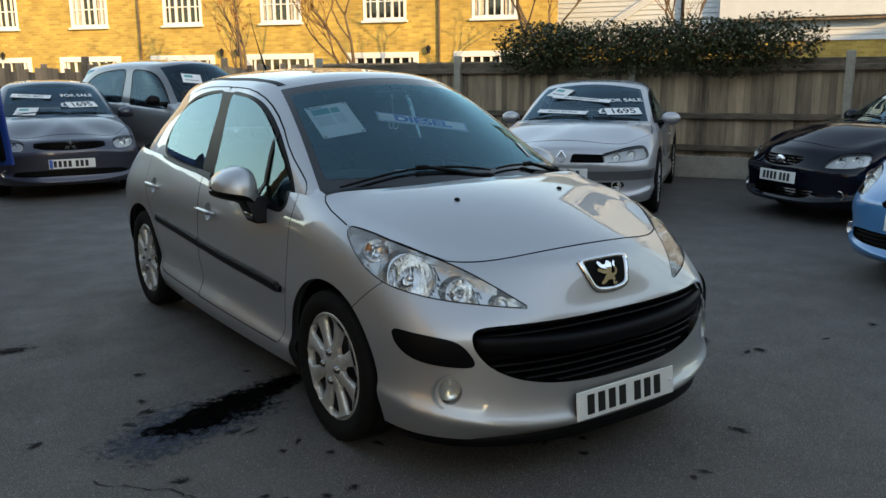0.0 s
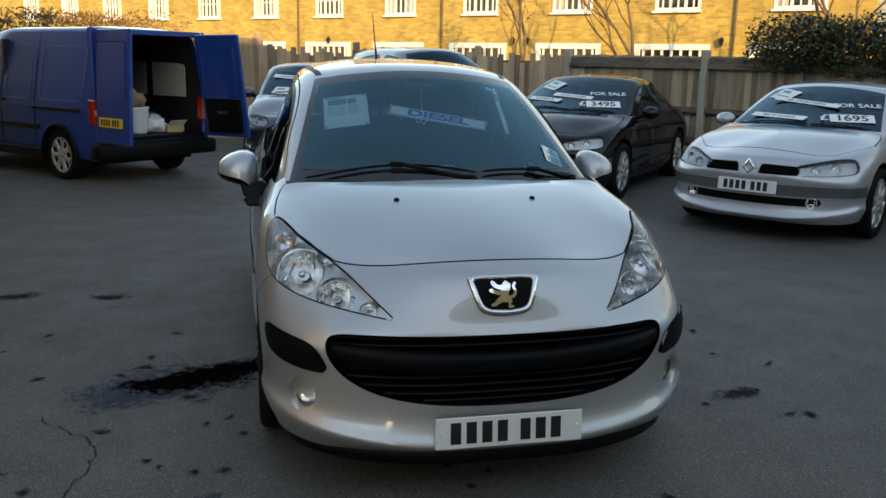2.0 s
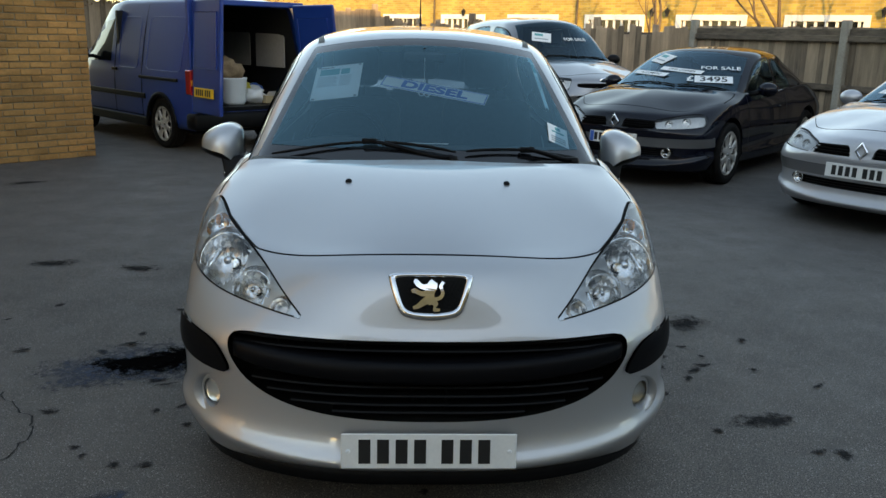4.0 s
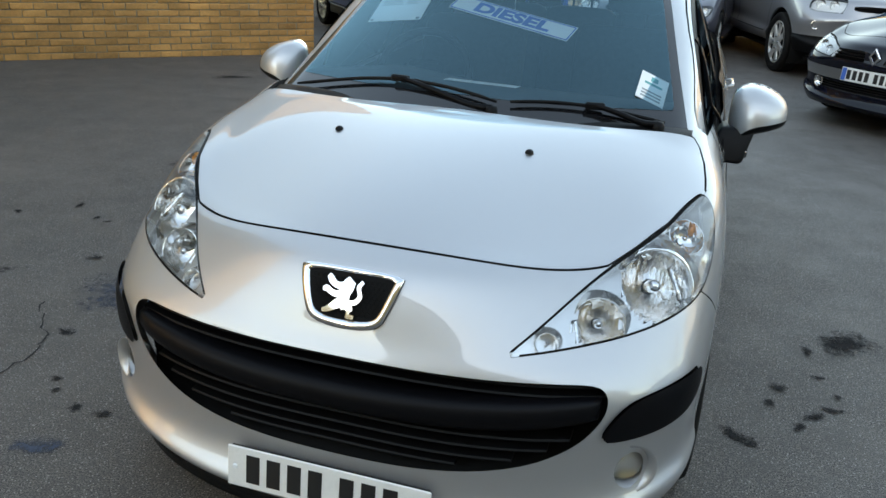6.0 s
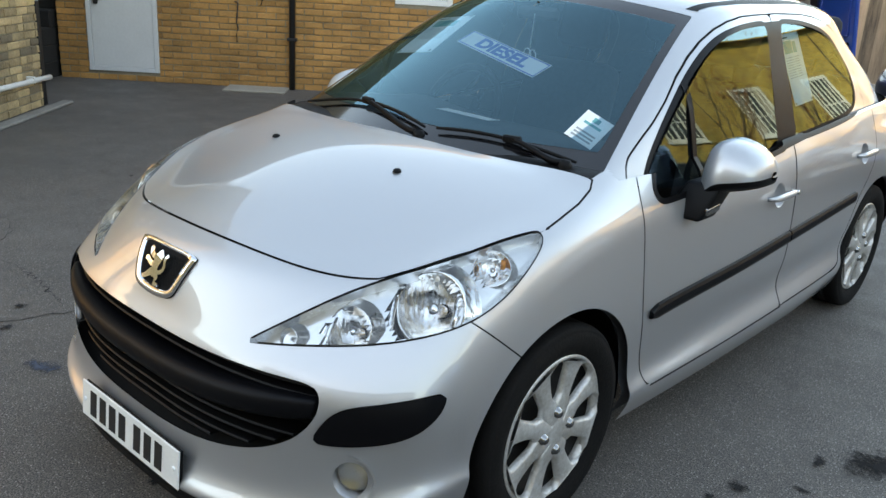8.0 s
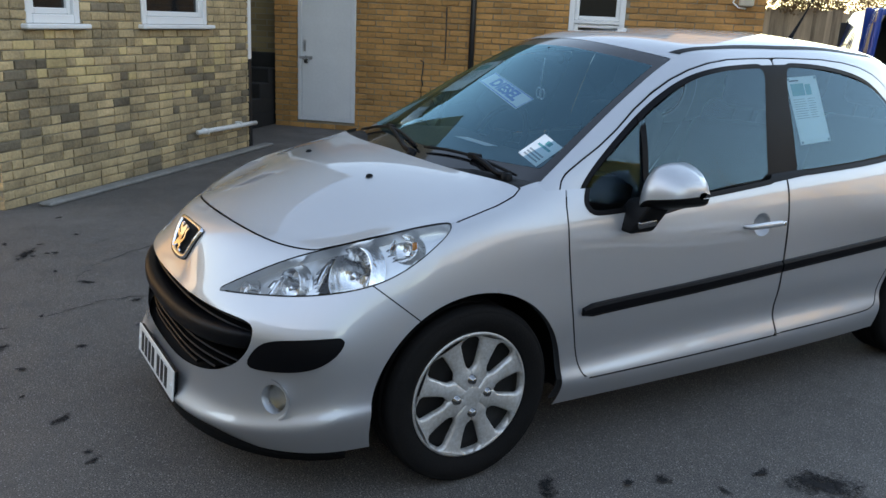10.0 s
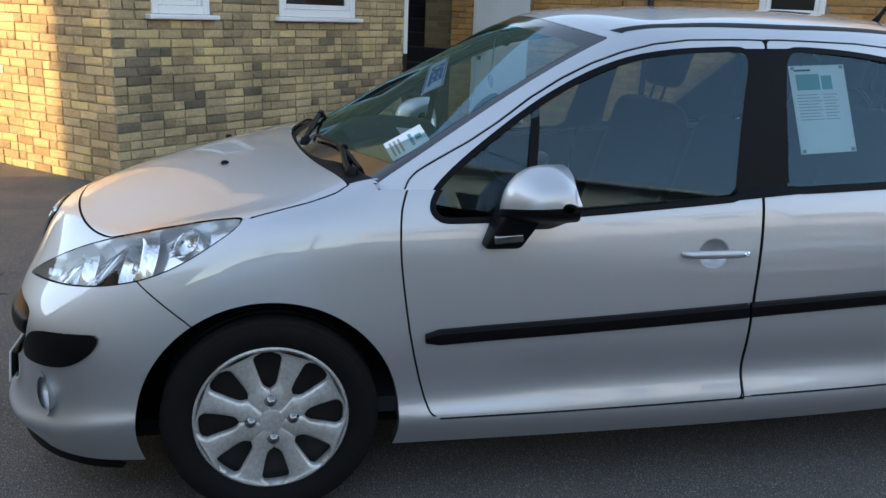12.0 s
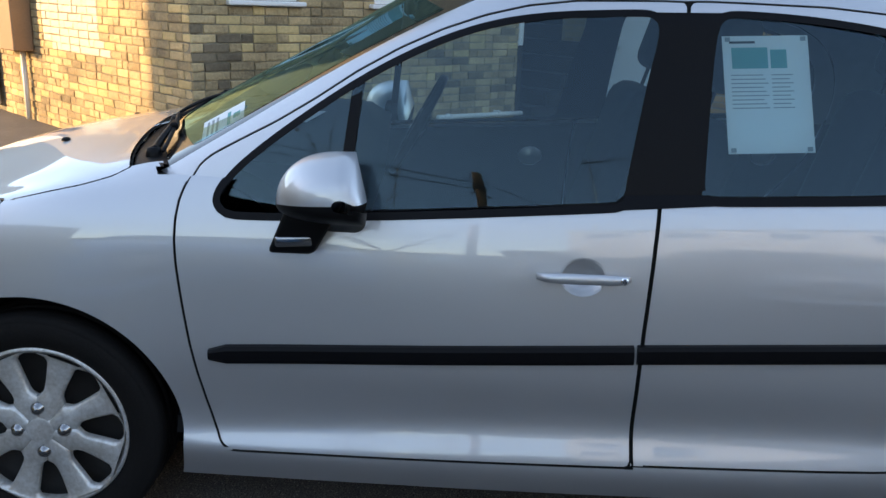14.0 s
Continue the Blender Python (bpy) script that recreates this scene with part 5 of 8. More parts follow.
for y0, z0, y1, z1 in ((1.95, 7.8, 40, 7.9), (1.95, 7.75, -30, 7.9), (1.95, 7.6, -28, 7.4)):
    pts = [(15.7, y0 + (y1 - y0) * t, z0 + (z1 - z0) * t - 1.1 * 4 * t * (1 - t)) for t in np.linspace(0, 1, 24)]
    tagged(part("overhead_wire", tube(pts, .012, 5), M["pipe_black"], smooth=True), "black overhead wire strung from the telegraph pole", "wire")


# ---- stains and patches on the asphalt ----
def blob(at, rx, ry, turn, mat, name, label, seed, lift=.004, jag=.35, n=44):
    r = random.Random(seed)
    ph = [(r.uniform(0, 6.28), r.uniform(.3, 1.0) * jag / k) for k in range(1, 9)]
    rim = []
    for i in range(n):
        a = 2 * math.pi * i / n
        k = 1 + sum(w * math.sin((j + 1) * a + p) for j, (p, w) in enumerate(ph)) + r.uniform(-.06, .06)
        rim.append((rx * k * math.cos(a), ry * k * math.sin(a), 0))
    rings = (.25, .5, .7, .85, 1.0)
    vs = [(0, 0, 0)] + [(x * q, y * q, 0) for q in rings for x, y, _ in rim]
    fs = [(0, i + 1, (i + 1) % n + 1) for i in range(n)]
    for k in range(len(rings) - 1):
        b = 1 + k * n
        fs += [(b + i, b + n + i, b + n + (i + 1) % n, b + (i + 1) % n) for i in range(n)]
    ob = part(name, (vs, fs), mat)
    fade = ob.data.attributes.new("fade", "FLOAT", "POINT")
    fade.data.foreach_set("value", [.9] + [.9 * (1 - q) ** .8 for q in rings for _ in range(n)])
    ob.matrix_world = pose(*at, lift, 0, 0, turn)
    return tagged(ob, label, "stain", kind="structure")


STAIN = "dark stain on the asphalt"
blob((-1.32, 1.24), .55, .26, 20, M["sheen"], "oil_stain", "bluish oil stain on the asphalt", 1)
for k, (x, y, rx, ry, turn) in enumerate(((-.86, 1.46, .27, .13, 12), (-1.06, 1.40, .30, .17, 18), (-1.27, 1.33, .21, .14, 25), (-.70, 1.54, .18, .08, 20))):
    blob((x, y), rx, ry, turn, M["oil"], "oil_stain", "black oil stain on the asphalt", 2 + 31 * k, .0055 + .0004 * k)
blob((-1.03, .20), .10, .05, 30, M["sheen"], "oil_stain", "bluish patch on the asphalt", 3)
blob((-2.28, 2.93), .17, .10, 15, M["damp"], "damp_patch", STAIN, 4)
blob((-1.72, 2.83), .16, .08, 5, M["damp"], "damp_patch", STAIN, 14)
blob((-2.2, 1.13), .26, .05, 25, M["damp"], "damp_patch", STAIN, 15)
blob((1.38, .78), .16, .08, 20, M["damp"], "damp_patch", STAIN, 6)
blob((1.38, 1.9), .17, .11, 60, M["damp"], "damp_patch", STAIN, 7)
blob((.96, 1.06), .09, .04, -35, M["damp"], "damp_patch", STAIN, 8)
blob((-2.55, -.16), .16, .05, -20, M["damp"], "damp_patch", STAIN, 16)
blob((-1.02, -.43), .09, .05, -50, M["damp"], "damp_patch", STAIN, 18)
blob((-3.6, 5.72), .22, .09, 40, M["damp"], "damp_patch", STAIN, 19)
rnd = random.Random(11)
for k in range(75):
    cx, cy = rnd.choice(((-1.2, .85), (-1.15, .8), (-.85, .6), (-1.6, .5), (.3, -.35), (-1.3, 1.9), (1.5, .5), (-1.9, 1.9), (-.3, -.3), (-2.6, -.1), (-3.0, 1.6), (1.3, 1.5), (-1.5, -.3)))
    blob((cx + rnd.gauss(0, .34), cy + rnd.gauss(0, .30)), rnd.uniform(.020, .065), rnd.uniform(.014, .040), rnd.uniform(0, 180), M["damp"], "damp_spot", "small dark spot on the asphalt", 20 + k, .003 + .00006 * k, .3, 18)


def crack(points, seed):
    r = random.Random(seed)
    pts = spline(points, 40)
    vs, fs = [], []
    for i, (x, y) in enumerate(pts):
        x, y, w = x + r.uniform(-.018, .018), y + r.uniform(-.018, .018), r.uniform(.0015, .005)
        vs += [(x - w, y, .003), (x + w, y, .003)]
        if i:
            fs.append((2 * i - 2, 2 * i - 1, 2 * i + 1, 2 * i))
    return tagged(part("asphalt_crack", (vs, fs), M["alley"]), "fine crack in the asphalt", "crack", kind="structure")


crack([(-1.35, -.2), (-1.5, .2), (-1.42, .6), (-1.7, 1.0)], 1)
crack([(-1.9, .0), (-2.3, .3), (-2.6, .7), (-3.2, .8)], 2)
crack([(-1.5, .5), (-2.0, .55), (-2.5, .5)], 3)


# ---- details of the silver hatchback ----
top_tree = top_shell.tree()


def cast(o, d):
    best = None
    for t in (raw_tree, top_tree):
        p, n, _, dist = t.ray_cast(Vector(o), Vector(d).normalized())
        if p is not None and (best is None or dist < best[2]):
            n = n if n.dot(Vector(d)) < 0 else -n
            best = (p, n, dist)
    return best[:2]


def on_side(y, z):
    return cast((2, y, z), (-1, 0, 0))


def on_front(x, z):
    return cast((x, -2, z), (0, 1, 0))


def on_corner(s, z):
    return cast((s / 2 + 1, s / 2 - 1, z), (-1, 1, 0))


def on_top(x, y):
    return cast((x, y, 3), (0, 0, -1))


def facing(p, n, up=(0, 0, 1)):
    """A pose at p whose z points along n, and whose y keeps upright."""
    z = Vector(n).normalized()
    x = Vector(up).cross(z).normalized()
    y = z.cross(x)
    return Matrix(((x.x, y.x, z.x, p[0]), (x.y, y.y, z.y, p[1]), (x.z, y.z, z.z, p[2]), (0, 0, 0, 1)))


def mirrored(vs, fs, sgn):
    return ([(v[0] * sgn, v[1], v[2]) for v in vs], [tuple(f)[::sgn] for f in fs])


def loose(bm):
    """A bmesh as verts and faces."""
    bm.verts.index_update()
    return [tuple(v.co) for v in bm.verts], [tuple(v.index for v in f.verts) for f in bm.faces]


def ribbon(rows, closed=False):
    """Joins rows of equal length into a sheet."""
    n = len(rows[0])
    vs = [tuple(p) for r in rows for p in r]
    fs = []
    for i in range(len(rows) - 1):
        for k in range(n if closed else n - 1):
            a, b = i * n + k, i * n + (k + 1) % n
            fs.append((a, b, b + n, a + n))
    return vs, fs


def sweep(centres, normals, section, ends=True):
    """Lays a closed section (along the surface's up, off the surface) over a run of surface points."""
    rows = []
    for i, (p, n) in enumerate(zip(centres, normals)):
        d = (Vector(centres[min(i + 1, len(centres) - 1)]) - Vector(centres[max(i - 1, 0)])).normalized()
        n = Vector(n).normalized()
        u = n.cross(d).normalized()
        k = section(i / (len(centres) - 1)) if callable(section) else section
        rows.append([Vector(p) + u * a + n * b for a, b in k])
    vs, fs = ribbon(rows, True)
    if ends:
        m = len(rows[0])
        fs += [tuple(range(m))[::-1], tuple(len(vs) - m + i for i in range(m))]
    return vs, fs


# rubbing strips along the doors
def rub_strip(y0, y1, z0, z1, name):
    pts = [on_side(y0 + (y1 - y0) * i / 24, z0 + (z1 - z0) * i / 24) for i in range(25)]
    k = lambda q: [(a * min(1, .55 + q * 12) if y0 < 1.3 else a, b) for a, b in ((-.024, 0), (-.022, .010), (-.012, .015), (.012, .015), (.022, .010), (.024, 0))]  # noqa: E731
    g = sweep([p for p, _ in pts], [n for _, n in pts], k)
    for sgn in (1, -1):
        part(name, mirrored(*g, sgn), M["trim"], hatch, "black rubbing strip along the door", smooth=False)


rub_strip(1.272, 2.276, .530, .580, "front_rubbing_strip")
rub_strip(2.284, 3.03, .581, .616, "rear_rubbing_strip")

# quarter-light bars
g = sweep(*zip(*[on_side(1.578 + .03 * q, .885 + .285 * q) for q in np.linspace(0, 1, 9)]), [(-.013, -.004), (-.013, .005), (.013, .005), (.013, -.004)])
for sgn in (1, -1):
    part("quarter_light_bar", mirrored(*g, sgn), M["trim"], hatch)


# door handles with finger scoops
def handle(y, z):
    p, n = on_side(y, z)
    for sgn in (1, -1):
        m = facing(p, n)
        cup = lathe([(.0535, .0005), (.050, -.001), (.044, -.010), (.032, -.019), (.001, -.023)], 28, "z")
        vs = [m @ Vector((x, yy * .847, h)) for x, yy, h in cup[0]]
        part("handle_cup", mirrored(vs, cup[1], sgn), M["silver"], hatch, "finger scoop behind the door handle", smooth=True)
        bar = []
        for q in np.linspace(-1, 1, 15):
            w = .0125 * (1 - .45 * abs(q) ** 4)
            off = .030 * (1 - abs(q) ** 6) ** .5 if abs(q) < 1 else 0
            ring = []
            for k in range(10):
                a = 2 * math.pi * k / 10
                ring.append(m @ Vector((.108 * q, w * math.sin(a), .006 + off * .75 + .009 * math.cos(a))))
            bar.append(ring)
        vs, fs = ribbon(bar, True)
        fs += [tuple(range(10))[::-1], tuple(len(vs) - 10 + i for i in range(10))]
        part("door_handle", mirrored(vs, fs, sgn), M["silver"], hatch, "silver pull handle", smooth=True)
        c = m @ Vector((.088, 0, .0375))
        key = lathe([(.0001, .002), (.006, .002), (.009, .0005), (.0095, -.004)], 14, "z")
        if y < 2.5:
            part("key_lock", mirrored([facing(c, n) @ Vector(v) for v in key[0]], key[1], sgn), M["chrome"], hatch)


handle(2.145, .762)
handle(3.10, .80)


# door mirrors: silver cap above a black housing, on an arm from the door
def door_mirror(sgn):
    o = part("door_mirror", mirrored(*mirror_shape(0), sgn), M["silver"], hatch, "silver door mirror cap", smooth=True)
    part("mirror_housing", mirrored(*mirror_shape(1), sgn), M["plastic"], o, "black mirror housing", smooth=True)
    foot = boxed(-.5, .5, -.5, .5, 0, 1, .12, None, 3)
    for v in foot.verts:
        q = v.co.z
        v.co = Vector((.790 + .040 * q + v.co.x * (.130 - .02 * q), 1.476 + .056 * q + v.co.y * (.106 + .012 * q), .797 + .112 * q))
    part("mirror_foot", mirrored(*loose(foot), sgn), M["plastic"], o, "black mirror foot on the door", smooth=True)
    lensb = boxed(-.008, .006, -.042, .042, -.0125, .0125, .006, None, 3)
    lensb.transform(pose(.863, 1.487, .832, 4, 0, 0))
    part("side_repeater", mirrored(*loose(lensb), sgn), M["boltcap"], o, "clear side indicator in the mirror foot", smooth=True)
    glass_v = [(.815 + .17 * (.5 + .5 * math.cos(a)), 1.628, .962 + .052 * math.sin(a)) for a in np.linspace(0, 2 * math.pi, 24)[:-1]]
    part("mirror_glass", mirrored(glass_v, [tuple(range(len(glass_v)))], sgn), M["chrome"], o, "mirror glass")


def mirror_shape(lower):
    """The pod's silver cap (0) or its black lower shell (1): sections from the neck out to the rounded tip."""
    k = np.linspace(0, 1, 8)
    keys = np.array([  # x, front y, rear y, top z, split z, bottom z
        (.796, 1.535, 1.600, .975, .852, .840), (.806, 1.496, 1.620, 1.012, .860, .842), (.836, 1.466, 1.638, 1.034, .889, .858), (.872, 1.454, 1.648, 1.038, .917, .876),
        (.912, 1.462, 1.652, 1.028, .928, .888), (.948, 1.486, 1.650, 1.010, .935, .900), (.974, 1.524, 1.644, .986, .940, .914), (.984, 1.590, 1.632, .957, .944, .930)])
    rows = []
    for x, yf, yr, zt, zs, zb in cubic(k, keys, np.linspace(0, 1, 27)):
        row = []
        for a in np.linspace(0, math.pi / 2, 15):
            front_k, up = math.cos(a) ** .62, math.sin(a) ** .88
            if lower:
                row.append((x, yr - (yr - yf) * front_k, zs - (zs - zb) * up))
            else:
                row.append((x, yr - (yr - yf) * front_k - .02 * up * (1 - front_k), zs + (zt - zs) * up))
        row.append((x, yr + .004, zs + (-.3 if lower else .3) * (zs - zb)))
        rows.append(row if not lower else row[::-1])
    return ribbon(rows)


door_mirror(1)
door_mirror(-1)


# lamps
def lamp_bowl(s, z, r, depth, name, back, bulb=True, tilt=.5):
    p, n = on_corner(s, z)
    d = (n * tilt + Vector((0, -1, 0)) * (1 - tilt)).normalized()
    c = p - d * (r * .50) - n * .012
    for sgn in (1, -1):
        m = facing(c, d)
        g = lathe([(r * 1.38, -.026), (r * 1.20, -.010), (r * 1.07, .006), (r * 1.03, .009), (r, .006), (r * .92, -.008), (r * .72, -depth * .55), (r * .40, -depth * .9), (r * .12, -depth)], 30, "z")
        o = part(name, mirrored([m @ Vector(v) for v in g[0]], g[1], sgn), back, hatch, smooth=True)
        if bulb:
            b = lathe([(.0005, .0), (r * .15, -.002), (r * .19, -.010), (r * .19, -depth * .9)], 16, "z")
            part("bulb_cap", mirrored([m @ Vector(v) for v in b[0]], b[1], sgn), M["chrome"], o, smooth=True)


low_lamp = low_shell.take("headlamp", "left", -.034)
lv = np.array(low_lamp[0])
holes = [on_corner(s_, z_)[0] for s_, z_ in ((1.105, .738), (.845, .678), (.655, .648), (1.335, .815))]
low_lamp = (low_lamp[0], [f for f in low_lamp[1] if all((Vector(lv[list(f)].mean(0)) - c).length > r for c, r in zip(holes, (.096, .067, .034, .054)))])
lens_face, deep_face = low_shell.take("headlamp", "left", .0), low_shell.take("headlamp", "left", -.034)
edges = {}
for f in lens_face[1]:
    for a, b in zip(f, f[1:] + f[:1]):
        edges[(min(a, b), max(a, b))] = edges.get((min(a, b), max(a, b)), 0) + 1
rim_edges = [e for e, k in edges.items() if k == 1]
nl = len(lens_face[0])
lamp_wall = (np.concatenate([lens_face[0], deep_face[0]]), [(a, b, b + nl, a + nl) for a, b in rim_edges])
for sgn in (1, -1):
    part("lamp_surround", mirrored(*lamp_wall, sgn), M["lampbowl"], hatch)
    part("lamp_housing", mirrored(*low_lamp, sgn), M["lampbowl"], hatch, "grey reflector housing of the headlamp", smooth=True)
lamp_bowl(1.105, .738, .086, .065, "main_reflector", M["reflector"])
lamp_bowl(.845, .680, .058, .05, "dip_reflector", M["reflector"])
lamp_bowl(.655, .648, .026, .03, "side_lamp", M["reflector"], tilt=.4)
lamp_bowl(1.335, .815, .045, .03, "indicator_reflector", M["reflector"], True, .7)
# ribbed trim between the bowls
for s0, z0, s1, z1 in ((.73, .640, .78, .70), (.76, .642, .80, .712), (.95, .655, .97, .762), (.98, .66, 1.0, .775), (1.01, .662, 1.02, .672), (1.22, .705, 1.24, .82), (1.25, .715, 1.27, .83)):
    a = on_corner(s0, z0)
    b = on_corner(s1, z1)
    pts = [Vector(a[0]).lerp(Vector(b[0]), t) - Vector(a[1]).lerp(Vector(b[1]), t) * .045 for t in np.linspace(0, 1, 6)]
    for sgn in (1, -1):
        part("lamp_rib", mirrored(*tube(pts, .009, 6), sgn), M["reflector"], hatch, smooth=True)
p, n = on_corner(1.385, .825)
for sgn in (1, -1):
    part("indicator_bulb", mirrored(*tube([p - n * .03 + Vector((0, 0, -.012)), p - n * .03 + Vector((0, 0, .010))], .007, 10), sgn), M["amber"], hatch, "amber indicator bulb", smooth=True)

# fog lamps in round recesses
pf, nf = on_corner(.89, .358)
mf = facing(pf, (nf * .6 + Vector((0, -1, 0)) * .4))
for sgn in (1, -1):
    g = lathe([(.066, .004), (.060, .003), (.052, -.012), (.046, -.030), (.042, -.045)], 30, "z")
    o = part("fog_recess", mirrored([mf @ Vector(v) for v in g[0]], g[1], sgn), M["silver"], hatch, smooth=True)
    g = lathe([(.043, -.024), (.036, -.028), (.02, -.033), (.001, -.035)], 24, "z")
    part("fog_reflector", mirrored([mf @ Vector(v) for v in g[0]], g[1], sgn), M["lampbowl"], o, smooth=True)
    g = lathe([(.044, -.020), (.03, -.015), (.001, -.013)], 24, "z")
    part("fog_lens", mirrored([mf @ Vector(v) for v in g[0]], g[1], sgn), M["lens"], o, "round clear fog lamp", smooth=True)

# grille: dark backing, slats, the thick black beam
GR = rounded(GRILLE, 2)


def grille_half(z):
    """How far the opening reaches from the middle at a height."""
    xs = np.linspace(0, .62, 120)
    ins = inside(GR, np.stack([xs, np.full(120, z)], 1)) < 0
    return xs[ins].max() if ins.any() else 0.0


def face_y(x, z):
    return on_front(min(abs(x), .66), z)[0].y


rows = [[(x, face_y(x, .34) + .004, .322) for x in np.linspace(-.62, .62, 33)]]
for z in np.linspace(.325, .59, 8):
    rows.append([(x, face_y(x, z) + .085, z) for x in np.linspace(-.62, .62, 33)])
part("grille_backing", ribbon(rows), M["seam"], hatch, "dark void behind the grille", smooth=True)

def slat(z, inset, thick, deep, name, mat, n=33, trim=.006, droop=0.0):
    h = grille_half(z) - trim
    ring = []
    for x in np.linspace(-h, h, n):
        y = face_y(x, z) + inset
        zz = z + droop * (x / .6) ** 2
        ring.append([(x, y, zz - thick / 2), (x, y - .003, zz), (x, y, zz + thick / 2), (x, y + deep, zz + thick / 2), (x, y + deep, zz - thick / 2)])
    vs, fs = ribbon(ring, True)
    fs += [tuple(range(5))[::-1], tuple(len(vs) - 5 + i for i in range(5))]
    return part(name, (vs, fs), mat, hatch, smooth=False)


for z in (.5625, .541):
    slat(z, .03, .008, .05, "grille_slat", M["plastic"])
for z in (.436, .408, .380, .356):
    slat(z, .028, .008, .055, "grille_slat", M["plastic"])
ring = []
for x in np.linspace(-.585, .585, 61):
    e = max(0, 1 - (abs(x) / .60) ** 6)
    h = .035 * (.45 + .55 * e ** .5)
    y = face_y(x, .50) + .018
    out = .030 * e ** .5 + .002
    zc = .486 + .036 * (x / .6) ** 2
    ring.append([(x, y - out * math.cos(a) ** .7 if math.cos(a) > 0 else y + .03, zc + h * math.sin(a)) for a in np.linspace(-math.pi / 2, math.pi / 2, 13)] + [(x, y + .05, zc + h), (x, y + .05, zc - h)])
vs, fs = ribbon(ring, True)
m = len(ring[0])
fs += [tuple(range(m))[::-1], tuple(len(vs) - m + i for i in range(m))]
part("bumper_beam", (vs, fs), M["trim"], hatch, "thick matt black bumper beam across the grille", smooth=True)
for x in np.linspace(-.45, .45, 10):
    for z0, z1 in ((.345, .455), (.538, .57)):
        if abs(x) < grille_half(z0) - .03:
            y = face_y(x, (z0 + z1) / 2) + .05
            part("grille_divider", boxed(x - .0025, x + .0025, y, y + .03, z0, z1), M["plastic"], hatch)

# emblem shield: chrome U, black mesh, a plain chrome shape
SHIELD = [(-.126, .757), (.126, .757), (.122, .735), (.098, .668), (.085, .648), (.06, .638), (0, .632), (-.06, .638), (-.085, .648), (-.098, .668), (-.122, .735)]
SHIELD_IN = [(-.105, .748), (.105, .748), (.100, .732), (.081, .676), (.07, .664), (.05, .657), (0, .654), (-.05, .657), (-.07, .664), (-.081, .676), (-.100, .732)]


def plate_on_front(outer, lift, thick, inner=None, n=2, flat=False):
    o = rounded(outer, n)
    def at(x, z, off):
        p, nn = on_front(abs(x), z)
        nn = Vector((nn.x * (1 if x >= 0 else -1), nn.y, nn.z))
        return Vector((x, p.y, z)) + nn * off
    if inner is None:
        k, c = len(o), np.mean(o, axis=0)
        vs = [at(x, z, lift) for x, z in o] + [at(x, z, lift - thick) for x, z in o]
        if flat:
            return vs, [tuple(range(k))] + [(i, (i + 1) % k, (i + 1) % k + k, i + k)[::-1] for i in range(k)]
        fs = []
        for q in (.8, .6, .4, .2):
            b = len(vs)
            vs += [at(x, z, lift) for x, z in o * q + c * (1 - q)]
            a = 0 if q == .8 else b - k
            fs += [(a + i, a + (i + 1) % k, b + (i + 1) % k, b + i) for i in range(k)]
        fs.append(tuple(range(len(vs) - k, len(vs))))
        return vs, fs + [(i, (i + 1) % k, (i + 1) % k + k, i + k)[::-1] for i in range(k)]
    i2 = rounded(inner, n)
    k = len(o)
    vs = [at(x, z, lift - thick) for x, z in o] + [at(x, z, lift) for x, z in .9 * o + .1 * i2] + [at(x, z, lift) for x, z in .15 * o + .85 * i2] + [at(x, z, lift - thick) for x, z in i2]
    fs = []
    for r in range(3):
        fs += [(r * k + i, r * k + (i + 1) % k, (r + 1) * k + (i + 1) % k, (r + 1) * k + i) for i in range(k)]
    return vs, fs


badge = part("grille_badge", plate_on_front(SHIELD, .004, .006), M["seam"], hatch, "black shield badge on the nose", smooth=False)
part("badge_rim", plate_on_front(SHIELD, .010, .010, SHIELD_IN), M["chrome"], badge, "chrome badge rim", smooth=True)
hexes = []
for r in range(10):
    for c in range(17):
        x, z = -.096 + .012 * c + (.006 if r % 2 else 0), .662 + .0095 * r
        if inside(rounded(SHIELD_IN, 2), np.array([[x, z]]))[0] < -.006:
            hexes.append((x, z))
vs, fs = [], []
for x, z in hexes:
    p = on_front(abs(x), z)[0]
    b = len(vs)
    for k in range(6):
        a = math.pi / 6 + k * math.pi / 3
        for rr, dy in ((.0062, -.0068), (.0047, -.0072)):
            vs.append((x + rr * math.cos(a), p.y + dy + (z - p.z), z + rr * math.sin(a)))
    fs += [(b + 2 * k, b + 2 * ((k + 1) % 6), b + 2 * ((k + 1) % 6) + 1, b + 2 * k + 1) for k in range(6)]
mesh_part = part("badge_mesh", (vs, fs), M["seam"], badge, "black honeycomb mesh")
mesh_part["kind"] = "stuff"
EMBLEM = (  # strokes of the plain chrome emblem: (x, z, half width)
    ((.010, .735, .010), (.002, .722, .015), (-.004, .706, .014), (-.002, .690, .013), (.004, .678, .010)),
    ((-.008, .722, .008), (-.026, .722, .006), (-.040, .731, .007), (-.048, .738, .004)),
    ((-.010, .706, .008), (-.030, .705, .006), (-.048, .712, .006), (-.056, .710, .004)),
    ((-.004, .690, .011), (-.022, .682, .009), (-.040, .670, .006), (-.052, .667, .004)),
    ((.004, .684, .010), (.014, .674, .007), (.010, .664, .006), (.026, .662, .004)),
    ((.008, .690, .005), (.026, .694, .005), (.034, .708, .005), (.028, .722, .005), (.036, .734, .004)))
vs, fs = [], []
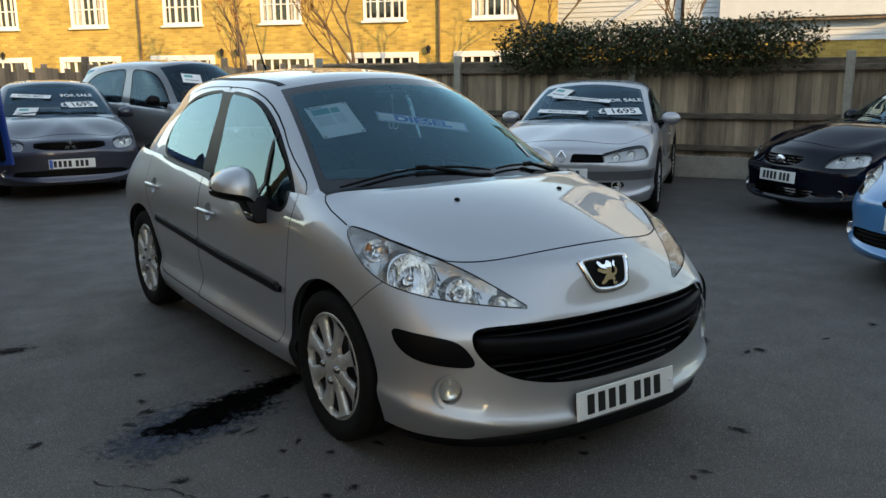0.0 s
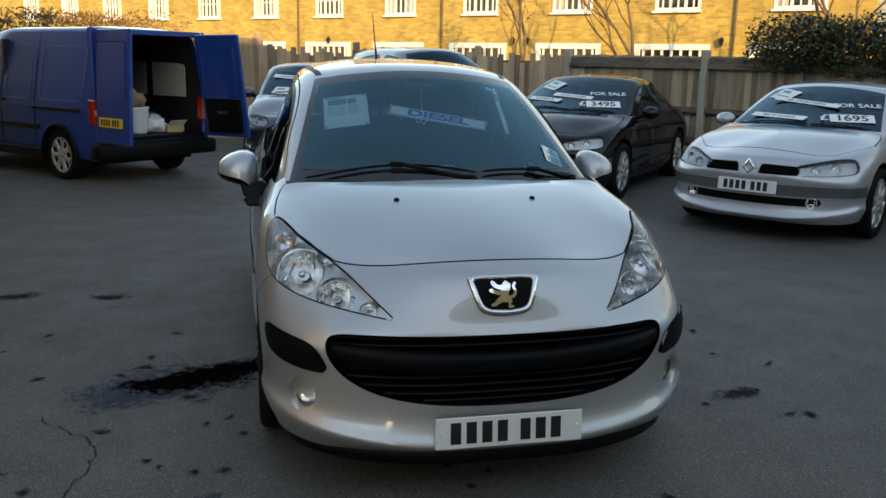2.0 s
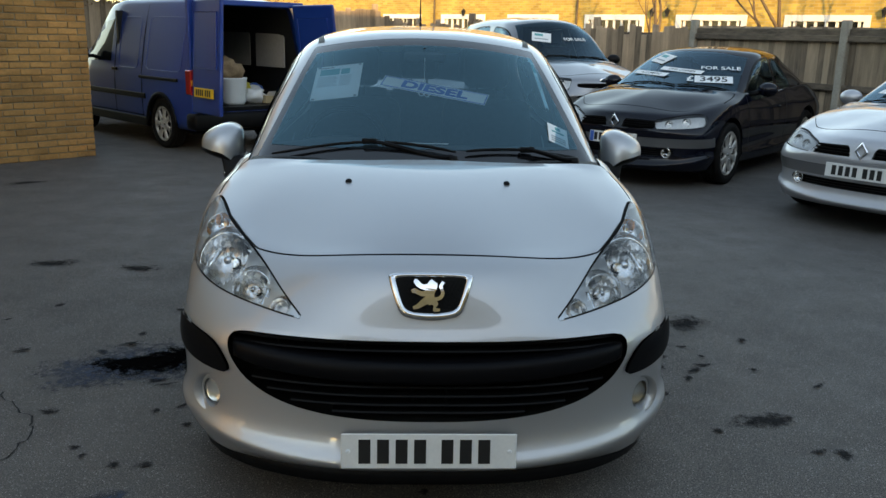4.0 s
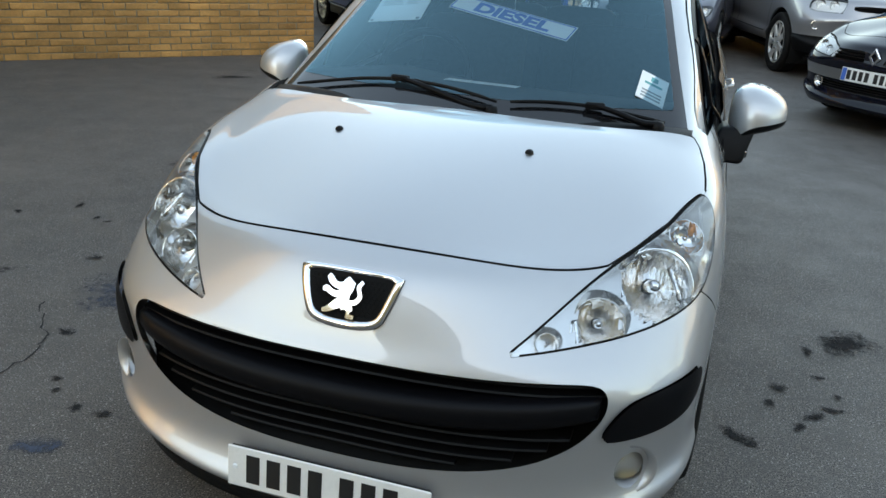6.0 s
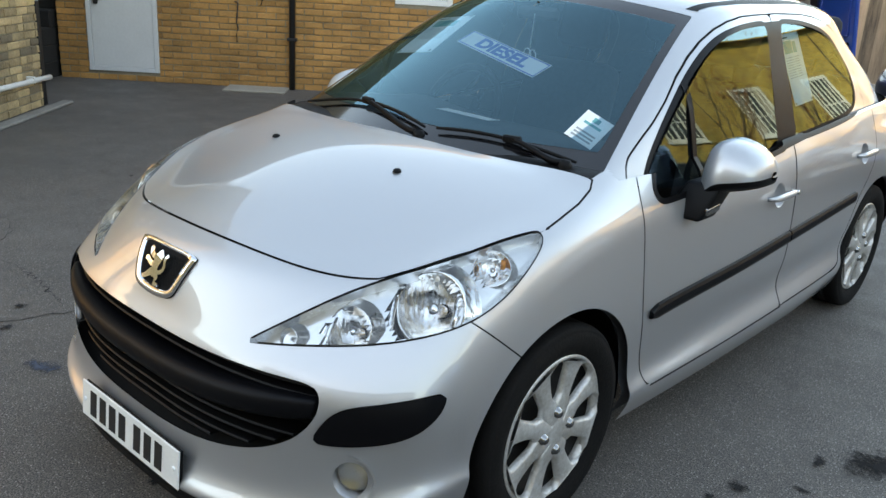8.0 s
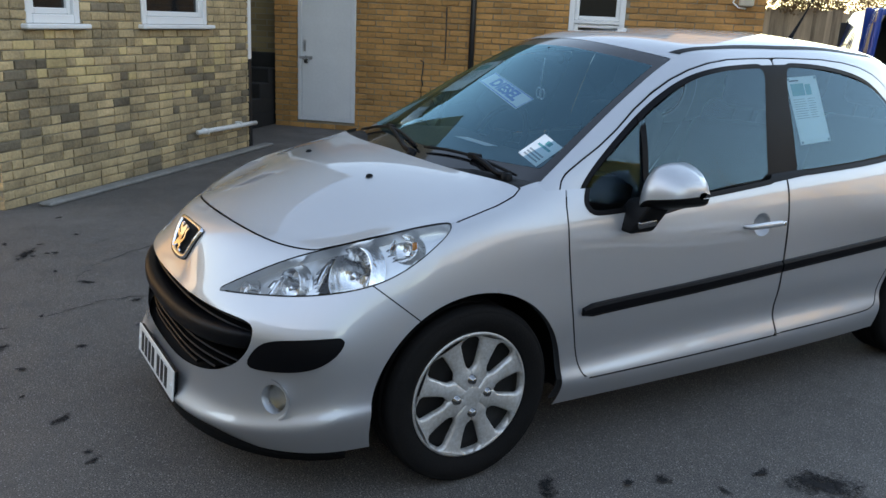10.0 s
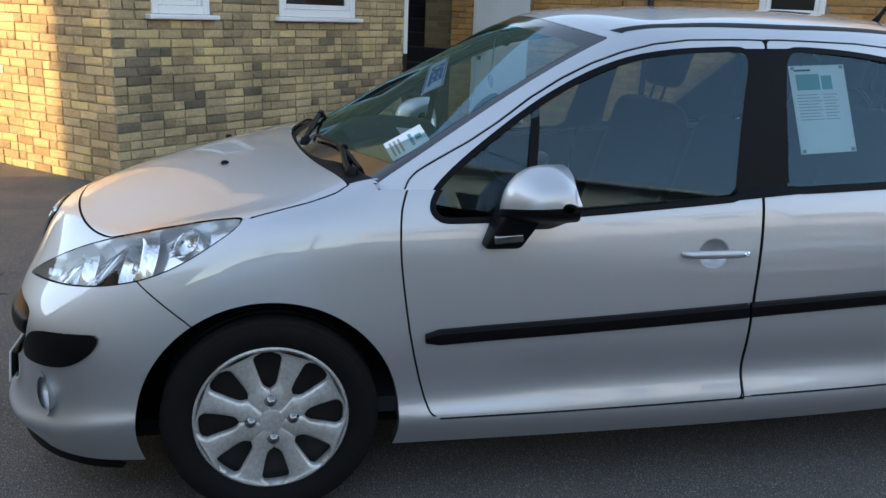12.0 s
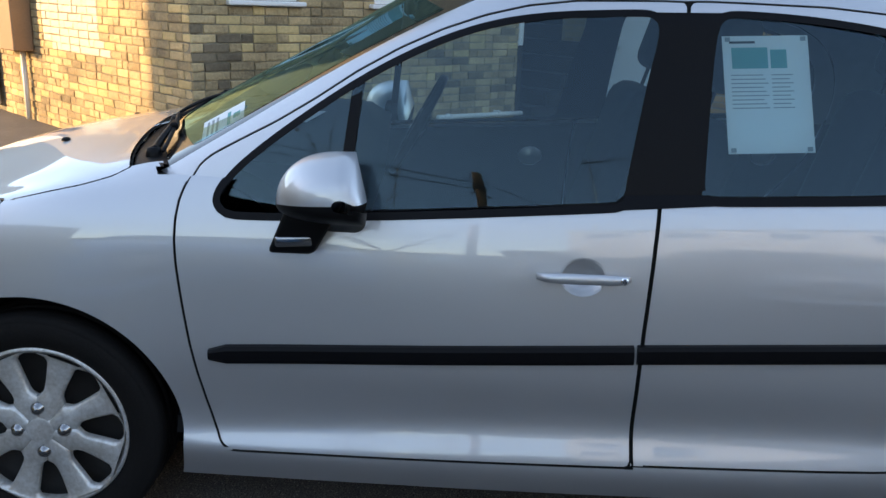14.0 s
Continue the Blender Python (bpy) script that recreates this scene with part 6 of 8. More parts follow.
for stroke in EMBLEM:
    p = np.array([q[:2] for q in stroke])
    d = np.gradient(p, axis=0)
    n_ = np.stack([-d[:, 1], d[:, 0]], 1) / np.linalg.norm(d, axis=1)[:, None] * np.array([q[2] for q in stroke])[:, None]
    left, right = spline(p + n_, 12), spline(p - n_, 12)
    b, m = len(vs), 24
    for q in np.concatenate([left, right[::-1]]):
        hit, nn = on_front(abs(q[0]), q[1])
        nn = Vector((nn.x * (1 if q[0] >= 0 else -1), nn.y, nn.z))
        vs += [Vector((q[0], hit.y, q[1])) + nn * .0145, Vector((q[0], hit.y, q[1])) + nn * .006]
    fs += [(b + 2 * i, b + 2 * (i + 1), b + 2 * (m - 2 - i), b + 2 * (m - 1 - i)) for i in range(11)]
    fs += [(b + 2 * i, b + 2 * i + 1, b + 2 * ((i + 1) % m) + 1, b + 2 * ((i + 1) % m)) for i in range(m)]
part("badge_emblem", (vs, fs), M["chrome"], badge, "plain chrome emblem shape")


# number plates with plain bars
def number_plate(m, parent, mat, n=7, w=.52, h=.111, name="number_plate", band=False):
    o = part(name, boxed(-w / 2, w / 2, -h / 2, h / 2, 0, .006, .003), mat, parent, "number plate")
    o.matrix_basis = m
    x = -w * .40
    for k in range(n):
        part("plate_mark", boxed(x, x + w * .068, -h * .34, h * .34, .0062, .0075), M["ink_black"], o)
        x += w * (.105 if k != 3 else .155)
    if band:
        part("plate_band", boxed(-w / 2 + .006, -w / 2 + .045, -h / 2 + .005, h / 2 - .005, .0062, .0072), M["signblue"], o)
    return o


np_ = number_plate(pose(0, .030, .264, 85, 0, 0), hatch, M["plate"], w=.512, h=.108)
part("plate_holder", boxed(-.252, .252, -.051, .051, -.012, -.001, .004), M["plastic"], np_)
for x in (-.235, .235):
    g = lathe([(.0001, .010), (.005, .0095), (.007, .006)], 10, "z")
    part("plate_screw", ([(a + x, b, c) for a, b, c in g[0]], g[1]), M["signwhite"], np_)

# black lip below the bumper
half = [(cast((x, -2, .20), (0, 1, 0))[0], Vector((x * .6, -1, 0)).normalized()) for x in np.linspace(0, .66, 20)]
half += [(cast((2, y, .20), (-1, 0, 0))[0], Vector((1, -.25, 0)).normalized()) for y in np.linspace(.30, .42, 6)]
run = [(Vector((-p.x, p.y, p.z)), Vector((-o.x, o.y, 0))) for p, o in half[:0:-1]] + half
pts = []
for p, o in run:
    q = Vector((p.x, p.y, 0)) - o * (.006 + .05 * max(0, abs(p.x) - .5))
    pts.append([q - o * .022 + Vector((0, 0, .205)), q - o * .004 + Vector((0, 0, .184)), q - o * .010 + Vector((0, 0, .146)), q - o * .045 + Vector((0, 0, .146))])
part("chin_spoiler", ribbon(pts), M["plastic"], hatch, "black plastic chin under the bumper", smooth=True)

# underbody, arch liners
part("underbody", boxed(-.66, .66, .35, 3.9, .19, .24, .02), M["seam"], hatch)
for ay in (.842, 3.384):
    rows = []
    for a in np.linspace(-.12, math.pi + .12, 26):
        rows.append([(x, ay + .372 * math.cos(a), .295 + .372 * math.sin(a)) for x in (.775, .76, .5)])
    rows_in = [[(.5, r[2][1], r[2][2]), (.5, ay, .295)] for r in rows]
    for sgn in (1, -1):
        part("arch_liner", mirrored(*ribbon(rows), sgn), M["plastic"], hatch, smooth=True)
        part("arch_wall", mirrored(*ribbon(rows_in), sgn), M["seam"], hatch)

# washer jets, wipers, aerial
for x in (-.277, .277):
    p, n = on_top(abs(x), .72)
    g = lathe([(.0001, .010), (.006, .0095), (.010, .006), (.012, 0)], 14, "z")
    part("washer_jet", ([(a + x, b * 1.2 + p.y, c + p.z) for a, b, c in g[0]], g[1]), M["plastic"], hatch, "black washer jet", smooth=True)


def on_screen(x, y):
    """A point of the windscreen above a place in plan, and its normal."""
    p, n, _, _ = top_tree.ray_cast(Vector((abs(x), y, 3)), Vector((0, 0, -1)))
    return Vector((x, p.y, p.z)), Vector((n.x if x > 0 else -n.x, n.y, abs(n.z)))


def wiper(x0, y0, x1, y1, pivot):
    pts = []
    for t in np.linspace(0, 1, 14):
        x, y = x0 + (x1 - x0) * t, y0 + (y1 - y0) * t + .012 * math.sin(math.pi * t)
        p, n = on_screen(x, y)
        pts.append(p + n.normalized() * .014)
    o = part("wiper", tube(pts, [.004] + [.006] * 12 + [.004], 6), M["plastic"], hatch, "black wiper blade on the windscreen", smooth=True)
    mid, up = pts[7], Vector((0, -.005, .008))
    part("blade_bridge", boxed(-.030, .030, -.011, .011, -.008, .014, .005, Matrix.Translation(mid) @ pose(0, 0, 0, 0, 0, math.degrees(math.atan2(y1 - y0, x1 - x0)))), M["plastic"], o)
    root = Vector(pivot)
    arm = [root + Vector((0, 0, .022)), root.lerp(mid, .18) + up * 1.3, root.lerp(mid, .55) + up * 1.2, mid + up * .8]
    part("wiper_arm", tube(spline(arm, 10), [.011, .011, .011, .0105, .010, .0095, .009, .0085, .008, .007], 8), M["trim"], o, smooth=True)
    g = lathe([(.0001, .03), (.016, .028), (.020, .015), (.022, -.01)], 14, "z")
    part("wiper_pivot", ([(a + pivot[0], b + pivot[1], c + pivot[2]) for a, b, c in g[0]], g[1]), M["plastic"], o, smooth=True)


wiper(-.60, 1.115, .11, 1.005, (.10, .985, .964))
wiper(.15, 1.015, .60, 1.12, (.585, 1.085, .952))
ant = part("aerial", tube([(0, 3.22, 1.445), (0, 3.24, 1.475), (0, 3.33, 1.60), (0, 3.44, 1.78)], [.016, .009, .004, .0025], 8), M["plastic"], hatch, "thin black roof aerial", smooth=True)


# ---- inside the hatchback ----
part("cabin_floor", boxed(-.70, .70, 1.0, 3.6, .25, .30), M["dash"], hatch)
rows = []
for x in np.linspace(-.68, .68, 25):
    hood = .035 * math.exp(-((x + .36) / .2) ** 2)
    rows.append([(x, 1.02 + .28 * x * x, .93), (x, 1.12 + .22 * x * x, .965), (x, 1.30 + .08 * x * x, .975 + hood), (x, 1.50, .965 + hood), (x, 1.58, .92), (x, 1.56, .70), (x, 1.48, .45)])
part("dashboard", ribbon(rows), M["dash"], hatch, "dark grey dashboard", smooth=True)
ctr = Vector((-.36, 1.70, .93))
wm = Matrix.Translation(ctr) @ pose(0, 0, 0, 62, 0, 0)
sw = part("steering_wheel", tube([wm @ Vector((.185 * math.cos(a), .185 * math.sin(a), 0)) for a in np.linspace(0, 2 * math.pi, 41)[:-1]], .016, 8, closed=True), M["plastic"], hatch, "black steering wheel", smooth=True)
part("wheel_hub", boxed(-.08, .08, -.065, .065, -.03, .02, .02, wm), M["plastic"], sw)
for a in (0, math.pi, -math.pi / 2):
    part("wheel_spoke", tube([wm @ Vector((.06 * math.cos(a), .06 * math.sin(a), -.01)), wm @ Vector((.18 * math.cos(a), .18 * math.sin(a), 0))], .02, 6), M["plastic"], sw)


def seat(x, y, wide=.26):
    o = part("front_seat" if y < 2.4 else "rear_seat", boxed(x - wide, x + wide, y, y + .50, .42, .58, .06, None, 3), M["cloth"], hatch, "dark grey cloth seat", smooth=True)
    m = pose(x, y + .47, .52, -16, 0, 0)
    part("seat_back", boxed(-wide * .95, wide * .95, -.08, .08, 0, .60, .07, m, 3), M["cloth"], o, smooth=True)
    part("headrest", boxed(-.125, .125, -.05, .05, .66, .87, .045, m, 3), M["cloth"], o, "rounded dark headrest", smooth=True)
    for dx in (-.05, .05):
        part("headrest_post", tube([m @ Vector((dx, 0, .58)), m @ Vector((dx, 0, .70))], .007, 6), M["steel"], o)


seat(-.36, 1.86)
seat(.36, 1.86)
for x in (-.38, .0, .38):
    seat(x, 2.72, .21)
part("parcel_shelf", boxed(-.55, .55, 3.3, 3.75, .90, .93, .01), M["dash"], hatch)
mir = part("interior_mirror", boxed(-.095, .095, 1.67, 1.70, 1.315, 1.36, .012), M["dash"], hatch, "black interior mirror")
part("mirror_stalk", tube([(0, 1.68, 1.37), (0, 1.715, 1.375)], .01, 6), M["plastic"], mir)
for k, (dx, dz) in enumerate(((-.012, 0), (.012, -.004))):
    part("air_freshener", tube([(dx + .016 * math.cos(a), 1.655, 1.19 + dz + .022 * math.sin(a)) for a in np.linspace(0, 2 * math.pi, 17)[:-1]], .0025, 5, closed=True), M["signwhite"], hatch, "pale hanging air freshener ring")
part("freshener_cord", tube([(0, 1.665, 1.335), (0, 1.658, 1.26), (0, 1.655, 1.213)], .0018, 5), M["signwhite"], hatch)


slip = part("paper_slip", boxed(-.13, .13, -.03, .03, 0, .0012), M["paper"])
slip.matrix_world = pose(-.03, 1.36, .990, -4, 0, -4)
tagged(slip, "white paper slip lying on the dashboard", "paper")


# ---- papers and signs on the glass ----
def sheet(name, c, w, h, out, up, mat, label, category, parent=None):
    """A flat card at c, facing out."""
    m = facing(c, out, up)
    o = part(name, boxed(-w / 2, w / 2, -h / 2, h / 2, -.0006, .0006), mat, parent, label if parent else "")
    o.matrix_world = m
    if not parent:
        tagged(o, label, category)
    return o


sd = Vector((.4435, -.117, -.0724)).normalized()
scr = Vector((0, -.49, .87))
s_c = Vector((.038, 1.434, 1.224)) + Vector((0, .010, -.016))
s_n = scr.normalized()
s_up = s_n.cross(sd).normalized()
diesel = part("window_sign", boxed(-.232, .232, -.041, .041, -.0006, .0006), M["signwhite"])
diesel.matrix_world = facing(s_c, s_n, s_up)
tagged(diesel, "white and blue sticker sign inside the windscreen", "sign")
for y0, y1 in ((-.038, -.034), (.034, .038)):
    part("sign_border", boxed(-.229, .229, y0, y1, .0008, .0014), M["signblue"], diesel)
for x0, x1 in ((-.229, -.225), (.225, .229)):
    part("sign_border", boxed(x0, x1, -.0335, .0335, .0008, .0014), M["signblue"], diesel)
text_mesh("sign_text", "DIESEL", .070, M["signblue"], diesel, pose(0, 0, .0010) @ Matrix.Diagonal((1.42, 1, 1, 1)), .0004, .0030)


def data_sheet(c, w, h, out, up, label):
    o = sheet("price_sheet", c, w, h, out, up, M["paper"], label, "paper")
    part("photo", boxed(-w * .40, w * .02, h * .22, h * .40, .0008, .0012), M["teal_ink"], o)
    part("photo", boxed(w * .05, w * .24, h * .22, h * .38, .0008, .0012), M["teal_ink"], o)
    part("print_bar", boxed(-w * .42, -w * .12, h * .435, h * .455, .0008, .0012), M["ink_black"], o)
    for k in range(9):
        part("print_bar", boxed(-w * .42, w * (-.05 + .03 * (k % 3)), h * (.16 - .035 * k), h * (.168 - .035 * k), .0008, .0012), M["grey_ink"], o)
        part("print_bar", boxed(w * .05, w * (.30 - .04 * (k % 2)), h * (.16 - .035 * k), h * (.168 - .035 * k), .0008, .0012), M["grey_ink"], o)
    for x in (-.44, .44):
        for z in (-.47, .47):
            part("suction_pad", boxed(w * x - .006, w * x + .006, h * z - .005, h * z + .005, .0008, .003), M["grey_ink"], o)
    return o


data_sheet(Vector((-.388, 1.532, 1.262)) + Vector((.004, .022, -.034)), .21, .26, (-.18, -.49, .86), (.05, .87, .49), "white printed sheet inside the windscreen")
wp, wn_ = on_side(2.572, 1.18)
data_sheet(wp - wn_ * .012, .205, .285, wn_, (0, -.05, 1), "white printed price sheet inside the rear door window")
stk = sheet("windscreen_sticker", Vector((.552, 1.24, 1.068)) + Vector((-.006, .012, -.022)), .095, .125, (.42, -.47, .78), (.05, .86, .5), M["signwhite"], "white permit sticker inside the windscreen", "sticker")
part("print_bar", boxed(-.03, .03, .012, .022, .0008, .0012), M["teal_ink"], stk)
part("print_bar", boxed(-.012, .012, .03, .05, .0008, .0012), M["teal_ink"], stk)
for k in range(3):
    part("print_bar", boxed(-.034, .034, -.05 + .014 * k, -.043 + .014 * k, .0008, .0012), M["grey_ink"], stk)


# ---- the other cars in the yard ----
Y_KEYS = [0, .84, 1.10, 1.79, 2.30, 3.30, 3.60, 4.03]
Z_KEYS = [.17, .30, .62, .80, .97, 1.48]
GENERIC_LAMP = [(.70, .64), (.74, .635), (1.0, .655), (1.2, .69), (1.25, .73), (1.22, .755), (1.0, .745), (.76, .715)]


def parked_car(spec):
    """A parked car over the same guide rings, stretched to its own proportions, with its own face."""
    sx = spec["wide"] / .83
    fy = lambda y: float(np.interp(y, Y_KEYS, spec["ys"]))  # noqa: E731
    fz = lambda z: float(np.interp(z, Z_KEYS, spec["zs"]))  # noqa: E731
    blunt = spec.get("blunt", 0.0)

    def nose(y, z):
        """How far the upper nose stands forward of the hatchback's raked one."""
        return blunt * float(np.interp(z, [.40, .66, .80, .95], [0, .8, 1.0, .55])) * max(0.0, 1 - y / 1.15) ** 1.5

    warp = lambda rings: [[(x * sx, fy(y) - nose(y, z), fz(z)) for x, y, z in r] for r in rings]  # noqa: E731
    low, top = Shell(warp(hatch_rings()), 120, 64), Shell(warp(cabin_rings()), 90, 40)
    tree, ttree = low.tree(), top.tree()
    car = empty(spec["name"], spec["label"], "car", spec.get("group", ""))
    paint_m = spec["paint"]
    fa, ra, wr = spec["axles"][0], spec["axles"][1], spec["tyre"]
    sides = lambda v: v[:, 0] > .5 * sx  # noqa: E731
    rear_base = fy(3.42)
    for i, (f, lv) in enumerate(zip(low.f, low.level)):
        m = np.mean([low.v[k] for k in f], axis=0)
        if lv > 7.0 and fy(1.14) < m[1] < (rear_base if spec.get("boot") else 99):
            low.tag[i] = "void"
    for ay in (fa, ra):
        low.mark("void", lambda v, ay=ay: np.hypot(v[:, 1] - ay, v[:, 2] - wr) - wr * 1.17, where=sides)
    upper = lambda v: (v[:, 0] > .45 * sx) & (v[:, 2] > fz(.80))  # noqa: E731
    glass = [FRONT_GLASS, REAR_GLASS] if not spec.get("coupe") else [FRONT_GLASS, [(2.36, .95), (2.9, .97), (3.05, .99), (3.04, 1.08), (2.9, 1.23), (2.72, 1.31), (2.40, 1.335)]]
    outlines = [outline([(fy(y), fz(z)) for y, z in g], side) for g in glass]
    for g in outlines:
        top.mark("window", g, ("body",), upper)
        low.mark("void", g, ("body",), upper)
    for g in outlines:
        top.mark("seal", lambda v, g=g: g(v) - .02, ("body",), upper)
    lampo = outline(spec.get("lamp", GENERIC_LAMP), oblique)
    low.mark("headlamp", lampo, ("body",), lambda v: (v[:, 1] < fa + .3) & (v[:, 2] > .35), seam=.008)
    for q in spec.get("openings", ()):
        low.mark("void", outline(q, front), ("body",), lambda v: v[:, 1] < .5)
    low.mark("bonnet", lambda v: bonnet_edge(np.stack([v[:, 0] / sx, np.interp(v[:, 1], spec["ys"], Y_KEYS), v[:, 2]], 1)) * .9, ("body",), lambda v: (v[:, 2] > fz(.74)) & (v[:, 1] < fy(1.16)), seam=.008)
    if spec.get("bumper_band"):
        z0b, z1b = spec["bumper_band"]
        low.mark("band", lambda v: np.maximum(z0b - v[:, 2], v[:, 2] - z1b), ("body",), lambda v: v[:, 1] < fa - .38)
    if spec.get("skirt"):
        low.mark("skirt", lambda v: v[:, 2] - spec["skirt"], ("body",), lambda v: v[:, 1] < fa - .2)
    doors = [FRONT_DOOR, REAR_DOOR]
    if spec.get("coupe"):
        doors = [[(y + (.22 if y > 2.2 else 0), z) for y, z in FRONT_DOOR]]
    for k, d in enumerate(doors):
        f = outline([(fy(y), fz(z)) for y, z in d], side, 1)
        tag = ("front_door", "rear_door")[k]
        low.mark(tag, f, ("body",), sides, seam=.008)
        top.mark(tag, f, ("body", "seal"), lambda v: (v[:, 0] > .4 * sx) & (v[:, 1] > fy(1.1)) & (v[:, 2] > 9), seam=.006)
    ws = lambda v: np.maximum(v[:, 0] / sx - np.interp(v[:, 2], [fz(.95), fz(1.1), fz(1.26), fz(1.38), fz(1.43)], [.672, .612, .552, .502, .47]), v[:, 2] - fz(1.418) + .20 * v[:, 0] ** 2)  # noqa: E731
    top.mark("windscreen", ws, ("body",), lambda v: v[:, 1] < fy(2.2))
    top.mark("rear_glass", lambda v: np.maximum(v[:, 0] / sx - .55, np.maximum(fz(1.06) - v[:, 2], v[:, 2] - fz(1.36))), ("body",), lambda v: v[:, 1] > fy(3.1))

    def both(sh, tag, name, mat, push=0.0, label=""):
        g = sh.take(tag, "both", push)
        return part(name, g, mat, car, label, smooth=True) if len(g[1]) else None

    both(low, "body", "body_shell", paint_m)
    both(top, ("body", "front_door", "rear_door"), "roof", spec.get("roof_paint", paint_m))
    both(low, "bonnet", "bonnet", paint_m)
    both(low, "seam", "panel_gap", M["seam"], -.006)
    both(low, "band", "bumper_band", spec.get("band_mat", M["pewter"]), .003, "grey band across the bumper")
    both(low, "skirt", "bumper_skirt", spec.get("skirt_mat", M["plastic"]), .004)
    both(top, "windscreen", "windscreen", M["glass"])
    both(top, "rear_glass", "rear_window", M["glass"])
    for s in ("left", "right"):
        for tag in ("front_door", "rear_door"):
            g = low.take(tag, s)
            if len(g[1]):
                part(tag, g, paint_m, car, smooth=True)
        part("headlamp", low.take("headlamp", s, .001), M["lens"], car, "clear headlamp lens", smooth=True)
        part("lamp_housing", low.take("headlamp", s, -.03), M["lamp_pale"], car, smooth=True)
        sl = top.take("seal", s, .001)
        sv = np.array(sl[0])
        for nm, keep in (("front_window_seal", lambda y: y < fy(2.34)), ("rear_window_seal", lambda y: y >= fy(2.34))):
            fs = [f for f in sl[1] if keep(sv[list(f)][:, 1].mean())]
            if fs:
                part(nm, only_used(sv, fs), M["trim"], car, smooth=True)
        win = top.take("window", s)
        v = np.array(win[0])
        cut = fy(2.34)
        for nm, keep in (("front_side_window", lambda y: y < cut), ("rear_side_window", lambda y: y >= cut)):
            fs = [f for f in win[1] if keep(v[list(f)][:, 1].mean())]
            if fs:
                part(nm, only_used(v, fs), M["glass"], car, smooth=True)
    part("interior_lining", low.take(("front_door", "rear_door", "body"), "both", -.03), M["dash"], car, smooth=True)
    part("headlining", top.take("body", "both", -.014), M["dash"], car, smooth=True)
    part("underbody", boxed(-.66 * sx, .66 * sx, .35, fy(3.9), .19, .26, .02), M["seam"], car)
    part("cabin_floor", boxed(-.7 * sx, .7 * sx, fy(1.1), fy(3.5), .3, fz(.5)), M["dash"], car)
    part("dashboard", boxed(-.66 * sx, .66 * sx, fy(1.12), fy(1.5), fz(.7), fz(.955), .04), M["dash"], car)
    for x in (-.36, .36):
        st = part("front_seat", boxed(x * sx - .24, x * sx + .24, fy(2.2), fy(2.36), fz(.5), fz(1.12), .05), M["cloth"], car)
        part("headrest", boxed(x * sx - .12, x * sx + .12, fy(2.28), fy(2.40), fz(1.14), fz(1.32), .03), M["cloth"], st)

    def hitf(x, z):
        p = tree.ray_cast(Vector((abs(x), -2, z)), Vector((0, 1, 0)))
        return Vector((x, p[0].y, z)) if p[0] is not None else Vector((x, .1, z))

    def hitc(s_, z):
        return tree.ray_cast(Vector((s_ / 2 + 1, s_ / 2 - 1, z)), Vector((-1, 1, 0)).normalized())

    for s_, z, r in spec.get("bulbs", ((.86, .675, .05), (1.08, .70, .05))):
        h = hitc(s_, z)
        if h[0] is None:
            continue
        d = (h[1] * .4 * (1 if h[1].y < 0 else -1) + Vector((0, -1, 0)) * .6).normalized()
        m = facing(h[0] - d * .02, d)
        g = lathe([(r * 1.08, .006), (r, .004), (r * .7, -r * .4), (r * .25, -r * .75), (r * .2, -r * .2), (.0005, -r * .15)], 20, "z")
        for sgn in (1, -1):
            part("reflector", mirrored([m @ Vector(q) for q in g[0]], g[1], sgn), M["reflector"], car, smooth=True)
    # openings: backing and slats
    for q in spec.get("openings", ()):
        q = np.array(q)
        x0, x1, z0, z1 = q[:, 0].min(), q[:, 0].max(), q[:, 1].min(), q[:, 1].max()
        x1 = max(x1, -x0)
        for sgn in ((1, -1) if x0 > .01 else (1,)):
            xa, xb = (x0, x1) if x0 > .01 else (-x1, x1)
            rows = [[(x * sgn, hitf(x, z).y + .06, z) for x in np.linspace(xa - .02, xb + .02, 15)] for z in np.linspace(z0 - .02, z1 + .02, 4)]
            part("grille_backing", ribbon(rows), M["seam"], car)
            for z in np.linspace(z0, z1, spec.get("slats", 4) + 2)[1:-1]:
                rows = [[(x * sgn, hitf(x, z).y + .02 + dy, z + dz) for dy, dz in ((0, -.006), (0, .006), (.03, .004), (.03, -.004))] for x in np.linspace(xa + .01, xb - .01, 13)]
                part("grille_slat", ribbon(rows, True), spec.get("slat_mat", M["plastic"]), car)
    # badge, plate, fog lamps
    bz = spec.get("badge_z", .64)
    c = hitf(0, bz) + Vector((0, -.012, 0))
    if spec.get("badge") == "diamond":
        rows = []
        for k in range(5):
            a = math.pi / 2 * k
            rows.append([c + Vector((r_ * math.cos(a) * .055, dy, r_ * math.sin(a) * .075)) for r_, dy in ((1.0, 0), (.85, -.008), (.6, -.008), (.5, 0))])
        part("badge", ribbon(rows), M["chrome"], car, "plain chrome diamond badge")
    elif spec.get("badge") == "tri":
        vs, fs = [], []
        for k in range(3):
            a = math.pi / 2 + k * 2 * math.pi / 3
            b = len(vs)
            for rr, off in ((.008, 0), (.048, .52), (.088, 0), (.048, -.52)):
                vs.append(c + Vector((rr * math.cos(a + off), -.004, rr * math.sin(a + off))))
            fs.append((b, b + 1, b + 2, b + 3))
        part("badge", (vs, fs), M["chrome"], car, "plain three-part chrome badge")
    else:
        g = lathe([(.0005, .006), (.03, .006), (.045, .003), (.05, -.004)], 20, "z")
        m = facing(c, (0, -1, .1))
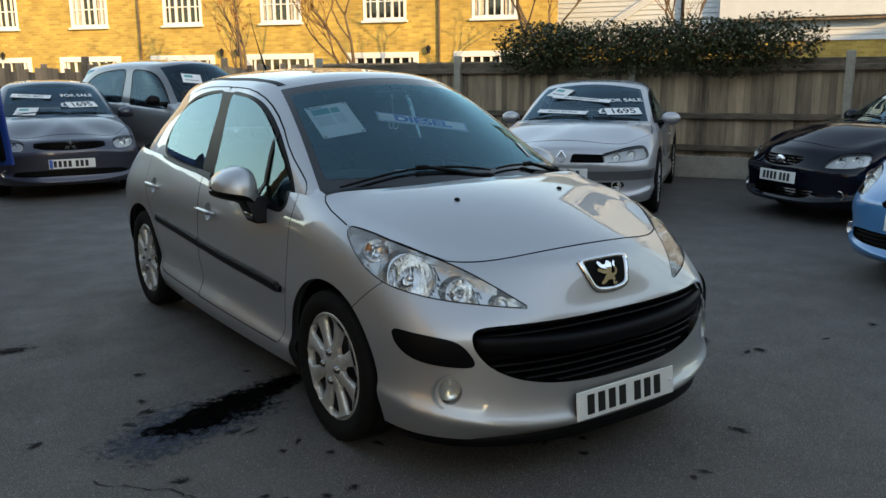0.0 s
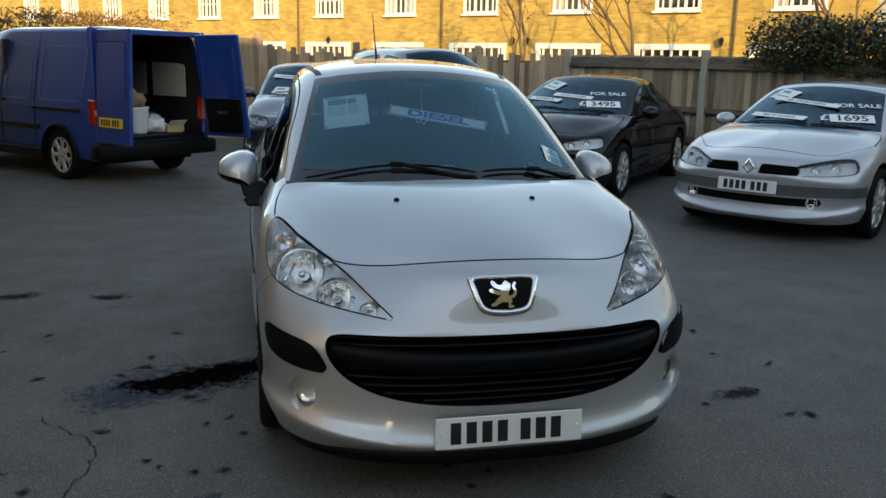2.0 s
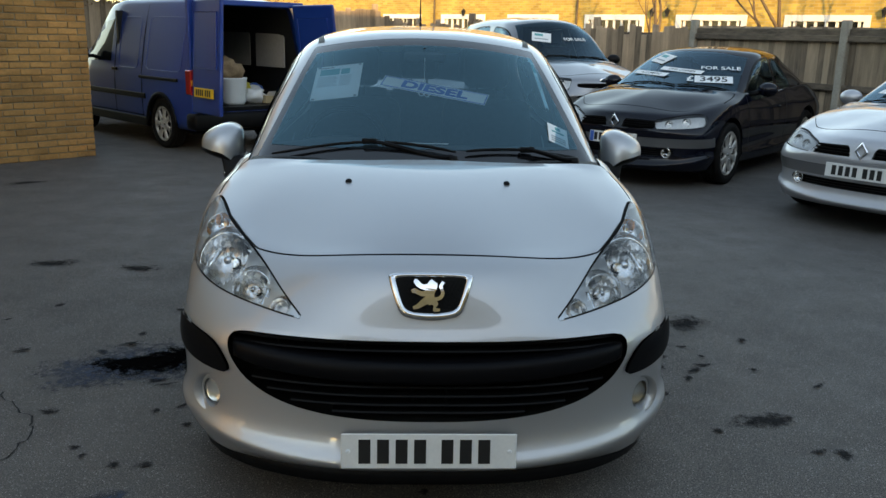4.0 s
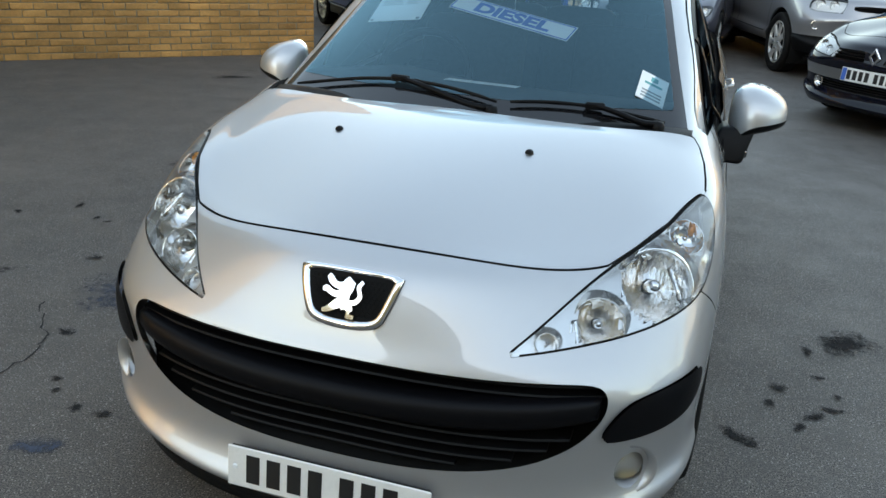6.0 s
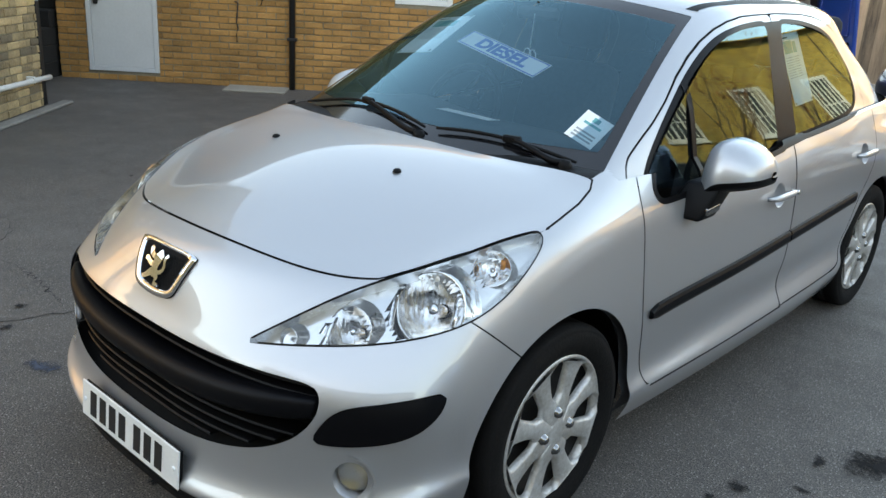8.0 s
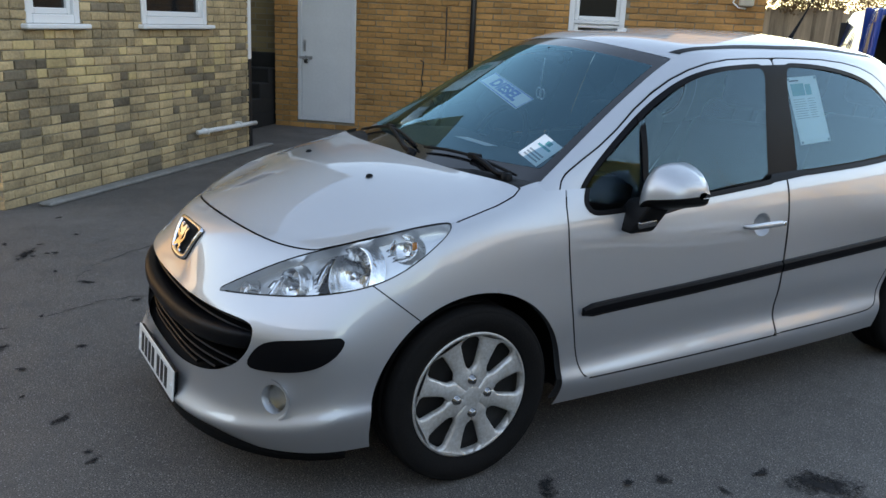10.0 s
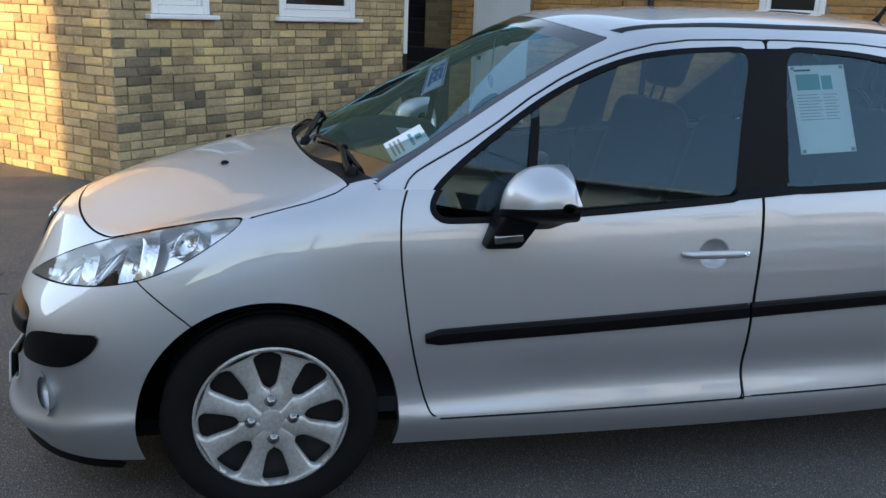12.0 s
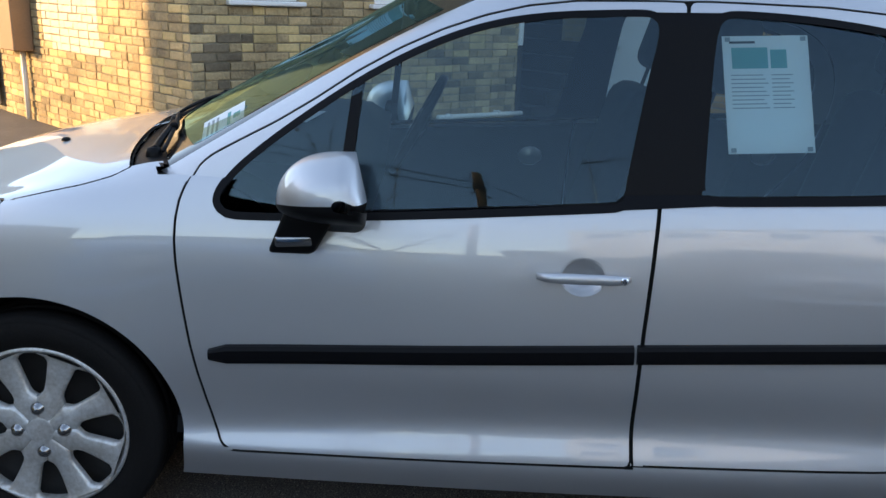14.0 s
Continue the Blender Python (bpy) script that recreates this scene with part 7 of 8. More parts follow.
        part("badge", ([m @ Vector((x * 1.3, y * .8, z)) for x, y, z in g[0]], g[1]), M["chrome"], car, "plain chrome oval badge", smooth=True)
    pz = spec.get("plate_z", .45)
    number_plate(Matrix.Translation((0, min(hitf(0, pz).y, hitf(.25, pz).y) - .012, pz)) @ pose(0, 0, 0, 86, 0, 0), car, M["plate"], band=spec.get("band", False))
    for sgn in (1, -1):
        h = hitc(*spec.get("fog", (.86, .36)))
        if h[0] is not None:
            m = facing(h[0], Vector((.2, -1, 0)))
            g = lathe([(.05, .002), (.042, .006), (.036, -.006), (.03, -.02), (.0005, -.028)], 18, "z")
            part("fog_lamp", mirrored([m @ Vector(q) for q in g[0]], g[1], sgn), M["reflector"], car, smooth=True)
        # mirrors
        p = ttree.ray_cast(Vector((2, fy(1.45), fz(1.0))), Vector((-1, 0, 0)))[0]
        px = p.x if p is not None else .7
        bm = bmesh.new()
        bmesh.ops.create_uvsphere(bm, u_segments=16, v_segments=10, radius=1)
        for v in bm.verts:
            v.co = Vector(((px + .17 + v.co.x * .11) * sgn, fy(1.50) + (v.co.y if v.co.y < 0 else v.co.y * .5) * .09, fz(.99) + v.co.z * .075))
        mr = part("door_mirror", bm, spec.get("mirror_mat", paint_m), car, smooth=True)
        part("mirror_arm", mirrored(*tube([(px - .02, fy(1.42), fz(.93)), (px + .06, fy(1.46), fz(.945)), (px + .12, fy(1.5), fz(.965))], .03, 8), sgn), M["plastic"], mr, smooth=True)
        part("door_handle", mirrored(*tube([(tree.ray_cast(Vector((2, fy(y), fz(.78))), Vector((-1, 0, 0)))[0] + Vector((.02, 0, 0))) for y in (2.06, 2.1, 2.2, 2.24)], [.006, .012, .012, .006], 8), sgn), spec.get("handle_mat", paint_m), car, smooth=True)
        for ay in (fa, ra):
            rows = [[(x, ay + wr * 1.19 * math.cos(a), wr + wr * 1.19 * math.sin(a)) for x in (.80 * sx, .45 * sx)] for a in np.linspace(-.5, math.pi + .5, 20)]
            part("arch_liner", mirrored(*ribbon(rows), sgn), M["seam"], car)
            w = wheel("road_wheel", spec.get("wheel_label", "black tyre with a silver alloy wheel"), ((.83 * sx - .098) * sgn, ay, wr), sgn, wr, .2, spec.get("spokes", 7))
            w.parent = car
    for (x0, x1, y0, y1) in ((-.58, .1, 1.1, 1.0), (.12, .58, 1.01, 1.11)):
        pts = []
        for t in np.linspace(0, 1, 8):
            x, y = (x0 + (x1 - x0) * t) * sx, fy(y0 + (y1 - y0) * t)
            p = ttree.ray_cast(Vector((abs(x), y + .02, 3)), Vector((0, 0, -1)))[0]
            pts.append(Vector((x, y + .02, (p.z if p is not None else fz(.98)) + .012)))
        part("wiper", tube(pts, .008, 6), M["plastic"], car, smooth=True)

    def on_glass(u, v):
        """A pose on the windscreen: u across (-1..1), v up (0..1)."""
        z = fz(1.0) + (fz(1.39) - fz(1.0)) * v
        p, n, _, _ = ttree.ray_cast(Vector((abs(u) * .6 * sx, -1, z)), Vector((0, 1, 0)))
        n = n if n.y < 0 else -n
        n = Vector((n.x if u > 0 else -n.x, n.y, n.z))
        return facing(Vector((u * .6 * sx, p.y, z)) + n * .006, n)

    for kind, u, v, tilt, words, size in spec.get("signs", ()):
        m = on_glass(u, v) @ pose(0, 0, 0, 0, 0, tilt)
        if kind == "card":
            o = part("window_card", boxed(-.14, .14, -.10, .10, -.001, .001), M["paper"], car, "white printed card behind the windscreen")
            o.matrix_basis = m
            part("print_bar", boxed(-.10, .02, .02, .07, .0012, .002), M["teal_ink"], o)
            part("print_bar", boxed(-.10, .10, -.05, -.03, .0012, .002), M["grey_ink"], o)
        elif kind == "strip":
            w = size * len(words) * .42 + .05
            o = part("window_sign", boxed(-w, w, -size * .75, size * .75, -.001, .001), M["signwhite"], car, "white lettered strip behind the windscreen")
            o.matrix_basis = m
            text_mesh("sign_text", words, size, M["ink_black"], o, pose(0, 0, .0012), .0003, .001)
        elif kind == "price":
            o = part("price_board", boxed(-.20, .20, -.075, .075, -.001, .001), M["signwhite"], car, "white price board behind the windscreen")
            o.matrix_basis = m
            text_mesh("price_text", words, .15, M["ink_black"], o, pose(.0, 0, .0012), .0003, .003)
            text_mesh("pound_sign", "\u00a3", .15, M["signwhite"], o, pose(-.25, 0, .0012), .0003, .003)
        else:
            o = text_mesh("sign_text", words, size, M["signwhite"], car, m, .0004, .0015)
    car.matrix_world = spec["at"]
    return car


def parked(x, y, hx, hy):
    """The pose of a car whose nose is at (x, y) and points along (hx, hy)."""
    return pose(x, y, 0, 0, 0, math.degrees(math.atan2(hy, hx)) + 90)


COUPE = dict(
    wide=.885, axles=(.90, 3.42), tyre=.315, coupe=True, boot=True,
    ys=[0, .90, 1.30, 2.02, 2.45, 3.15, 3.62, 4.35], zs=[.17, .30, .60, .75, .92, 1.37],
    blunt=.16, lamp=[(.50, .592), (.50, .60), (.505, .655), (.51, .665), (.90, .712), (1.12, .728), (1.22, .725), (1.24, .715), (1.24, .66), (1.20, .622), (1.0, .602), (.52, .588)],
    openings=([(.085, .588), (.09, .585), (.40, .585), (.415, .59), (.415, .655), (.41, .66), (.11, .672), (.10, .668)], [(0, .385), (.56, .395), (.60, .39), (.61, .35), (.57, .325), (0, .315), (-.57, .325), (-.61, .35), (-.60, .39), (-.56, .395)]),
    bulbs=((.68, .635, .036), (.92, .655, .042)), badge="diamond", badge_z=.635, plate_z=.470, fog=(.66, .356), bumper_band=(.41, .50), slats=3, spokes=8, group="cars for sale in the yard",
)
LX, LY = -.80, -.60
parked_car(dict(COUPE, name="coupe_car", paint=M["silver2"], label="silver coupe parked against the fence, price signs in its windscreen", at=parked(3.40, 4.10, LX, LY),
                signs=(("card", -.55, .78, -12, "", 0), ("strip", -.12, .60, -10, "AIR CONDITIONING", .045), ("strip", -.38, .20, -3, "MANY EXTRAS", .055), ("text", .62, .55, 0, "FOR SALE", .10), ("price", .66, .22, 0, "1695", 0))))
parked_car(dict(COUPE, name="coupe_car", paint=M["navy"], label="dark navy coupe parked by the fence, price signs in its windscreen", at=parked(1.98, 6.18, -.66, -.75), band=True,
                signs=(("card", -.55, .78, -14, "", 0), ("strip", -.52, .32, -4, "AUTOMATIC", .055), ("strip", .02, .45, -8, "ONE OWNER", .055), ("text", .62, .55, 0, "FOR SALE", .10), ("price", .66, .22, 0, "3495", 0))))
parked_car(dict(
    name="saloon_car", label="slate grey saloon parked nose out, sale signs in its windscreen", paint=M["slate"], at=parked(-.15, 8.85, -.10, -1.0),
    wide=.87, blunt=.12, axles=(.92, 3.52), tyre=.31, boot=True, ys=[0, .92, 1.32, 2.02, 2.5, 3.35, 3.85, 4.5], zs=[.17, .30, .60, .74, .95, 1.43], group=COUPE["group"],
    lamp=[(.66, .60), (.70, .585), (.95, .59), (1.15, .62), (1.32, .69), (1.33, .71), (1.1, .715), (.85, .70), (.72, .665)],
    openings=([(0, .69), (.33, .69), (.42, .668), (.38, .605), (0, .585), (-.38, .605), (-.42, .668), (-.33, .69)], [(0, .36), (.62, .35), (.66, .30), (.55, .28), (0, .28), (-.55, .28), (-.66, .30), (-.62, .35)]),
    bulbs=((.90, .65, .045), (1.1, .67, .04)), badge="tri", badge_z=.645, plate_z=.43, fog=(.98, .32), band=True, slats=4,
    signs=(("strip", -.45, .62, -6, "LONG MOT", .06), ("text", .45, .62, 0, "FOR SALE", .10), ("price", .50, .30, 0, "1695", 0), ("card", -.6, .10, 0, "", 0))))
parked_car(dict(
    name="off_road_car", label="pewter silver off-road car parked nose out, papers in its windscreen", paint=M["pewter2"], at=parked(2.55, 9.0, .28, -.96),
    wide=.89, blunt=.17, axles=(.85, 3.40), tyre=.345, ys=[0, .85, 1.15, 1.75, 2.4, 3.95, 4.15, 4.38], zs=[.30, .45, .72, .93, 1.10, 1.72], group=COUPE["group"],
    lamp=[(.60, .78), (.64, .765), (.98, .77), (1.12, .79), (1.13, .885), (1.0, .91), (.66, .905), (.6, .89)],
    openings=([(0, .85), (.36, .85), (.38, .82), (.36, .79), (0, .785), (-.36, .79), (-.38, .82), (-.36, .85)], [(0, .70), (.38, .70), (.40, .66), (.36, .64), (0, .64), (-.36, .64), (-.4, .66), (-.38, .70)]),
    bulbs=((.76, .84, .05), (.95, .84, .05)), badge_z=.89, plate_z=.60, fog=(.92, .62), skirt=.50, mirror_mat=M["plastic"], handle_mat=M["plastic"], slats=2, roof_paint=M["pewter"],
    signs=(("card", -.45, .6, -8, "", 0), ("text", .35, .55, 0, "FOR SALE", .09))))
parked_car(dict(
    name="black_hatchback_car", label="blue-black hatchback parked nose out by the fence", paint=M["ink"], at=parked(5.20, 2.94, -.95, .30),
    wide=.84, blunt=.10, axles=(.82, 3.1), tyre=.29, ys=[0, .80, 1.34, 2.0, 2.4, 3.15, 3.45, 3.78], zs=[.17, .28, .56, .74, .93, 1.44], group=COUPE["group"],
    lamp=[(.62, .56), (.66, .55), (.95, .555), (1.16, .575), (1.22, .62), (1.22, .685), (1.12, .70), (.86, .68), (.70, .63)],
    openings=([(0, .645), (.24, .645), (.30, .63), (.27, .585), (.18, .545), (0, .535), (-.18, .545), (-.27, .585), (-.30, .63), (-.24, .645)], [(0, .34), (.40, .34), (.44, .31), (.36, .24), (0, .235), (-.36, .24), (-.44, .31), (-.40, .34)]),
    bulbs=((.84, .61, .05), (1.04, .625, .05)), badge_z=.60, plate_z=.43, fog=(.86, .30), slats=3, slat_mat=M["chrome"],
    signs=(("card", -.45, .6, -8, "", 0),)))
parked_car(dict(
    name="small_blue_car", label="light blue small hatchback parked nose out", paint=M["azure"], at=parked(3.20, .58, -.97, .20),
    wide=.82, blunt=.06, axles=(.80, 3.29), tyre=.295, ys=[0, .80, 1.06, 1.70, 2.2, 3.15, 3.45, 3.82], zs=[.17, .30, .60, .80, .96, 1.44], group=COUPE["group"],
    lamp=[(.72, .60), (.76, .59), (1.0, .60), (1.15, .65), (1.22, .74), (1.18, .79), (1.0, .77), (.80, .72)],
    openings=([(0, .60), (.30, .60), (.34, .56), (.28, .53), (0, .525), (-.28, .53), (-.34, .56), (-.3, .6)], [(0, .36), (.60, .37), (.66, .34), (.56, .27), (0, .26), (-.56, .27), (-.66, .34), (-.6, .37)]),
    bulbs=((.92, .67, .05), (1.08, .70, .05)), badge_z=.64, plate_z=.45, fog=(1.0, .32), slats=3))


# ---- blue van with its rear doors open ----
mV = pose(-1.98, 8.25, 0, 0, 0, 42) @ Matrix.Scale(.95, 4)


def build_van():
    van = empty("delivery_van", "royal blue delivery van with both rear doors open", "van", m=mV)
    L = 4.3

    def section(y, off=0.0):
        """The side's profile at y from the rear: sill, waist, shoulder, roof, to the middle."""
        roof = float(np.interp(y, [0, .3, 2.1, 2.5, 2.75, 3.35, 3.8, L], [1.83, 1.89, 1.89, 1.83, 1.70, 1.14, .98, .76]))
        w = float(np.interp(y, [0, .4, 2.9, 3.8, L], [.835, .845, .845, .80, .62]))
        top = float(np.interp(y, [0, 2.3, 3.0, 3.6, L], [.62, .64, .60, .62, .45]))
        waist = min(1.0, roof - .12)
        pts = [(w - .05, .28), (w - .01, .36), (w, .60), (w - .005, waist * .85), (w - .02, waist), (w - (w - top) * .5, (waist + roof) / 2 + .04), (top + .03, roof - .10), (top - .04, roof - .025), (top * .6, roof - .004), (0, roof)]
        return [(max(0, x - off), z - off * (.8 if i > 6 else 0)) for i, (x, z) in enumerate(pts)]

    def skin(off=0.0, ys=None):
        rows = []
        for y in ys if ys is not None else np.r_[0, .04, np.linspace(.12, L, 44)]:
            p = section(y, off)
            t = np.linspace(0, len(p) - 1, 38)
            q = cubic(np.arange(len(p)), np.array(p), t)
            half = [(x, y, z) for x, z in q]
            rows.append(half + [(-x, y, z) for x, y, z in half[-2::-1]])
        return ribbon(rows)

    vs, fs = skin()
    vs = np.array(vs)
    cen = np.array([vs[list(f)].mean(0) for f in fs])

    def arch(c):
        return min(math.hypot(c[1] - .78, c[2] - .31), math.hypot(c[1] - 3.45, c[2] - .31)) < .37 and abs(c[0]) > .5

    def glass(c):
        return (2.22 < c[1] < 3.06 and 1.02 < c[2] < 1.58 - max(0, c[1] - 2.5) * .75 and abs(c[0]) > .5)

    def screen(c):
        return 2.72 < c[1] < 3.35 and c[2] > 1.12 and abs(c[0]) < .60
    body = [f for f, c in zip(fs, cen) if not arch(c) and not glass(c) and not screen(c)]
    part("body_shell", (vs, body), M["vanblue"], van, smooth=True)
    part("cab_window", (vs, [f for f, c in zip(fs, cen) if glass(c)]), M["house_glass"], van, smooth=True)
    part("windscreen", (vs, [f for f, c in zip(fs, cen) if screen(c)]), M["house_glass"], van, smooth=True)
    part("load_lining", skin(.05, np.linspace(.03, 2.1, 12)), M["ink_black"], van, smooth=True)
    part("load_floor", boxed(-.78, .78, -.02, 2.1, .50, .56, .01), M["plastic"], van)
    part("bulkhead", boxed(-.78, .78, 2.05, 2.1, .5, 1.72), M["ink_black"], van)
    for x in (-.70, .70):
        for y0, y1 in ((.25, .95), (1.1, 1.9)):
            part("side_panel", boxed(min(x, x * .985), max(x, x * .985), y0, y1, 1.02, 1.48, .01), M["lining"], van, "pale inside panel")
    # rear frame, lamps, bumper
    part("door_frame", frame_bars(bmesh.new(), -.83, .83, .46, 1.86, .07, -.015, .05, .012), M["vanblue"], van)
    part("rear_bumper", boxed(-.87, .87, -.14, .10, .30, .50, .04, None, 2), M["plastic"], van, "black rear bumper", smooth=True)
    for sgn in (-1, 1):
        lamp = part("tail_lamp", boxed(sgn * .80 - .05, sgn * .80 + .05, -.03, .10, .72, 1.02, .012), M["redlens"], van, "red tail lamp")
        part("indicator_lens", boxed(sgn * .80 - .045, sgn * .80 + .045, -.034, -.028, .83, .90, .0), M["amber"], lamp)
        part("side_moulding", boxed(sgn * .85 - .012, sgn * .85 + .012, .30, 1.35, .86, .90, .008), M["plastic"], van, "black sliding door rail")
        part("side_moulding", boxed(sgn * .85 - .012, sgn * .85 + .012, 1.2, 3.0, .60, .67, .008), M["plastic"], van, "black side moulding")
        part("sill_skirt", boxed(sgn * .83 - .02, sgn * .83 + .02, 1.2, 3.0, .24, .36, .01), M["plastic"], van)
        part("wheel_lip", tube([(sgn * .845, .78 + .38 * math.cos(a), .31 + .38 * math.sin(a)) for a in np.linspace(.0, math.pi, 18)], .03, 6), M["plastic"], van, smooth=True)
        mr = part("door_mirror", boxed(sgn * .99 - .1, sgn * .99 + .1, 2.80, 2.92, 1.05, 1.22, .03, None, 2), M["plastic"], van, smooth=True)
        part("mirror_arm", boxed(min(sgn * .80, sgn * .92), max(sgn * .80, sgn * .92), 2.83, 2.89, 1.07, 1.12, .01), M["plastic"], mr)
        part("arch_liner", boxed(sgn * .62 - .16, sgn * .62 + .16, .38, 1.18, .28, .70), M["seam"], van)
        part("door_handle", boxed(sgn * .85 - .015, sgn * .85 + .015, 2.02, 2.16, .93, .97, .008), M["plastic"], van)
        for wy in (.78, 3.45):
            w = wheel("road_wheel", "black tyre with a dusty silver wheel trim", (sgn * .745, wy, .31), sgn, .31, .19, 7)
            w.parent = van
    part("underbody", boxed(-.7, .7, .2, 4.1, .22, .34), M["seam"], van)

    def side_line(pts, name, sgn, mat, rad=.006):
        """A seam or pressed edge laid on the side at (y, z) points."""
        out = []
        for y, z in pts:
            p = section(y)
            x = float(np.interp(z, [q[1] for q in p[:8]], [q[0] for q in p[:8]]))
            out.append((sgn * (x + .002), y, z))
        part(name, tube(out, rad, 6), mat, van, smooth=True)

    for sgn in (-1, 1):
        side_line([(1.30, z) for z in np.linspace(.38, 1.80, 14)], "door_seam", sgn, M["seam"])
        side_line([(2.12, z) for z in np.linspace(.38, 1.74, 14)], "door_seam", sgn, M["seam"])
        side_line([(y, .38) for y in np.linspace(1.30, 3.0, 10)], "door_seam", sgn, M["seam"])
        for y0, y1 in ((.25, 1.18), (1.42, 2.0)):
            ring_pts = [(y0, z) for z in np.linspace(1.02, 1.60, 6)] + [(y, 1.64) for y in np.linspace(y0 + .06, y1 - .06, 6)] + [(y1, z) for z in np.linspace(1.60, 1.02, 6)] + [(y, .98) for y in np.linspace(y1 - .06, y0 + .06, 6)]
            side_line(ring_pts + ring_pts[:1], "pressed_panel_edge", sgn, M["vanblue"], .006)

    # the two rear doors, swung open
    def rear_door(hx, ang, sgn, lean):
        m = pose(hx, -.03, 0, 0, lean, 0) @ pose(0, 0, 0, 0, 0, ang)
        dr = part("rear_door", boxed(0 if sgn > 0 else -.74, .74 if sgn > 0 else 0, -.03, .02, .52, 1.84, .02, None, 2), M["vanblue"], van, "open blue rear door", smooth=False)
        dr.matrix_basis = m
        x0, x1 = (.07, .67) if sgn > 0 else (-.67, -.07)
        part("outer_panel", boxed(x0, x1, -.04, -.031, 1.05, 1.70, .012), M["vanblue"], dr)
        part("inner_trim", boxed(x0, x1, .021, .04, .58, 1.02, .02), M["plastic"], dr, "black inner trim panel")
        part("inner_panel", boxed(x0 + .02, x1 - .02, .021, .03, 1.08, 1.68, .012), M["vanblue"], dr)
        part("inner_handle", boxed((x0 + x1) / 2 - .09, (x0 + x1) / 2 + .09, .041, .06, .82, .88, .012), M["gloss"], dr)
        return dr

    dl = rear_door(-.84, -94, 1, 3)
    rear_door(.87, 97, -1, -7)
    number_plate(pose(.36, -.046, .77, 90, 0, 0), dl, M["plate_y"])
    return van


build_van()


def load(name, bm, mat, label, category, smooth=True):
    o = part(name, bm, mat, smooth=smooth)
    o.matrix_world = mV
    return tagged(o, label, category)


tub = load("plastic_tub", lathe([(.0, .562), (.15, .562), (.165, .60), (.185, .88), (.195, .90), (.185, .905), (.17, .88), (.15, .62), (.0, .60)], 24, "z"), M["signwhite"], "white plastic tub in the back of the van", "tub")
tub.matrix_world = mV @ pose(-.06, .34, 0)


def lump(at, r, mat, name, label, category, seed, squash=.7):
    bm = bmesh.new()
    bmesh.ops.create_icosphere(bm, subdivisions=3, radius=1)
    for v in bm.verts:
        k = 1 + .38 * noise.noise(v.co * 1.7 + Vector((seed, 0, 0))) + .16 * noise.noise(v.co * 5 + Vector((0, seed, 0)))
        v.co = Vector((v.co.x * r * k, v.co.y * r * k, max(-.9, v.co.z) * r * squash * k))
    o = load(name, bm, mat, label, category)
    o.matrix_world = mV @ pose(*at)


sack = make("brown_sacking", (0.32, 0.21, 0.12), 0.95, vary=0.3, scale=12, bump=0.5, bscale=60)
lump((-.10, .40, .99), .20, sack, "dust_sheet", "crumpled brown dust sheet over the tub", "cloth", 1, .75)
lump((.30, .42, .65), .15, M["signwhite"], "plastic_bag", "crumpled white plastic bag in the van", "bag", 2)
lump((.42, .62, .66), .16, M["paper"], "plastic_bag", "crumpled pale plastic bag in the van", "bag", 3)
lump((.20, .70, .72), .20, make("yellow_bag", (0.6, 0.5, 0.08), 0.6, vary=0.2, scale=9), "plastic_bag", "yellow plastic bag among the load", "bag", 4)
lump((.56, .90, .68), .16, M["signblue"], "tool_bag", "blue tool bag in the van", "bag", 5)
bx = load("cardboard_box", boxed(.36, .62, .22, .40, .562, .66, .004), make("cardboard", (0.45, 0.36, 0.22), 0.9, vary=0.15, scale=9), "opened pale cardboard box in the van", "box", False)
part("box_flap", boxed(.36, .62, -.002, .0, 0, .10, 0, pose(0, .22, .66, 50, 0, 0)), M["paper"], bx)


# ---- bricks of the near walls, each with its own edges; the rest of each wall joined ----
def brick_mesh(seed, w, h, deep=.014):
    r = random.Random(seed)
    c = .006
    j = lambda k=.0055: r.uniform(-k, k)  # noqa: E731
    back = [(0, deep, 0), (w, deep, 0), (w, deep, h), (0, deep, h)]
    rim = [(j(), .004 + j(.001), j()), (w + j(), .004 + j(.001), j()), (w + j(), .004 + j(.001), h + j()), (j(), .004 + j(.001), h + j())]
    face = [(c + j(), j(.002), c + j()), (w - c + j(), j(.002), c + j()), (w - c + j(), j(.002), h - c + j()), (c + j(), j(.002), h - c + j())]
    fs = [(8, 9, 10, 11)] + [(4 + i, 4 + (i + 1) % 4, 8 + (i + 1) % 4, 8 + i) for i in range(4)] + [(i, (i + 1) % 4, 4 + (i + 1) % 4, 4 + i) for i in range(4)]
    return back + rim + face, fs


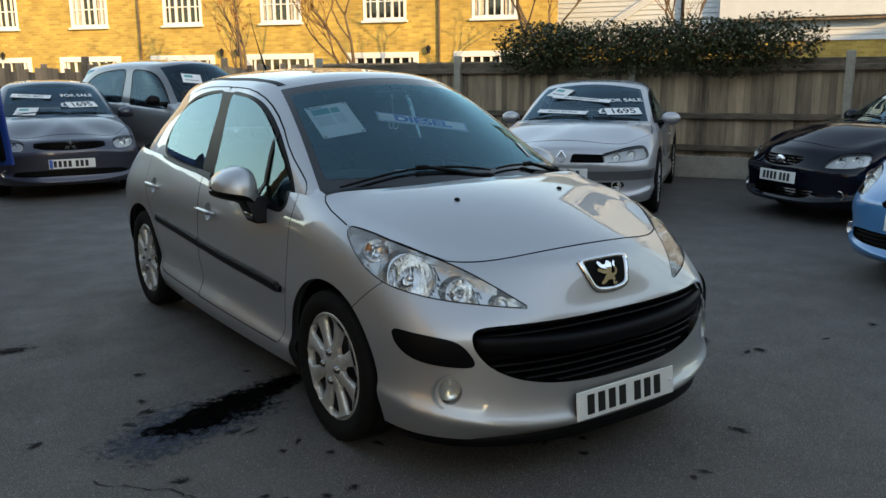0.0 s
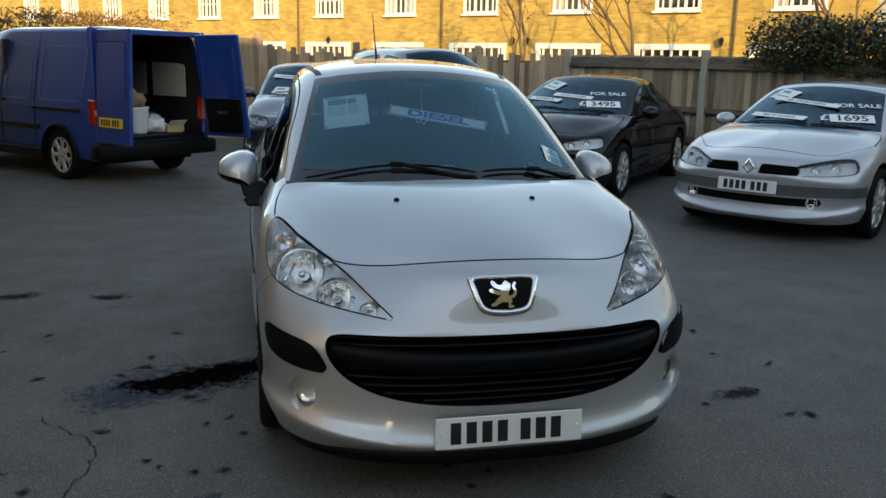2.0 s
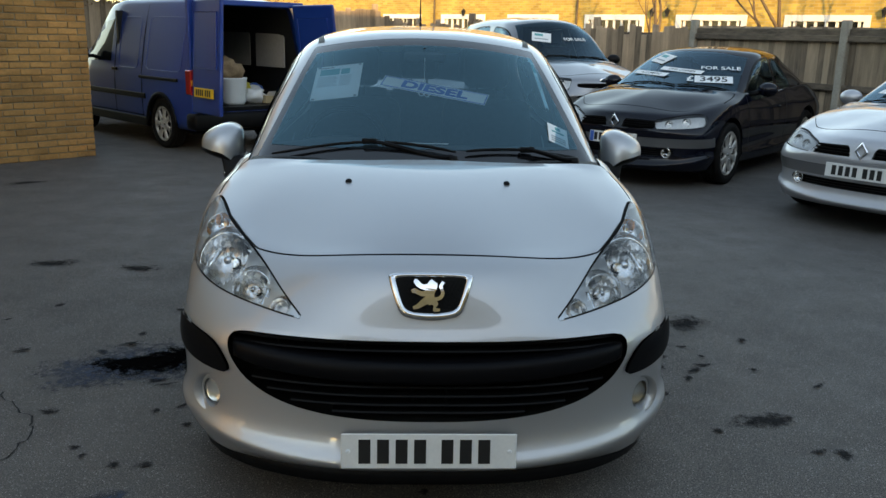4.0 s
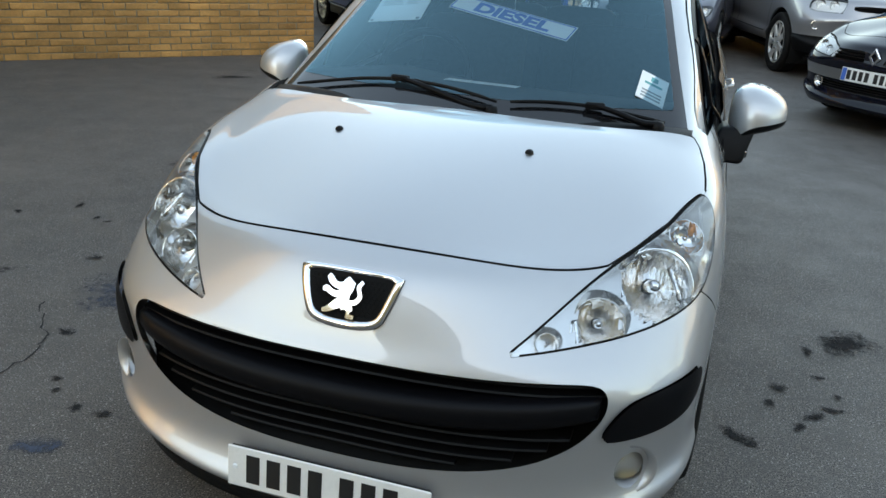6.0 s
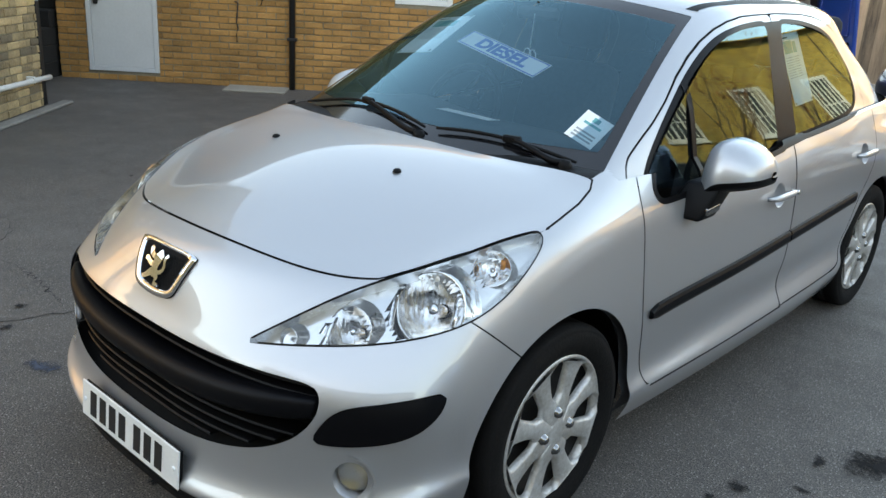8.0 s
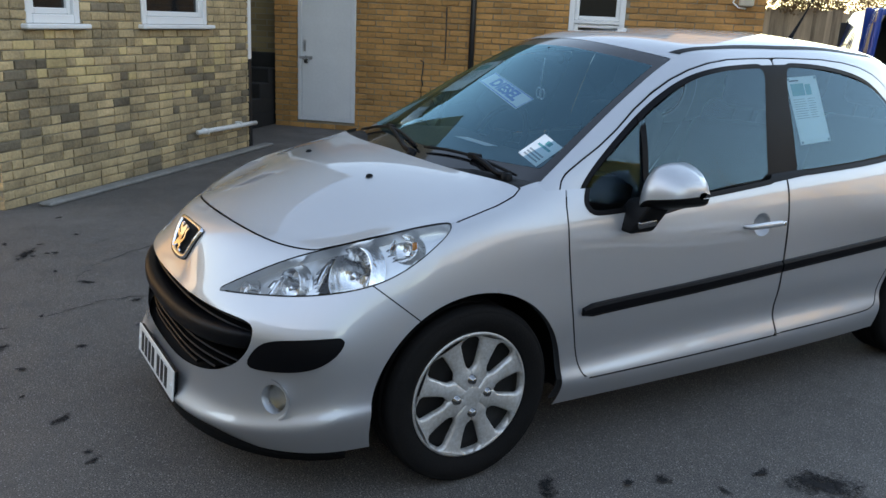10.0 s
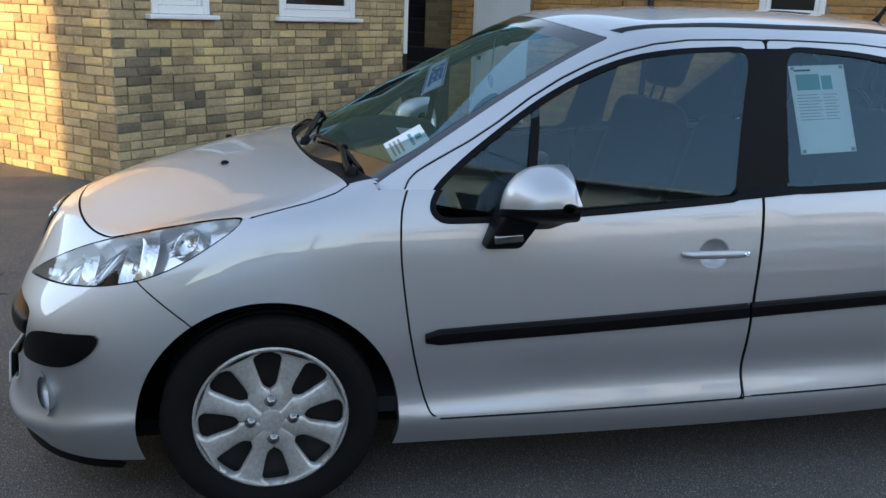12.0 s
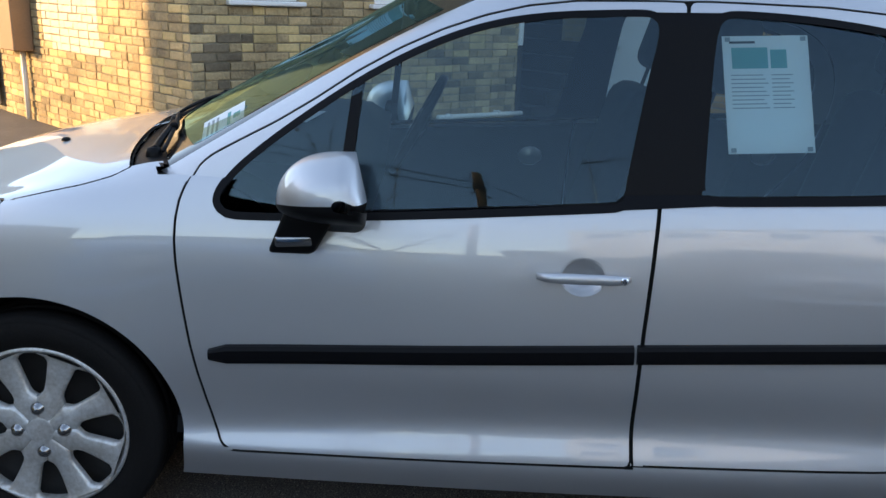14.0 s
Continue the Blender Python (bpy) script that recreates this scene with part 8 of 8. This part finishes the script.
def lay_bricks(wall, m, x0, x1, z1, holes, pick, near, bond="stretcher", z0=0.0, seed=3):
    """Courses of bricks over a wall's face. near(x, z): whether a brick is among those laid singly."""
    r = random.Random(seed)
    bw, bh, jt = .203, .060, .0105
    kinds = {"full": (bw, [brick_mesh(k, bw, bh) for k in range(6)]), "half": (.096, [brick_mesh(50 + k, .096, bh) for k in range(4)])}
    meshes, joined, count = {}, {}, 0
    course = 0
    z = z0
    while z < z1:
        head = bond == "english" and course % 2
        x = x0 - (0 if course % 2 == 0 else (bw + jt) / 2 if not head else .046)
        while x < x1 - .02:
            kind = "half" if head or (bond == "mixed" and r.random() < .22) else "full"
            w = kinds[kind][0]
            a, b = max(x, x0), min(x + w, x1)
            for h in holes:
                if z < h[3] - .02 and z + bh > h[2] + .02:
                    if a < h[0] < b:
                        b = h[0]
                    elif a < h[1] < b:
                        a = h[1]
            if b - a > .03 and not any(a < h[1] - .005 and b > h[0] + .005 and z < h[3] - .02 and z + bh > h[2] + .02 for h in holes):
                k = r.randrange(len(kinds[kind][1]))
                mat = pick(r, (a + b) / 2, z)
                sx = (b - a) / w
                if near((a + b) / 2, z) and count < 300:
                    key = (kind, k, mat.name)
                    if key not in meshes:
                        me = mesh_from("brick", *kinds[kind][1][k], False)
                        me.materials.append(mat)
                        meshes[key] = me
                    ob = new("brick", meshes[key])
                    ob.parent = wall
                    ob.matrix_parent_inverse = wall.matrix_world.inverted()
                    ob.matrix_basis = m @ pose(a, r.uniform(-.0045, .003), z) @ Matrix.Diagonal((sx, 1, 1, 1))
                    count += 1
                else:
                    vs, fs = joined.setdefault(mat.name, ([], []))
                    base = len(vs)
                    dy = r.uniform(-.0045, .003)
                    vs += [(a + p[0] * sx, p[1] + dy, z + p[2]) for p in kinds[kind][1][k][0]]
                    fs += [tuple(i + base for i in f) for f in kinds[kind][1][k][1]]
            x += w + jt
        z += bh + jt
        course += 1
    for name, (vs, fs) in joined.items():
        ob = part("brickwork", (vs, fs), bpy.data.materials[name], wall)
        ob.matrix_parent_inverse = wall.matrix_world.inverted()
        ob.matrix_basis = m
        ob["kind"] = "stuff"


def pick_old(r, x, z):
    k = r.random()
    patch = noise.noise(Vector((x * .9, 3.1, z * 1.6)))
    if .62 < z < 1.25 and k < .13 + .25 * max(0, patch):
        return M["brick_pale"]
    if k > .95 - .25 * max(0, -patch) - (.16 if .36 < z < .66 else 0):
        return M["brick_dark"]
    return M["brick_old"]


def pick_lit(r, x, z):
    if 3.62 < x + z * .55 < 4.95 and .72 < z and noise.noise(Vector((x * 1.6, 7.0, z * 2))) > -.35:
        return M["brick_white"]
    return M["brick_old"] if r.random() < .8 else M["brick_pale"]


M["brick_white"] = make("whitewashed_brick", (0.62, 0.58, 0.46), 0.85, vary=0.12, scale=9, bump=0.3, bscale=60, island=0.3)
grow = lambda h, e=.004: (h[0] - e, h[1] + e, h[2] - e, h[3] + e)  # noqa: E731
lay_bricks(wall_old, mO, 0.0, lenO, 2.6, [grow(WIN_O1), grow(WIN_O2)], pick_old, lambda x, z: z < 1.30 and x < 3.4, "mixed", .0, 5)
lay_bricks(wall_lit, mL, 1.8, lenL, 2.1, [], pick_lit, lambda x, z: z < 1.25 and x > 3.2, "mixed", .0, 6)
lay_bricks(wall_a, mA, .63, lenA, 3.0, [grow(DOOR), grow(WIN_A)], lambda r, x, z: M["brick"], lambda x, z: .45 < z < 1.75 and 1.7 < x, "stretcher", .0, 7)
lay_bricks(wall_a2, mA2, 0, 1.6, 3.0, [], lambda r, x, z: M["brick"], lambda x, z: x < .8, "stretcher", .0, 8)
